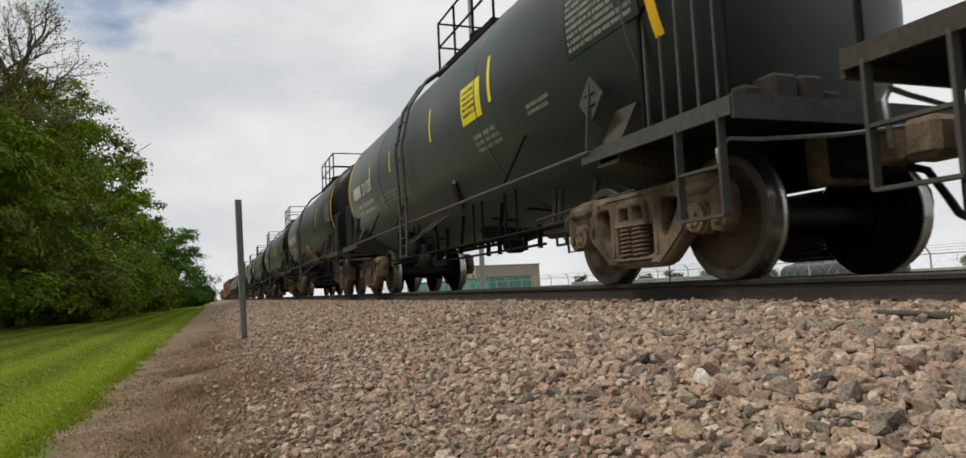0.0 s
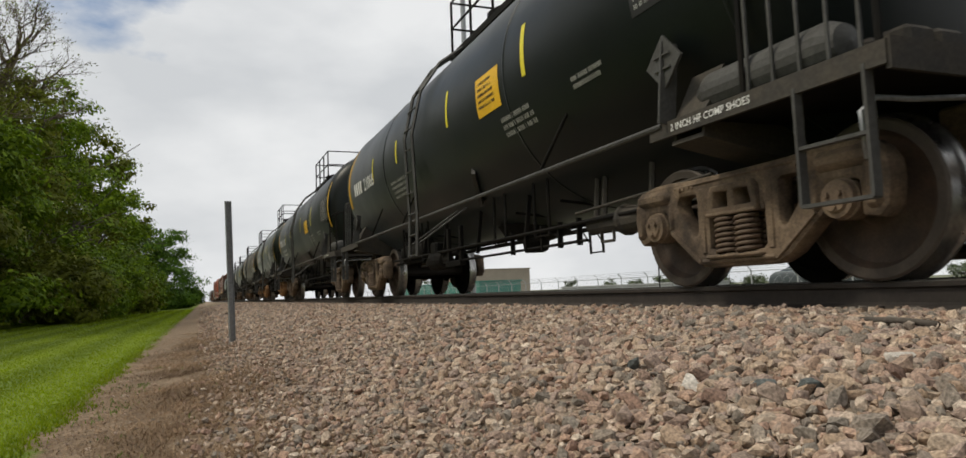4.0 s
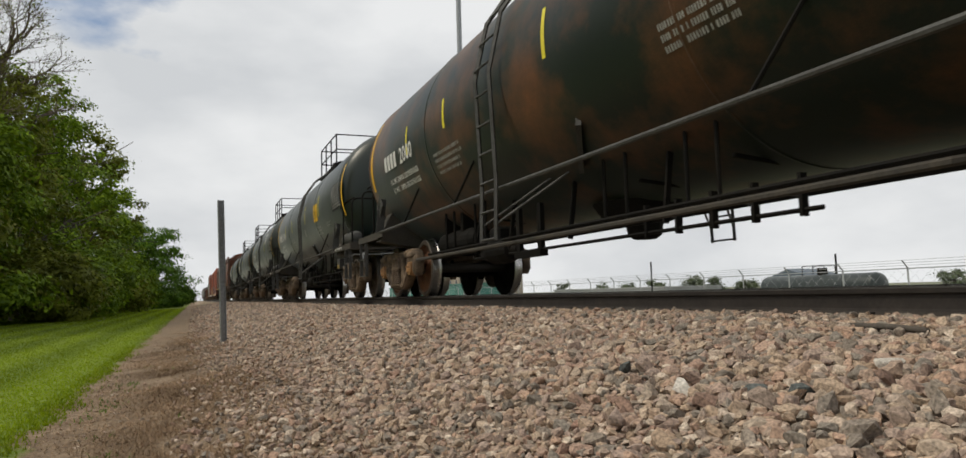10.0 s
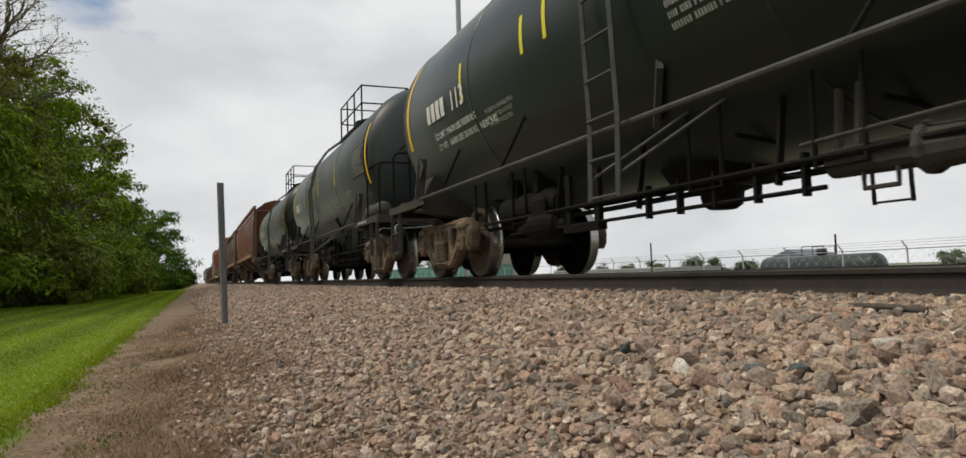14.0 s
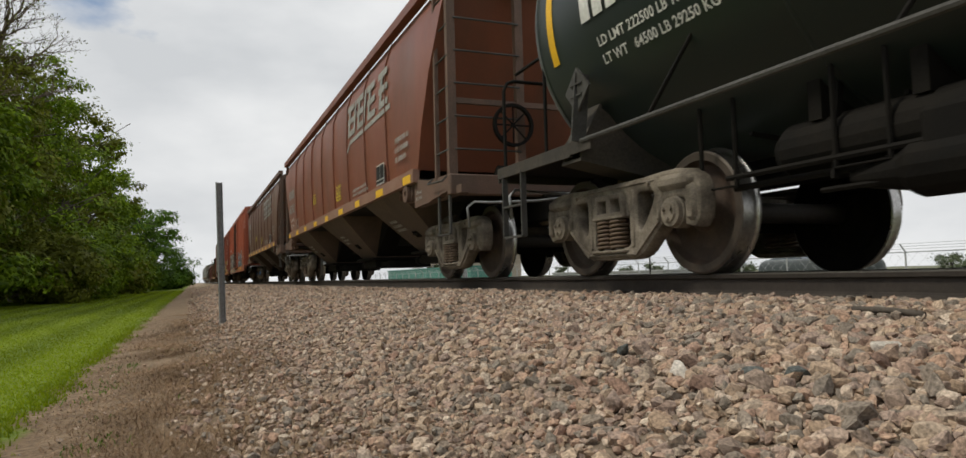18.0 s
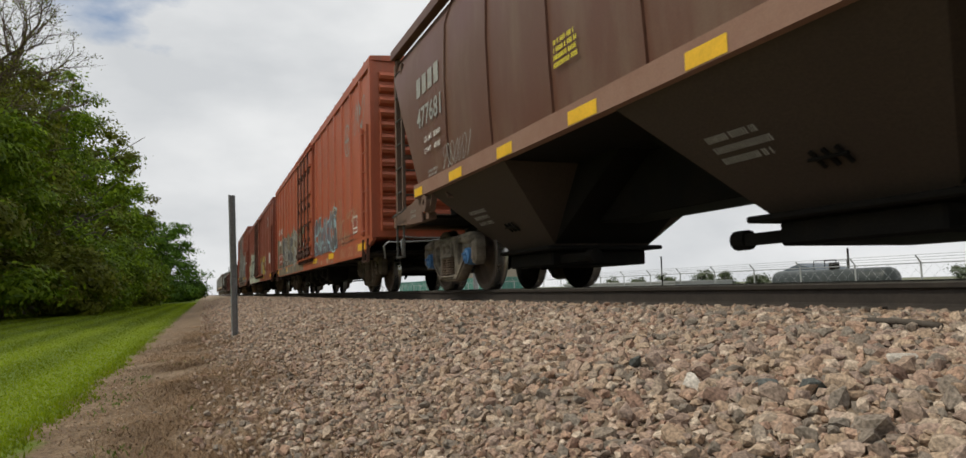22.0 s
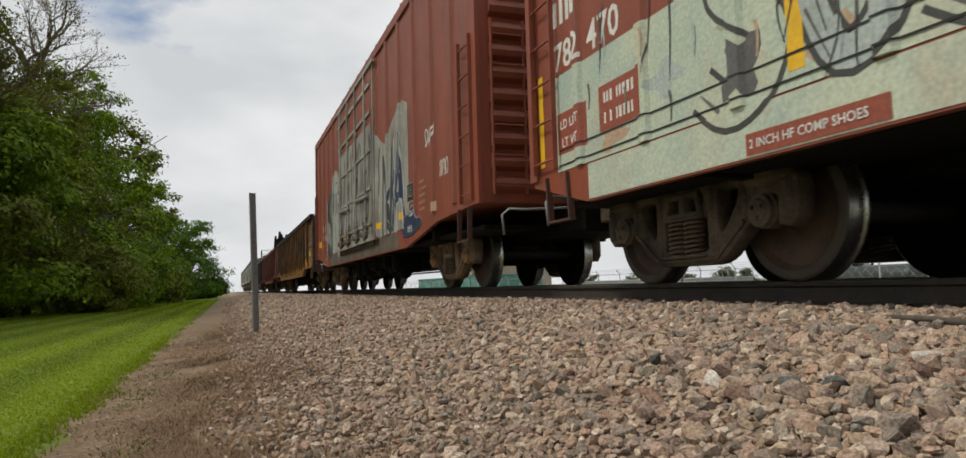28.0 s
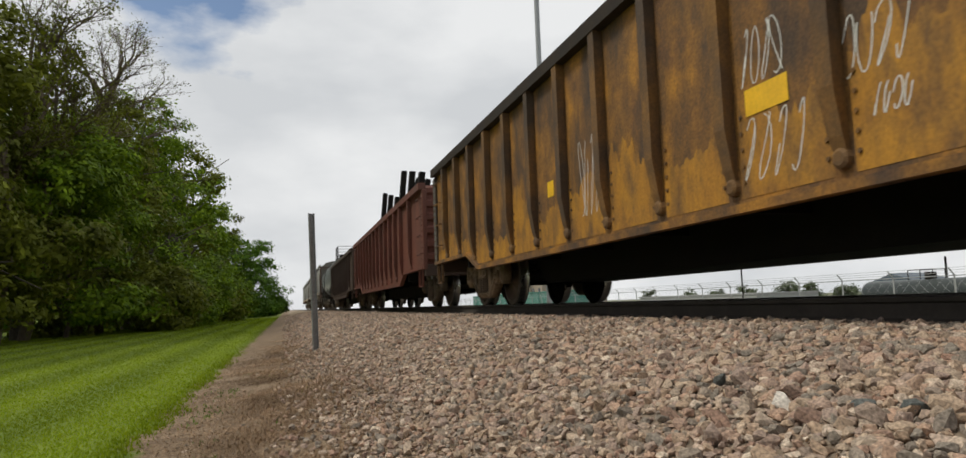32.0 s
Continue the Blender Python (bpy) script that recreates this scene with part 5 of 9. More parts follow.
def bolster_mesh():
    bm = boxed((-0.94, -0.225, 0.48), (0.94, 0.225, 0.68), 0.03)
    face = plate_mesh("bolster_end", [(-0.245, 0.485), (0.245, 0.485), (0.235, 0.55), (0.195, 0.675), (-0.195, 0.675), (-0.235, 0.55)],
                      [[(-0.212, 0.515), (-0.02, 0.515), (-0.02, 0.652), (-0.178, 0.652)], [(0.02, 0.515), (0.212, 0.515), (0.178, 0.652), (0.02, 0.652)]], 0.16, 0.012)
    for s in (-1, 1):
        k = len(bm.verts)
        bm.from_mesh(face)
        bm.verts.ensure_lookup_table()
        for v in bm.verts[k:]:
            v.co.x += s * 1.02
        # spring seat lip under the bolster and friction wedges beside it
        box(bm, (s * 1.03 - 0.09, -0.25, 0.465), (s * 1.03 + 0.09, 0.25, 0.492), 0.008)
        for e in (-1, 1):
            box(bm, (s * 1.0 - 0.07, e * 0.262 - 0.018, 0.47), (s * 1.0 + 0.07, e * 0.262 + 0.018, 0.60), 0.008)
    box(bm, (-0.35, -0.3, 0.60), (0.35, 0.3, 0.76), 0.03)
    return to_mesh(bm)


def spring_mesh():
    bm = bmesh.new()
    n, turns_, r = 77, 7, 0.080
    pts = [(r * math.cos(2 * math.pi * turns_ * i / n), r * math.sin(2 * math.pi * turns_ * i / n), 0.200 + 0.258 * i / n) for i in range(n + 1)]
    pipe(bm, pts, 0.0145, 5)
    return to_mesh(bm, True)


def cap_mesh():
    bm = lathe(bmesh.new(), [(-0.95, 0.125), (-1.06, 0.125), (-1.065, 0.115), (-1.105, 0.112), (-1.11, 0.085), (-1.125, 0.075), (-1.125, 0.0)], "x", n=24)
    for k in range(3):
        a = 2 * math.pi * k / 3 + 0.5
        bar(bm, (-1.11, 0.052 * math.cos(a), 0.052 * math.sin(a)), (-1.145, 0.052 * math.cos(a), 0.052 * math.sin(a)), 0.018, 6)
    return smooth_by_angle(to_mesh(bm), 30)


def adapter_mesh():
    bm = boxed((-1.05, -0.14, 0.115), (-0.90, 0.14, 0.165), 0.01)
    for s in (-1, 1):
        box(bm, (-1.04, s * 0.139 - 0.012, -0.06), (-0.92, s * 0.139 + 0.012, 0.14), 0.005)
    return to_mesh(bm)


def brake_mesh():
    bm = bmesh.new()
    for s in (-1, 1):
        beam(bm, (-0.80, s * 0.36, 0.40), (0.80, s * 0.36, 0.40), 0.06, 0.10)
        for x in (-0.75, 0.75):
            box(bm, (x - 0.06, s * 0.44 - 0.05, 0.30), (x + 0.06, s * 0.44 + 0.05, 0.56), 0.015)
    beam(bm, (-0.12, -0.4, 0.62), (-0.12, 0.4, 0.30), 0.03, 0.06)
    return to_mesh(bm)


def add_truck(car, yc, mat, cap="", plate="wheel_plate"):
    """A four-wheel truck: two side frames, bolster, springs, brake beams, and two wheelsets that turn."""
    cap = cap or mat
    for s in (-1, 1):
        f = new("side_frame", cached(("frame", mat), side_frame_mesh, [M[mat]]))
        f.parent = car
        f.matrix_basis = pose(s * 0.99, yc, 0.03, 0, 0, 0 if s < 0 else 180)
        for sx, sy in ((-0.055, -0.10), (-0.055, 0.10), (0.10, -0.10), (0.10, 0.10)):
            sp = new("spring", cached(("spring", mat), spring_mesh, [M["spring" if mat != "truck_orange" else "truck_orange"]]))
            sp.parent = f
            sp.location = (sx, sy, 0)
        for k in (-1, 1):
            c = new("bearing_cap", cached(("cap", cap), cap_mesh, [M[cap]]))
            c.parent = f
            c.location = (0.99, k * AXLE, WHEEL_R - 0.03)
            a = new("bearing_adapter", cached(("adapter", mat), adapter_mesh, [M[mat]]))
            a.parent = f
            a.location = (0.99, k * AXLE, WHEEL_R - 0.03)
    b = new("bolster", cached(("bolster", mat), bolster_mesh, [M[mat]]))
    b.parent = car
    b.location = (0, yc, 0.03)
    g = new("brake_beam", cached("brake", brake_mesh, [M["under"]]))
    g.parent = car
    g.location = (0, yc, 0)
    for k in (-1, 1):
        ax = new("wheelset", cached("axle", axle_mesh, [M["axle"]]))
        ax.parent = car
        ax.location = (0, yc + k * AXLE, WHEEL_R)
        for s in (0, 180):
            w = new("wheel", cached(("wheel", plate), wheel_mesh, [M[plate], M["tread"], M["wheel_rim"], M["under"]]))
            w.parent = ax
            w.matrix_basis = pose(0, 0, 0, 0, 0, s)
        WHEELSETS.append((ax, yc + k * AXLE))


def coupler_mesh():
    bm = boxed((-0.13, -0.55, 0.76), (0.13, 0.0, 1.0), 0.02)
    box(bm, (-0.16, 0.0, 0.74), (0.16, 0.28, 1.03), 0.05)
    box(bm, (-0.24, -0.75, 0.68), (0.24, -0.52, 1.06), 0.03)
    return to_mesh(bm)


def hose_mesh():
    bm = bmesh.new()
    pipe(bm, [(-0.3, -0.35, 0.80), (-0.3, -0.15, 0.72), (-0.28, 0.0, 0.50), (-0.2, 0.12, 0.38), (-0.1, 0.25, 0.34)], 0.03, 7)
    return to_mesh(bm, True)


def lever_mesh():
    bm = bmesh.new()
    pipe(bm, [(-1.40, -0.30, 0.62), (-1.42, -0.30, 0.86), (-1.34, -0.27, 0.93), (-1.15, -0.22, 0.92), (-0.6, -0.05, 0.93), (-0.15, 0.05, 0.98)], 0.016, 6)
    return to_mesh(bm, True)


def add_coupling(car, L, setback=0.02):
    for s in (-1, 1):
        for name, make, mat in (("coupler", coupler_mesh, "truck_brown"), ("air_hose", hose_mesh, "under"), ("uncoupling_lever", lever_mesh, "galvanised")):
            c = new(name, cached(name, make, [M[mat]]))
            c.parent = car
            c.matrix_basis = pose(0, s * (L / 2 - 0.30 - setback), 0, 0, 0, 0 if s > 0 else 180)
    # levers sit at one corner of each end: add the one on the side towards the lawn for the leading end too
    c = new("uncoupling_lever", cached("lever_b", lambda: mirrored(lever_mesh()), [M["galvanised"]]))
    c.parent = car
    c.matrix_basis = pose(0, -(L / 2 - 0.30 - setback), 0, 0, 0, 180)


def mirrored(me):
    co = np.empty(len(me.vertices) * 3)
    me.vertices.foreach_get("co", co)
    co = co.reshape(-1, 3)
    co[:, 0] *= -1
    me.vertices.foreach_set("co", co.ravel())
    me.flip_normals()
    return me


def new_car(name, u0, u1, label, category):
    """An Empty at rail level in the middle of the car; u0 and u1 are its coupling planes at the start."""
    car = new(name)
    mid = (u0 + u1) / 2
    car.location = (XT, mid, RZ)
    tagged(car, label, category, "cars of the freight train")
    CARS.append((car, mid))
    return car, u1 - u0


def tank_wrap(R, zc, y0, a0, off=0.004):
    """On the near flank: across runs towards the leading end, up runs round the shell from a0 (radians above the axle line)."""
    def w(a, b):
        t = a0 + b / R
        return (-(R + off) * math.cos(t), y0 - a, zc + (R + off) * math.sin(t))
    return w


def flat_wrap(x, y0, z0, off=0.004):
    return lambda a, b: (x - off, y0 - a, z0 + b)


def side_wrap(W, knots, sill):
    """Paint on a boxcar's flank: knots are (along, out) of posts and doors. Gives a maker of wraps by place and layer."""
    ys, xs = [k[0] for k in knots], [k[1] for k in knots]

    def at(y0, z0, layer=0.045):
        off = 0.004 + max(0.0, layer - 0.037) * 0.14

        def w(a, b):
            out = float(np.interp(y0 - a, ys, xs)) if z0 + b > sill + 0.001 else 0.013
            return (-W - out - off, y0 - a, z0 + b)
        w.cuts = [y0 - y for y in ys]
        w.level = sill - z0
        return w
    return at


def arc_strip(R, w, a0, a1, n=14):
    vs, fs = [], []
    for i in range(n + 1):
        b = R * (a1 - a0) * i / n
        vs += [(0, b), (w, b)]
        if i:
            k = 2 * i
            fs.append((k - 2, k - 1, k + 1, k))
    return vs, fs


def tank_car(u0, u1, label, mat="tank_black", truck="truck_brown", R=1.49, zc=2.39, number="", notice=(), mark_in=2.3, under_lines=(), stripes=(), placards=(), ladder=0.65,
             head_words=(), grille=False, end_frame="under", side_words="", cap="", patches=(), inset=1.05, dome=0.0, marks=False, seats=(1.98, 1.96), plates=("wheel_plate", "wheel_plate"), head=""):
    car, L = new_car("tank_car", u0, u1, label, "tank car")
    hl = L / 2
    te = hl - inset                       # end of the heads
    tt = te - 0.52                        # where the heads begin
    prof = []
    for i in range(9):
        a = math.pi / 2 * i / 8
        prof.append((-tt - 0.52 * math.cos(a), R * math.sin(a) ** 0.85))
    prof += [(-tt / 2, R), (0, R), (tt / 2, R)]
    prof += [(-a, r) for a, r in reversed(prof[:9])]
    bm = lathe(bmesh.new(), prof, "y", (0, 0, zc), 72)
    for f in bm.faces:
        if f.calc_center_median().y < -tt:
            f.material_index = 1
    shell = part("tank_shell", bm, [M[mat], M[head or mat]], car, smooth=True)
    # weld seams
    for y in (-tt, -tt * 0.45, tt * 0.45, tt):
        sm = lathe(bmesh.new(), [(y - 0.025, R - 0.01), (y - 0.012, R + 0.008), (y + 0.012, R + 0.008), (y + 0.025, R - 0.01)], "y", (0, 0, zc), 72)
        part("weld_seam", sm, M[mat], shell, smooth=True)
    # stub sills, end decks, bolster webs
    tc = hl - 1.97
    for s in (-1, 1):
        bm = boxed((-0.22, min(s * (hl - 0.55), s * (tc - 1.6)), 0.72), (0.22, max(s * (hl - 0.55), s * (tc - 1.6)), 1.16), 0.015)
        part("stub_sill", bm, M["under"], car)
        lo, hi = sorted((s * (hl - 0.42), s * (hl - 2.0)))
        deck = part("end_deck", boxed((-1.42, lo, 1.10), (1.42, hi, 1.135), 0.004), M["under"], car)
        bm = bmesh.new()
        for x in (-1.45, 1.45):
            beam(bm, (x, lo, 1.10), (x, hi + (0.35 if s < 0 else 0), 1.115), 0.03, 0.11)
            beam(bm, (x, lo - (0.35 if s > 0 else 0), 1.115), (x, hi, 1.115), 0.028, 0.105)
        beam(bm, (-1.45, s * (hl - 0.42), 1.10), (1.45, s * (hl - 0.42), 1.10), 0.03, 0.16)
        part("deck_edge", bm, M["deck_dust"] if end_frame == "under" else M[end_frame], deck)
        # bolster web under the tank
        for x in (-1, 1):
            bm = bmesh.new()
            pts = [(x * 0.22, 0.80), (x * 1.42, 1.02), (x * 1.42, 1.16), (x * 1.20, zc - R * 0.62), (x * 0.5, zc - R * 0.95), (x * 0.22, zc - R)]
            for yy in (tc - 0.16, tc + 0.14):
                a = [bm.verts.new((p, s * yy, z)) for p, z in pts]
                b = [bm.verts.new((p, s * (yy + 0.025), z)) for p, z in pts]
                for k in range(6):
                    bm.faces.new((a[k], a[(k + 1) % 6], b[(k + 1) % 6], b[k]))
                bm.faces.new(a)
                bm.faces.new(b[::-1])
            beam(bm, (x * 0.25, s * tc, 0.80), (x * 1.43, s * tc, 1.01), 0.34, 0.03)
            beam(bm, (x * 1.42, s * tc, 1.1), (x * 1.21, s * tc, zc - R * 0.60), 0.33, 0.03)
            part("bolster_web", bm, M["deck_dust"] if truck != "truck_orange" else M["truck_brown"], car)
        # sill step
        for x in (-1.44, 1.44):
            bm = bmesh.new()
            ya, yb = s * (hl - 0.55), s * (hl - 1.0)
            beam(bm, (x, ya, 1.08), (x, ya, 0.42), 0.02, 0.06)
            beam(bm, (x, yb, 1.08), (x, yb, 0.42), 0.02, 0.06)
            beam(bm, (x, ya, 0.42), (x, yb, 0.42), 0.06, 0.02)
            beam(bm, (x, ya, 0.74), (x, yb, 0.74), 0.05, 0.02)
            part("sill_step", bm, M["frame_grey"], car)
        # end hoop handrails
        bm = bmesh.new()
        ye = s * (hl - 0.50)
        pipe(bm, [(-1.40, ye, 1.1), (-1.40, ye, 2.02), (-1.36, ye, 2.10), (-1.28, ye, 2.13), (1.28, ye, 2.13), (1.36, ye, 2.10), (1.40, ye, 2.02), (1.40, ye, 1.1)], 0.02)
        yf = s * (hl - 1.45)
        pipe(bm, [(-1.40, yf, 1.1), (-1.40, yf, 2.02), (-1.38, yf + s * 0.05, 2.12), (-1.34, yf + s * 0.25, 2.16), (-1.32, yf + s * 0.8, 2.16)], 0.018)
        part("end_handrail", bm, M["under"], car)
        if grille:
            for k in range(5):
                y = s * (hl - 0.62 - k * 0.2)
                part("guard_bar", pipe(bmesh.new(), [(-1.38, y, 1.12), (-1.38, y, 2.15), (-1.34, y, 2.2)], 0.013, 5), M["frame_grey"], car)
            bm = bmesh.new()
            pipe(bm, [(-1.37, s * (hl - 0.6), 2.18), (-1.37, s * (hl - 1.44), 2.18)], 0.015, 5)
            part("guard_rail", bm, M["frame_grey"], car)
        # hand brake and valve lumps on the deck
        bm = bmesh.new()
        for q in range(7):
            rnd = random.Random(q + int(s) * 3)
            c = (-0.75 + 0.22 * q * 0.6, s * (hl - 1.0 - rnd.uniform(0, 0.35)), 1.14 + rnd.uniform(0.1, 0.3))
            d = rnd.uniform(0.07, 0.14)
            box(bm, tuple(v - d for v in c), tuple(v + d for v in c), 0.03)
            bar(bm, (c[0], c[1], 1.13), c, 0.03, 6)
        part("brake_valve", bm, M["deck_dust"], car)
    if side_words:
        bm = lathe(bmesh.new(), [(-(hl - 2.0), 0.0), (-(hl - 1.97), 0.11), (-(hl - 1.88), 0.155), (-(hl - 0.92), 0.155), (-(hl - 0.83), 0.11), (-(hl - 0.80), 0.0)], "y", (-1.22, 0, 1.31), 20)
        part("air_cylinder", bm, M["frame_grey"], car, "dusty grey air cylinder on the end deck", smooth=False)
    # long side rails with struts
    for x in (-1, 1):
        bm = bmesh.new()
        bar(bm, (x * 1.46, -(hl - 2.2), 1.15), (x * 1.46, hl - 2.2, 1.15), 0.024, 8)
        part("side_rail", bm, M["frame_grey"], car)
        for y in (-hl * 0.45, hl * 0.22, hl * 0.52):
            bm = bmesh.new()
            bar(bm, (x * 1.46, y, 1.15), (x * (R * 0.86), y - 0.35, zc - R * 0.45), 0.016, 6)
            part("rail_strut", bm, M["under"], car)
    # ladder
    for x in (-1, 1):
        bm = bmesh.new()
        for yy in (ladder - 0.2, ladder + 0.2):
            pts = [(x * 1.58, yy, 0.58), (x * 1.56, yy, 1.2), (x * (R + 0.12), yy, zc)]
            for a in (25, 45, 62):
                pts.append((x * (R + 0.11) * math.cos(radians(a)), yy, zc + (R + 0.11) * math.sin(radians(a))))
            pipe(bm, pts, 0.026, 4)
        steel = M["frame_grey"]
        lad = part("ladder", bm, steel, car)
        rung = bar(bmesh.new(), (0, -0.2, 0), (0, 0.2, 0), 0.013, 6)
        rung = to_mesh(rung, name="rung")
        places = []
        for z in (0.60, 0.9, 1.22, 1.54, 1.86, 2.2, 2.5):
            places.append((1.58 - max(0, z - 1.2) * (1.58 - R - 0.12) / (zc - 1.2), z))
        for a in (15, 28, 41, 54):
            places.append(((R + 0.11) * math.cos(radians(a)), zc + (R + 0.11) * math.sin(radians(a))))
        for xx, z in places:
            link_mesh("rung", rung, steel, lad).location = (x * xx, ladder, z)
        for yy in (ladder - 0.2, ladder + 0.2):
            part("ladder_brace", bar(bmesh.new(), (x * 1.57, yy, 0.75), (x * 0.9, yy - 0.5, 1.28), 0.014, 6), steel, lad)
    bm = bmesh.new()
    beam(bm, (-(R + 0.02) * math.cos(radians(-33)), -1.15, zc + (R + 0.02) * math.sin(radians(-33))), (-(R + 0.05) * math.cos(radians(-50)), -0.70, zc + (R + 0.05) * math.sin(radians(-50))), 0.05, 0.10)
    part("side_bracket", bm, M["frame_grey"], car)
    # dome, walkway and its railing
    d0 = dome
    bm = lathe(bmesh.new(), [(R - 0.1, 0.42), (R + 0.28, 0.42), (R + 0.30, 0.47), (R + 0.36, 0.47), (R + 0.42, 0.3), (R + 0.43, 0.0)], "z", (0, d0, zc), 24)
    part("dome_cover", bm, M["under"], car, smooth=False)
    bm = bmesh.new()
    for y in (d0 - 1.35, d0 + 1.35):
        beam(bm, (-0.62, y, zc + R + 0.05), (0.62, y, zc + R + 0.05), 0.06, 0.08)
    for x in (-0.62, 0.62):
        beam(bm, (x, d0 - 1.35, zc + R + 0.05), (x, d0 + 1.35, zc + R + 0.05), 0.05, 0.10)
        for k in range(14):
            y = d0 - 1.3 + k * 0.2
            beam(bm, (x, y, zc + R + 0.09), (x * 0.55, y, zc + R + 0.09), 0.03, 0.02)
        beam(bm, (x, d0, zc + R + 0.02), (x * 1.0, d0, zc + R * 0.86), 0.08, 0.04)
    deck = part("dome_walkway", bm, M["under"], car)
    zt = zc + R
    post = to_mesh(bar(bmesh.new(), (0, 0, 0.05), (0, 0, 1.0), 0.022, 6), name="railing_post")
    for y in (d0 - 1.33, d0 - 0.45, d0 + 0.45, d0 + 1.33):
        for x in (-0.60, 0.60):
            link_mesh("railing_post", post, M["under"], deck).location = (x, y, zt)
    for z in (zt + 0.55, zt + 1.0):
        part("handrail", pipe(bmesh.new(), [(-0.60, d0 - 1.33, z), (-0.60, d0 + 1.33, z), (0.60, d0 + 1.33, z), (0.60, d0 - 1.33, z), (-0.60, d0 - 1.33, z)], 0.020, 6), M["under"], deck)
    # bottom outlet, air reservoir, brake rods
    bm = lathe(bmesh.new(), [(zc - R + 0.05, 0.55), (zc - R - 0.10, 0.45), (zc - R - 0.18, 0.2), (zc - R - 0.30, 0.18), (zc - R - 0.34, 0.12)], "z", (0, d0 - 0.3, 0), 20)
    part("bottom_outlet", bm, M["under"], car)
    bm = lathe(bmesh.new(), [(-0.75, 0.0), (-0.72, 0.13), (-0.62, 0.19), (0.62, 0.19), (0.72, 0.13), (0.75, 0.0)], "y", (-0.75, tc - 2.5, 0.80), 18)
    box(bm, (-0.90, tc - 2.9, 0.95), (-0.60, tc - 2.8, 1.25))
    box(bm, (-0.90, tc - 2.2, 0.95), (-0.60, tc - 2.1, 1.25))
    part("air_reservoir", bm, M["under"], car, smooth=False)
    bm = bmesh.new()
    bar(bm, (-0.95, -(tc - 1.2), 0.68), (-0.95, tc - 1.4, 0.68), 0.022, 6)
    bar(bm, (-0.88, -(tc - 1.2), 0.61), (-0.88, tc - 1.4, 0.61), 0.026, 6)
    bar(bm, (0.60, -(tc - 1.2), 0.92), (0.60, tc - 1.4, 0.92), 0.03, 6)
    for y in (-2.6, -1.4, 1.9, 3.1):
        pipe(bm, [(-0.95, y, 1.25), (-0.95, y, 0.62), (-0.95, y + 0.36, 0.62), (-0.95, y + 0.36, 1.25)], 0.018, 6)
        beam(bm, (-0.8, y, 1.0), (-0.35, y, zc - R + 0.06), 0.03, 0.03)
    bar(bm, (-0.92, -(tc - 2.3), 0.50), (-0.92, 2.4, 0.50), 0.018, 6)
    for k in range(5):
        y = -(tc - 2.45) + 0.42 * k
        beam(bm, (-0.92, y, 0.46), (-0.92, y, 0.74), 0.03, 0.055)
    for k in range(4):
        y = -(tc - 2.45) + 0.42 * k
        bar(bm, (-0.92, y, 0.58), (-0.92, y + 0.42, 0.68), 0.012, 5)
    for y in (-1.9, -0.3, 1.2, 2.3):
        beam(bm, (-0.92, y, 0.56), (-0.84, y, 1.16), 0.025, 0.05)
    # lever bracket hung from the tank, a valve body and a slack adjuster
    for y in (0.36, 0.92):
        beam(bm, (-0.92, y, zc - R + 0.12), (-0.92, y, 0.43), 0.09, 0.05)
    beam(bm, (-0.92, 0.30, 0.46), (-0.92, 0.98, 0.46), 0.10, 0.07)
    part("brake_rigging", bm, M["under"], car)
    bm = lathe(bmesh.new(), [(1.05, 0.0), (1.06, 0.06), (1.22, 0.075), (1.24, 0.13), (1.40, 0.165), (1.78, 0.165), (1.86, 0.12), (2.2, 0.06), (2.22, 0.0)], "y", (-0.86, 0, 0.555), 16)
    box(bm, (-0.98, 1.42, 0.58), (-0.70, 1.72, 0.86), 0.03)
    part("slack_adjuster", bm, M["under"], car)
    for yy in (-1.72, -1.66) if number == "21084" else ():
        bm = bmesh.new()
        for k in range(9):
            d = 0.014 if k % 2 else 0.004
            for e in (-1, 1):
                bar(bm, (-0.9 - e * (0.018 - d), yy + e * d, 0.60 - k * 0.042), (-0.9 - e * (0.018 - d), yy + e * d, 0.56 - k * 0.042), 0.005, 4)
        part("chain", bm, M["under"], car)
    yk = -(tc - 2.25)
    if number == "21084":
        bm = boxed((-1.0, yk - 0.15, 0.76), (-0.74, yk + 0.14, 1.03), 0.012)
        valve = part("control_valve", bm, M["frame_grey"], car)
        decal("faded_band", rect_shape(0.26, 0.10), flat_wrap(-1.0, yk + 0.125, 0.775, 0.004), M["dusty_yellow"], valve)
    if mat != "tank_rust":
        bm = bmesh.new()
        lathe(bm, [(yk - 1.05, 0.0), (yk - 1.02, 0.10), (yk - 0.62, 0.125), (yk - 0.60, 0.15), (yk - 0.56, 0.15), (yk - 0.54, 0.10), (yk + 0.05, 0.09), (yk + 0.08, 0.0)], "y", (-0.84, 0, 0.64), 14)
        bar(bm, (-0.84, yk - 1.0, 0.64), (-0.80, yk - 1.9, 0.72), 0.03, 6)
        part("brake_cylinder", bm, M["deck_dust"], car)
        bm = bmesh.new()
        bar(bm, (-0.95, yk + 0.2, 0.78), (-0.95, yk - 1.9, 0.84), 0.016, 6)
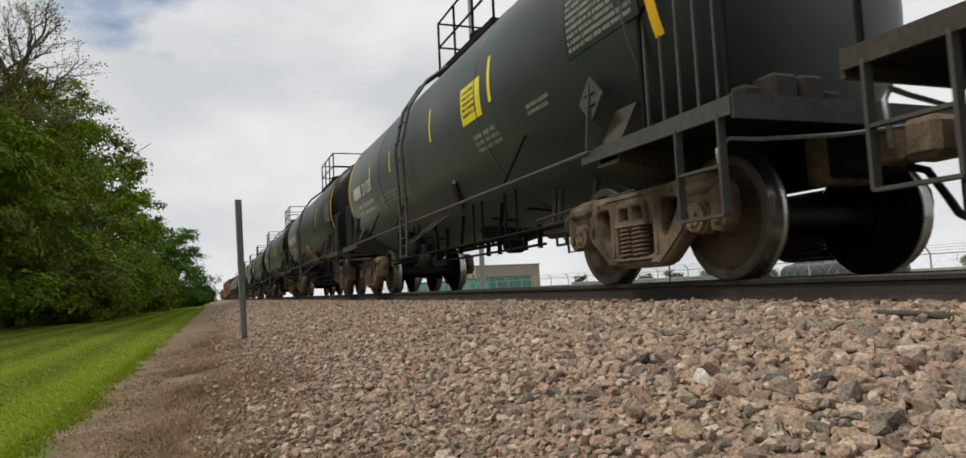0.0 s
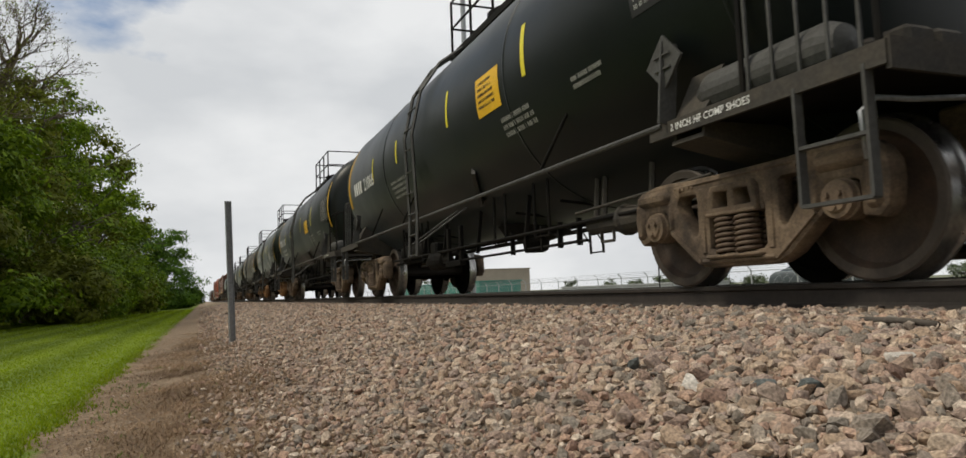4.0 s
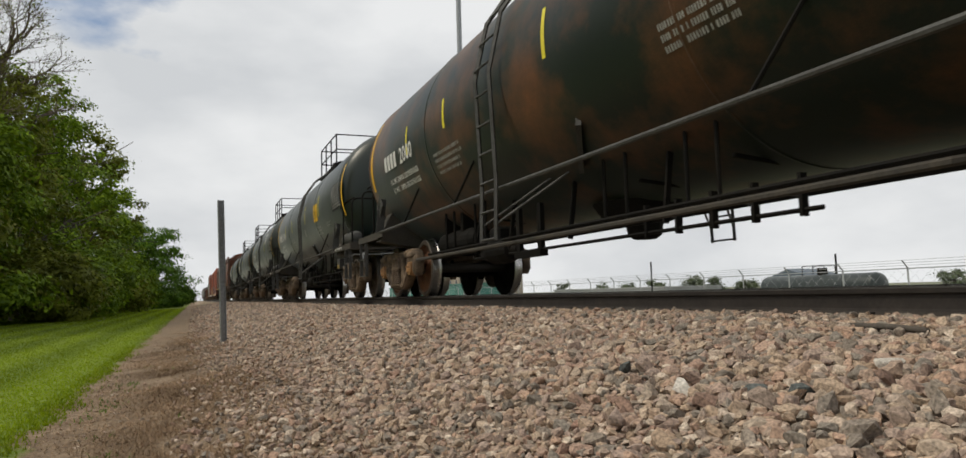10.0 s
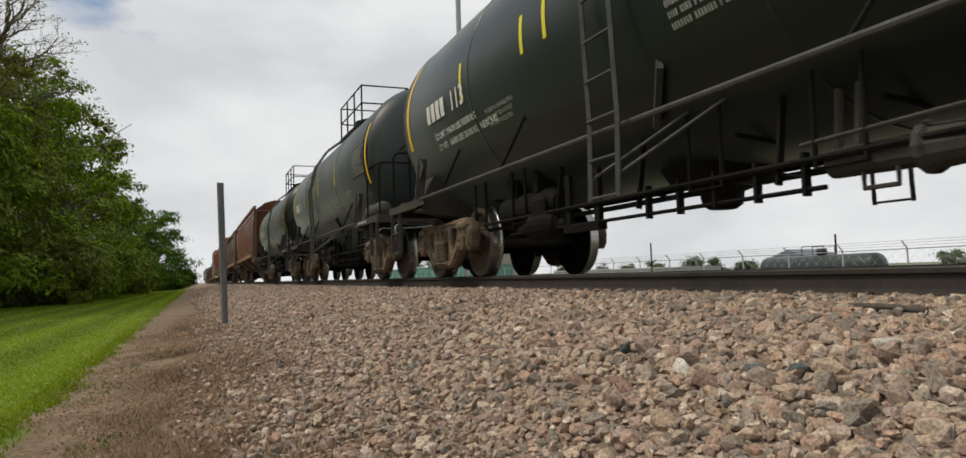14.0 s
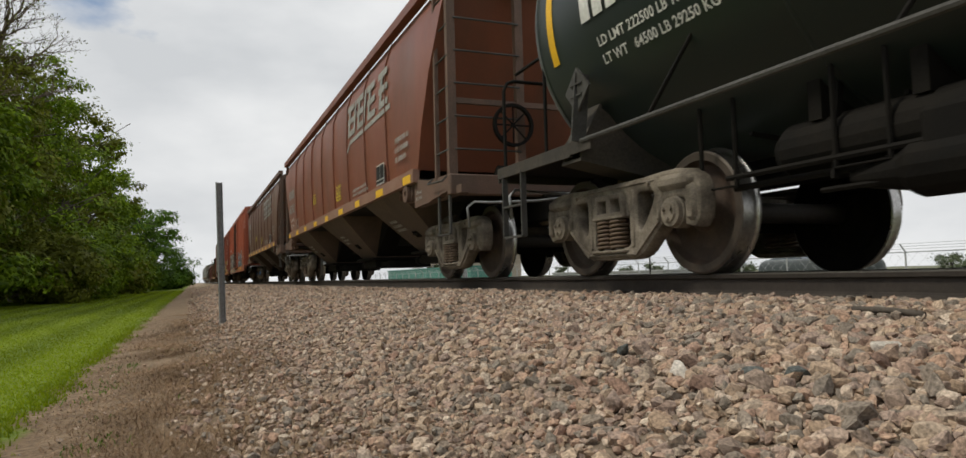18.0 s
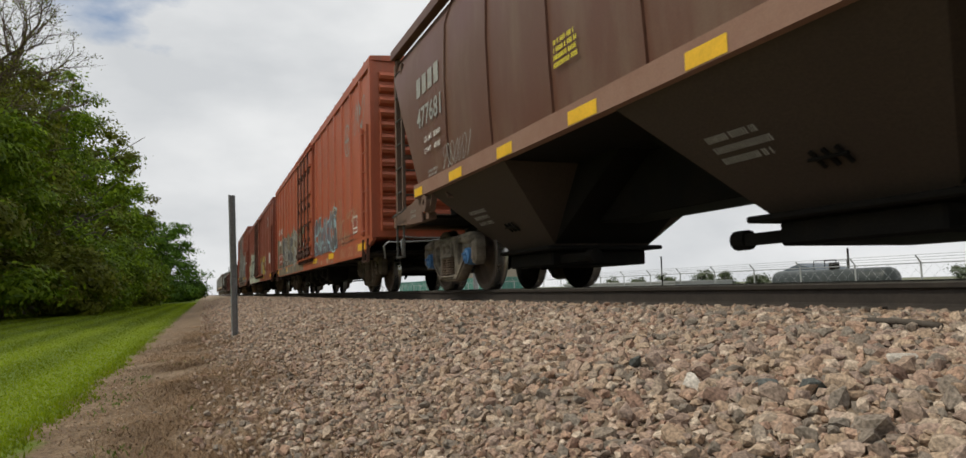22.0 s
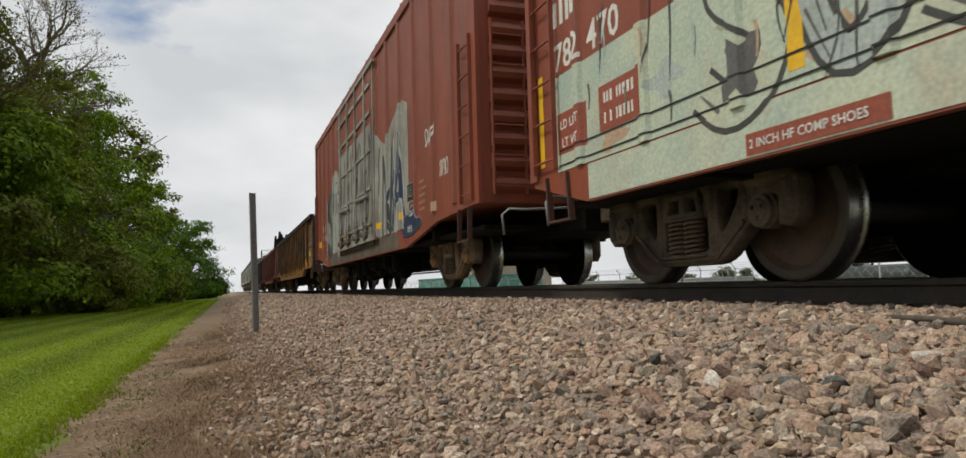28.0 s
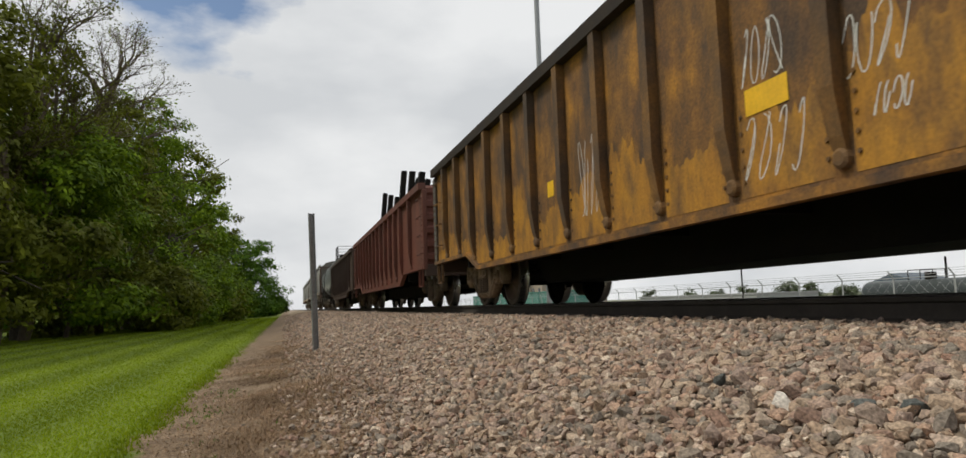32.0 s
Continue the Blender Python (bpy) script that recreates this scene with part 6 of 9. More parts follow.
        for y in (yk - 0.9, yk - 0.1, yk + 0.05):
            bar(bm, (-0.80, y, 0.70), (-0.74, y, 1.36), 0.03, 6)
        pipe(bm, [(-0.9, yk - 0.42, 0.56), (-0.9, yk - 0.42, 0.46), (-0.9, yk - 0.20, 0.46), (-0.9, yk - 0.20, 0.56)], 0.016, 6)
        part("brake_pipe", bm, M["deck_dust"], car)
    if mat == "tank_rust":
        pipe_run = pipe(bmesh.new(), [(-0.7, -(tc - 1.0), 0.66), (-1.18, -(tc - 1.3), 0.59), (-1.20, -1.2, 0.58), (-1.20, 1.2, 0.58), (-1.18, tc - 1.5, 0.59), (-1.0, tc - 1.2, 0.62)], 0.026, 7)
        part("train_line", pipe_run, M["deck_dust"], car)
    # placard holders at both ends
    for s in (-1, 1):
        y = s * (hl - 2.15)
        bm = bmesh.new()
        beam(bm, (-1.46, y, 1.15), (-1.40, y, 1.75), 0.02, 0.14)
        a = 0.20
        v = [bm.verts.new((-1.46, y + dy, 1.60 + dz)) for dy, dz in ((0, -a), (a, 0), (0, a), (-a, 0))]
        w = [bm.verts.new((-1.44, y + dy, 1.60 + dz)) for dy, dz in ((0, -a), (a, 0), (0, a), (-a, 0))]
        for k in range(4):
            bm.faces.new((v[k], v[(k + 1) % 4], w[(k + 1) % 4], w[k]))
        bm.faces.new(v)
        bm.faces.new(w[::-1])
        for k in (-1, 1):
            beam(bm, (-1.47, y - 0.09, 1.60 + k * 0.05), (-1.47, y + 0.09, 1.60 + k * 0.05), 0.012, 0.015)
        part("placard_holder", bm, M["frame_grey"], car)
    # lettering
    for a, b, w, ang0, ang1, m in stripes:
        decal("reflective_stripe", arc_strip(R, w, radians(ang0), radians(ang1)), tank_wrap(R, zc, a, radians(ang0), b), M[m], shell)
    ymark = hl - mark_in
    if number:
        sh = joined(*[shifted(rect_shape(0.14, 0.245, 1, 4), 0.19 * q, 0) for q in range(4)], shifted(text_shape(number, 0.345), 0.92, 0))
        if number == "200041":
            sh = [(1.28 * a, 1.1 * b) for a, b in sh[0]], sh[1]
        decal("car_number", sh, tank_wrap(R, zc, ymark, radians(-10.2), 0.011), M["white"], shell, "white stencilled car number")
    for i, words in enumerate(under_lines):
        decal("stencil_line", text_shape(words, 0.115), tank_wrap(R, zc, ymark - 0.15, radians(-19.6 - 5.8 * i)), M["white"], shell)
    if notice:
        for i, words in enumerate(notice):
            decal("notice_line", text_shape(words, 0.068), tank_wrap(R, zc, hl - 4.6, radians(-20.5 - 3.0 * i)), M["dim_white"], shell)
    else:
        decal("small_print", text_lines(1.1, 0.045, 4, 0.085, 5), tank_wrap(R, zc, tt - 3.6, radians(-18)), M["dim_white"], shell)
    decal("small_print", text_lines(0.9, 0.05, 3, 0.085, 8), tank_wrap(R, zc, -tt + 3.6, radians(-20)), M["dim_white"], shell)
    decal("data_panel", rect_shape(1.15, 0.62, 1, 6), tank_wrap(R, zc, -hl + 2.5, radians(-13), 0.003), M["black"], shell)
    decal("data_panel_print", text_lines(1.04, 0.036, 9, 0.062, 15), tank_wrap(R, zc, -hl + 2.45, radians(8)), M["dim_white"], shell)
    decal("small_print", text_lines(0.6, 0.04, 2, 0.07, 17), tank_wrap(R, zc, -tt + 2.0, radians(-20)), M["dim_white"], shell)
    for y, deg, w, h, m in placards:
        decal("placard", rect_shape(w, h, 1, 6), tank_wrap(R, zc, y, radians(deg)), M[m], shell)
        decal("placard_print", text_lines(w * 0.8, h * 0.07, 5, h * 0.15, 31), tank_wrap(R, zc, y - w * 0.1, radians(deg) + h * 0.8 / R, 0.008), M["black"] if m != "tank_black" else M["dim_white"], shell)
    # head words on the leading head are seen from the front
    for i, words in enumerate(head_words):
        sh = text_shape(words, 0.24 if i == 0 else 0.14)
        yb = -te + 0.06
        decal("head_lettering", sh, (lambda z: (lambda a, b: (-1.05 + a, -te - 0.012 + (0.52 * (1 - math.sqrt(max(0.02, 1 - ((-1.05 + a) ** 2 + (z + b - zc) ** 2) / R ** 2)))) , z + b)))(zc + 0.62 - 0.2 * i), M["white"], shell)
    if side_words:
        decal("shoe_stencil", text_shape(side_words, 0.070), flat_wrap(-1.465, -(hl - 2.1), 1.09), M["white"], car, "white stencil on the deck edge")
    if mat == "tank_rust":
        # a white notice with a blacked-out field and a framed stencil lower down
        decal("notice_bar", rect_shape(0.60, 0.17, 1, 4), tank_wrap(R, zc, -5.42, radians(-10.5), 0.010), M["black"], shell)
        decal("notice_print", text_lines(1.10, 0.040, 2, 0.075, 41), tank_wrap(R, zc, -4.92, radians(-16), 0.010), M["spray_grey"], shell)
        decal("notice_print", text_lines(0.50, 0.040, 4, 0.080, 42), tank_wrap(R, zc, -4.92, radians(-3), 0.010), M["spray_grey"], shell)
        decal("notice_rule", joined(rect_shape(1.2, 0.012), shifted(rect_shape(1.2, 0.012), 0, 0.10)), tank_wrap(R, zc, -4.87, radians(-19.5), 0.010), M["black"], shell)
        decal("reflective_stripe", arc_strip(R, 0.15, radians(-19), radians(12)), tank_wrap(R, zc, -6.10, radians(-19), 0.012), M["orange"], shell)
        lines = [rect_shape(0.44, 0.022), shifted(rect_shape(0.44, 0.022), 0, 0.10), shifted(rect_shape(0.44, 0.022), 0, 0.42), rect_shape(0.022, 0.44, 1, 3), shifted(rect_shape(0.022, 0.44, 1, 3), 0.42, 0), shifted(rect_shape(0.018, 0.32, 1, 3), 0.24, 0.11)]
        lines += [shifted(rect_shape(0.12, 0.03), dx, dz) for dx, dz in ((0.06, 0.34), (0.06, 0.27), (0.28, 0.34), (0.28, 0.28), (0.08, 0.04), (0.22, 0.04))]
        decal("framed_stencil", joined(*lines), tank_wrap(R, zc, -3.72, radians(-24)), M["white"], shell)
    if marks:
        for i in range(5):
            decal("worn_sticker_print", rect_shape(0.26 + 0.06 * (i % 3), 0.035, 1, 2), tank_wrap(R, zc, -2.76 - 0.06 * (i % 2), radians(-15.2 + 2.3 * i), 0.008), M["spray_grey"], shell)
        decal("scraped_line", stroke_shape([(0, -0.10), (0.4, -0.05), (1.0, 0.0)], 0.045), tank_wrap(R, zc, -1.05, radians(-19.5), 0.006), M["dim_white"], shell)
        decal("chalk_mark", stroke_shape([(0, -0.18), (0.03, 0.10), (0.10, 0.16), (0.17, 0.06), (0.23, 0.17), (0.32, 0.12), (0.38, -0.10)], 0.022), tank_wrap(R, zc, -2.6, radians(-29), 0.006), M["dim_white"], shell)
    for y, deg, w, h, m in patches:
        decal("paint_patch", rect_shape(w, h, 1, 6), tank_wrap(R, zc, y, radians(deg), 0.003), M[m], shell)
    add_truck(car, -hl + seats[0], truck, cap, plates[0])
    add_truck(car, hl - seats[1], truck, cap, plates[1])
    add_coupling(car, L)
    return car


def std_stripes(hl, m0="yellow", m1="lemon"):
    e = hl - 1.15
    return ((e - 0.55, 0.004, 0.11, -18, 34, m0), (-e + 0.10, 0.004, 0.11, -22, 24, m0), (e - 2.85, 0.004, 0.07, -9, 9, m1), (-e + 3.3, 0.004, 0.09, -8, 13, m1), (e - 4.6, 0.004, 0.07, -7, 8, m1), (-e + 5.7, 0.004, 0.07, -7, 12, m1))


def hopper_car(u0, u1, label, mat, bay="hopper_dust", truck="truck_grey", number="", detail=True, top=4.0, caps="", seats=(2.22, 1.99)):
    car, L = new_car("covered_hopper", u0, u1, label, "hopper car")
    hl = L / 2
    W = 1.58
    b0 = hl - 2.2                        # body ends at the sill
    zs, zt = 1.55, top
    # side sheets: slightly bowed, ends raked
    bm = bmesh.new()
    prof = [(W - 0.03, zs), (W, zs + 0.5), (W + 0.02, (zs + zt) / 2), (W, zt - 0.5), (W - 0.12, zt - 0.12), (W - 0.30, zt), (1.0, zt + 0.22), (0.5, zt + 0.36)]
    prof = [(-x, z) for x, z in prof] + [(x, z) for x, z in reversed(prof)]
    ny = 16
    rings = []
    for j in range(ny + 1):
        y = -b0 + 2 * b0 * j / ny
        sgn = -1 if j == 0 else (1 if j == ny else 0)
        # the ends of the side sheets rake back towards the sill
        rings.append([bm.verts.new((x, y + sgn * min(1.35, 1.6 * max(0, (min(z, zt) - zs) / (zt - zs)) ** 1.15), z)) for x, z in prof])
    for a, b in zip(rings, rings[1:]):
        for k in range(len(prof) - 1):
            bm.faces.new((a[k], a[k + 1], b[k + 1], b[k]))
    for ring in (rings[0], rings[-1]):
        bm.faces.new(ring)
    body = part("body_side", bm, M[mat], car, smooth=False)
    smooth_by_angle(body.data, 30)
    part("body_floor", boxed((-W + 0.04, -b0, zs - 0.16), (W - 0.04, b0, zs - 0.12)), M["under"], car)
    # vertical sheet seams
    for j in range(1, 9):
        y = -b0 + 2 * b0 * j / 9
        bm = bmesh.new()
        for (xa, za), (xb, zb) in zip(prof[:4], prof[1:5]):
            beam(bm, (xa, y, za), (xb, y, zb), 0.008, 0.05)
        part("seam", bm, M[mat], body)
    # top chord and roof hatches
    bm = bmesh.new()
    for x in (-1, 1):
        beam(bm, (x * (W - 0.05), -b0 - 1.4, zt - 0.02), (x * (W - 0.05), b0 + 1.4, zt - 0.02), 0.14, 0.14)
    part("top_chord", bm, M[mat], car)
    bm = boxed((-0.45, -b0 + 0.6, zt + 0.34), (0.45, b0 - 0.6, zt + 0.50), 0.04)
    part("roof_hatch", bm, M[mat], car)
    # side sill with marker strips
    for x in (-1, 1):
        bm = bmesh.new()
        beam(bm, (x * (W + 0.0), -b0, zs - 0.08), (x * (W + 0.0), b0, zs - 0.08), 0.10, 0.19)
        part("side_sill", bm, M["hopper_sill"] if detail else M[mat], car)
    for k in range(9):
        y = hl - 2.24 - k * (L - 4.95) / 8
        decal("reflective_strip", rect_shape(0.48 if k % 2 else 0.40, 0.12), flat_wrap(-W - 0.05, y, zs - 0.165), M["yellow"], car)
    # end slope sheets, end posts, end decks
    for s in (-1, 1):
        bm = bmesh.new()
        ya, yb = s * (hl - 1.15), s * (hl - 3.9)
        beam(bm, (0, ya, 3.5), (0, yb + s * 0.5, 1.25), 2 * W - 0.14, 0.03)
        part("slope_sheet", bm, M["hopper_end"], car)
        part("end_deck", boxed((-W + 0.1, min(s * (hl - 0.85), s * (hl - 2.2)), 1.10), (W - 0.1, max(s * (hl - 0.85), s * (hl - 2.2)), 1.14), 0.01), M["under"], car)
        part("end_sill", boxed((-W, min(s * (hl - 0.78), s * (hl - 0.90)), 1.04), (W, max(s * (hl - 0.78), s * (hl - 0.90)), 1.30), 0.015), M["hopper_end"], car)
        for x in (-1, 1):
            # lower side sill, deeper towards the bolster
            bm = bmesh.new()
            prism(bm, [(s * (hl - 0.82), 1.10), (s * (hl - 0.82), 1.30), (s * (hl - 1.75), 1.34), (s * (hl - 2.35), 1.44), (s * (hl - 2.35), 1.02), (s * (hl - 1.55), 1.04)], x * (W - 0.045), x * (W - 0.02))
            beam(bm, (x * (W - 0.05), s * (hl - 0.82), 1.11), (x * (W - 0.05), s * (hl - 1.6), 1.05), 0.10, 0.02)
            part("lower_sill", bm, M["hopper_end"], car)
            part("grab_bar", pipe(bmesh.new(), [(x * (W - 0.02), s * (hl - 0.90), 1.30), (x * (W + 0.06), s * (hl - 0.90), 1.22), (x * (W + 0.06), s * (hl - 1.5), 1.25), (x * (W - 0.02), s * (hl - 1.5), 1.33)], 0.012, 6), M["frame_grey"], car)
            # stirrup step
            bm = bmesh.new()
            for yy in (0.88, 1.29):
                beam(bm, (x * (W - 0.03), s * (hl - yy), 1.12), (x * (W - 0.03), s * (hl - yy), 0.56), 0.05, 0.025)
            beam(bm, (x * (W - 0.03), s * (hl - 0.87), 0.56), (x * (W - 0.03), s * (hl - 1.30), 0.56), 0.05, 0.02)
            part("sill_step", bm, M["frame_grey"], car)
        for x in (-1.5, -0.55, 0.55, 1.5):
            part("end_post", beam(bmesh.new(), (x, s * (hl - 0.90), 1.14), (x, s * (hl - 0.90), zt - 0.2), 0.09, 0.11), M["hopper_end"], car)
        bm = bmesh.new()
        beam(bm, (-1.5, s * (hl - 0.90), 2.25), (1.5, s * (hl - 0.90), 2.25), 0.05, 0.07)
        beam(bm, (-1.5, s * (hl - 0.90), zt - 0.2), (1.5, s * (hl - 0.90), zt - 0.2), 0.06, 0.08)
        for x in (-1.5, 1.5):
            beam(bm, (x, s * (hl - 0.90), zt - 0.2), (x, s * (b0 + 1.3), zt - 0.1), 0.06, 0.08)
        part("end_brace", bm, M["hopper_end"], car)
        for x in (-1, 1):
            bm = bmesh.new()
            beam(bm, (x * 1.55, s * (hl - 1.34), 1.30), (x * 1.55, s * (hl - 1.34), zt - 0.3), 0.06, 0.05)
            lad = part("ladder", bm, M["hopper_end"], car)
            rung = to_mesh(bar(bmesh.new(), (0, -0.26, 0), (0, 0.26, 0), 0.013, 6), name="rung")
            for k in range(6):
                link_mesh("rung", rung, M["frame_grey"], lad).location = (x * 1.55, s * (hl - 1.12), 1.62 + k * 0.40)
            for k in range(5):
                part("grab_iron", bar(bmesh.new(), (x * 1.48, s * (hl - 0.83), 1.62 + k * 0.42), (x * 0.57, s * (hl - 0.83), 1.62 + k * 0.42), 0.013, 6), M["frame_grey"], car)
        # bolster side casting with a lifting eye
        for x in (-1, 1):
            bm = bmesh.new()
            prism(bm, [(s * (hl - 2.40), zs - 0.1), (s * (hl - 2.46), 1.24), (s * (hl - 2.54), 1.13), (s * (hl - 2.74), 1.13), (s * (hl - 2.82), 1.24), (s * (hl - 2.90), zs - 0.1)], x * 1.48, x * 1.56)
            beam(bm, (x * 1.44, s * (hl - 0.6), 1.10), (x * 1.44, s * (hl - 2.5), 1.10), 0.12, 0.10)
            lathe(bm, [(x * 1.56, 0.05), (x * 1.56, 0.13), (x * 1.62, 0.13), (x * 1.62, 0.05), (x * 1.56, 0.05)], "x", (0, s * (hl - 2.64), 1.26), 16, False)
            part("bolster_end", bm, M["hopper_end"], car)
        bm = bmesh.new()
        box(bm, (-0.3, min(s * (hl - 0.7), s * (hl - 3.2)), 0.72), (0.3, max(s * (hl - 0.7), s * (hl - 3.2)), 1.1), 0.02)
        part("stub_sill", bm, M["under"], car)
        bm = lathe(bmesh.new(), [(-0.03, 0.24), (-0.03, 0.28), (0.03, 0.28), (0.03, 0.24), (-0.03, 0.24)], "y", (-0.7, s * (hl - 0.78), 1.95), 24, False)
        for k in range(4):
            a = math.pi * k / 4
            bar(bm, (-0.7 - 0.25 * math.cos(a), s * (hl - 0.78), 1.95 - 0.25 * math.sin(a)), (-0.7 + 0.25 * math.cos(a), s * (hl - 0.78), 1.95 + 0.25 * math.sin(a)), 0.012, 5)
        part("brake_wheel", bm, M["under"], car)
        bm = bmesh.new()
        lathe(bm, [(-0.55, 0), (-0.5, 0.16), (0.5, 0.16), (0.55, 0)], "x", (-0.2, s * (hl - 1.3), 1.35), 16)
        box(bm, (0.4, s * (hl - 1.3) - 0.2, 1.12), (0.8, s * (hl - 1.3) + 0.2, 1.5), 0.03)
        part("brake_cylinder", bm, M["under"], car)
    # three hopper bays with trapezoid side plates, and the slope sheets between them, near black with the shade put
    # into the colour
    zb = zs - 0.17
    lean = (W - 0.66) / (zb - 0.50)
    marks = (-4.76, -0.1, 4.75)
    for k, yc in enumerate(marks):
        bm = bmesh.new()
        e0 = 1.34 if k else 1.20
        a = [bm.verts.new((x, y, zb)) for x, y in ((-W + 0.02, yc - e0), (W - 0.02, yc - e0), (W - 0.02, yc + e0 - 0.04), (-W + 0.02, yc + e0 - 0.04))]
        b = [bm.verts.new((x, y, 0.50)) for x, y in ((-0.64, yc - 0.70), (0.64, yc - 0.70), (0.64, yc + 0.70), (-0.64, yc + 0.70))]
        for q in range(4):
            bm.faces.new((a[q], a[(q + 1) % 4], b[(q + 1) % 4], b[q]))
        bm.faces.new(a)
        bm.faces.new(b[::-1])
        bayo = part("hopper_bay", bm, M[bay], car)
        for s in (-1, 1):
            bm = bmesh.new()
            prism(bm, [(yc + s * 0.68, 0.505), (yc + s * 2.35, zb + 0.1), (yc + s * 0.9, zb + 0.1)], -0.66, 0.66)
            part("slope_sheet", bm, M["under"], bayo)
        bm = boxed((-0.78, yc - 0.82, 0.45), (0.78, yc + 0.82, 0.50), 0.012)
        box(bm, (-0.66, yc - 0.62, 0.27), (0.66, yc + 0.62, 0.45), 0.02)
        for ya, yb in ((yc + 0.6, yc + 1.1), (yc - 0.6, yc - 1.25)):
            beam(bm, (-0.5, ya, 0.35), (-0.5, yb, 0.35), 0.10, 0.09)
            e = 0.14 if yb > ya else -0.14
            lathe(bm, [(yb, 0.0), (yb, 0.08), (yb + e, 0.08), (yb + e, 0.0)], "y", (-0.5, 0, 0.35), 12)
        part("outlet_gate", bm, M["under"], bayo)
        decal("bay_stencil", text_lines(0.55, 0.04, 3, 0.07, 60 + k), lambda p, q, yc=yc: (-0.64 - (1.0 + q - 0.50) * lean - 0.012, yc + 0.7 - p, 1.0 + q), M["dim_white"], bayo)
        bm = bmesh.new()
        for q in range(3):
            bar(bm, (-0.64 - 0.22 * lean - 0.03, yc - 0.25 + 0.10 * q, 0.72), (-0.64 - 0.32 * lean - 0.03, yc - 0.22 + 0.10 * q, 0.82), 0.015, 6)
        bar(bm, (-0.64 - 0.27 * lean - 0.05, yc - 0.28, 0.77), (-0.64 - 0.27 * lean - 0.05, yc + 0.02, 0.77), 0.013, 6)
        part("vibrator_bracket", bm, M["under"], bayo)
    part("centre_sill", boxed((-0.28, -hl + 3.0, 0.74), (0.28, hl - 3.0, 1.38), 0.01), M["under"], car)
    # lettering
    if detail:
        sh = joined(*[shifted(rect_shape(0.14, 0.60), i * 0.85, 0, 0.35) for i in range(4)], *[shifted(rect_shape(0.58, 0.11), i * 0.85, j * 0.245, 0.35) for i in range(4) for j in range(3)],
                    *[shifted(rect_shape(0.13, 0.60), i * 0.85 + 0.5, 0, 0.35) for i in (0, 1)])
        decal("company_mark", sh, flat_wrap(-W - 0.024, -hl + 6.75, 2.86), M["dim_white"], body, "pale slanted painted company mark")
        decal("mark_underline", stroke_shape([(0, 0), (0.3, 0.16), (3.4, 0.20)], 0.08), flat_wrap(-W - 0.024, -hl + 6.85, 2.58), M["dim_white"], body)
        if number:
            yn = 7.0 if caps == "" else 6.5
            zn = 2.14 if caps == "" else 2.38
            decal("car_number", joined(*[shifted(rect_shape(0.20, 0.28), 0.28 * q, 0.46) for q in range(4)], text_shape(number, 0.40)), flat_wrap(-W - 0.022, yn, zn), M["dim_white"], body, "faded white stencilled car number")
            decal("weight_lines", joined(text_shape("LD LMT  223600", 0.105), shifted(text_shape("LT WT     62400", 0.105), 0, -0.17)), flat_wrap(-W - 0.022, yn - 0.35, zn - 0.26), M["white"], body)
            decal("small_print", text_lines(0.5, 0.035, 2, 0.06, 71), flat_wrap(-W - 0.012, yn - 0.5, 1.66), M["dim_white"], body)
            decal("chalk_tag", scribble(61, 1.05, 0.30, 7, 0.014), flat_wrap(-W - 0.022, yn - 1.2, 1.60), M["dim_white"], body)
        decal("weight_lines", text_lines(0.75, 0.08, 3, 0.15, 77), flat_wrap(-W - 0.022, -hl + 3.2, 2.10), M["dim_white"], body)
        decal("inspection_panel", rect_shape(0.54, 0.34), flat_wrap(-W - 0.016, -hl + 4.45, 1.60), M["white"], body)
        decal("inspection_panel_face", joined(*[shifted(rect_shape(0.24, 0.23), 0.02 + 0.26 * i, 0.09) for i in (0, 1)], shifted(rect_shape(0.50, 0.05), 0.02, 0.02)), flat_wrap(-W - 0.016, -hl + 4.45, 1.60, 0.010), M["black"], body)
        decal("yellow_notice", text_lines(0.62, 0.045, 5, 0.07, 88), flat_wrap(-W - 0.020, -hl + 8.1, 2.0), M["lemon"], body)
        decal("yellow_notice", text_lines(0.55, 0.045, 4, 0.07, 89), flat_wrap(-W - 0.022, 2.1, 2.18), M["lemon"], body)
        decal("sill_print", text_lines(1.6, 0.05, 2, 0.09, 91), flat_wrap(-W - 0.018, -hl + 6.4, 1.72), M["dim_white"], body)
        decal("jack_stencil", joined(shifted(text_shape("LIFT AND", 0.06), 0.03, 0.08), text_shape("JACK HERE", 0.06)), flat_wrap(-1.562, -(hl - 2.28), 1.12), M["dim_white"], car, "lift and jack stencil")
        decal("jack_stencil", joined(shifted(text_shape("LIFT AND", 0.06), 0.03, 0.08), text_shape("JACK HERE", 0.06)), flat_wrap(-1.562, hl - 1.75, 1.12), M["dim_white"], car, "lift and jack stencil")
    add_truck(car, -hl + seats[0], truck)
    add_truck(car, hl - seats[1], truck, caps)
    add_coupling(car, L)
    return car


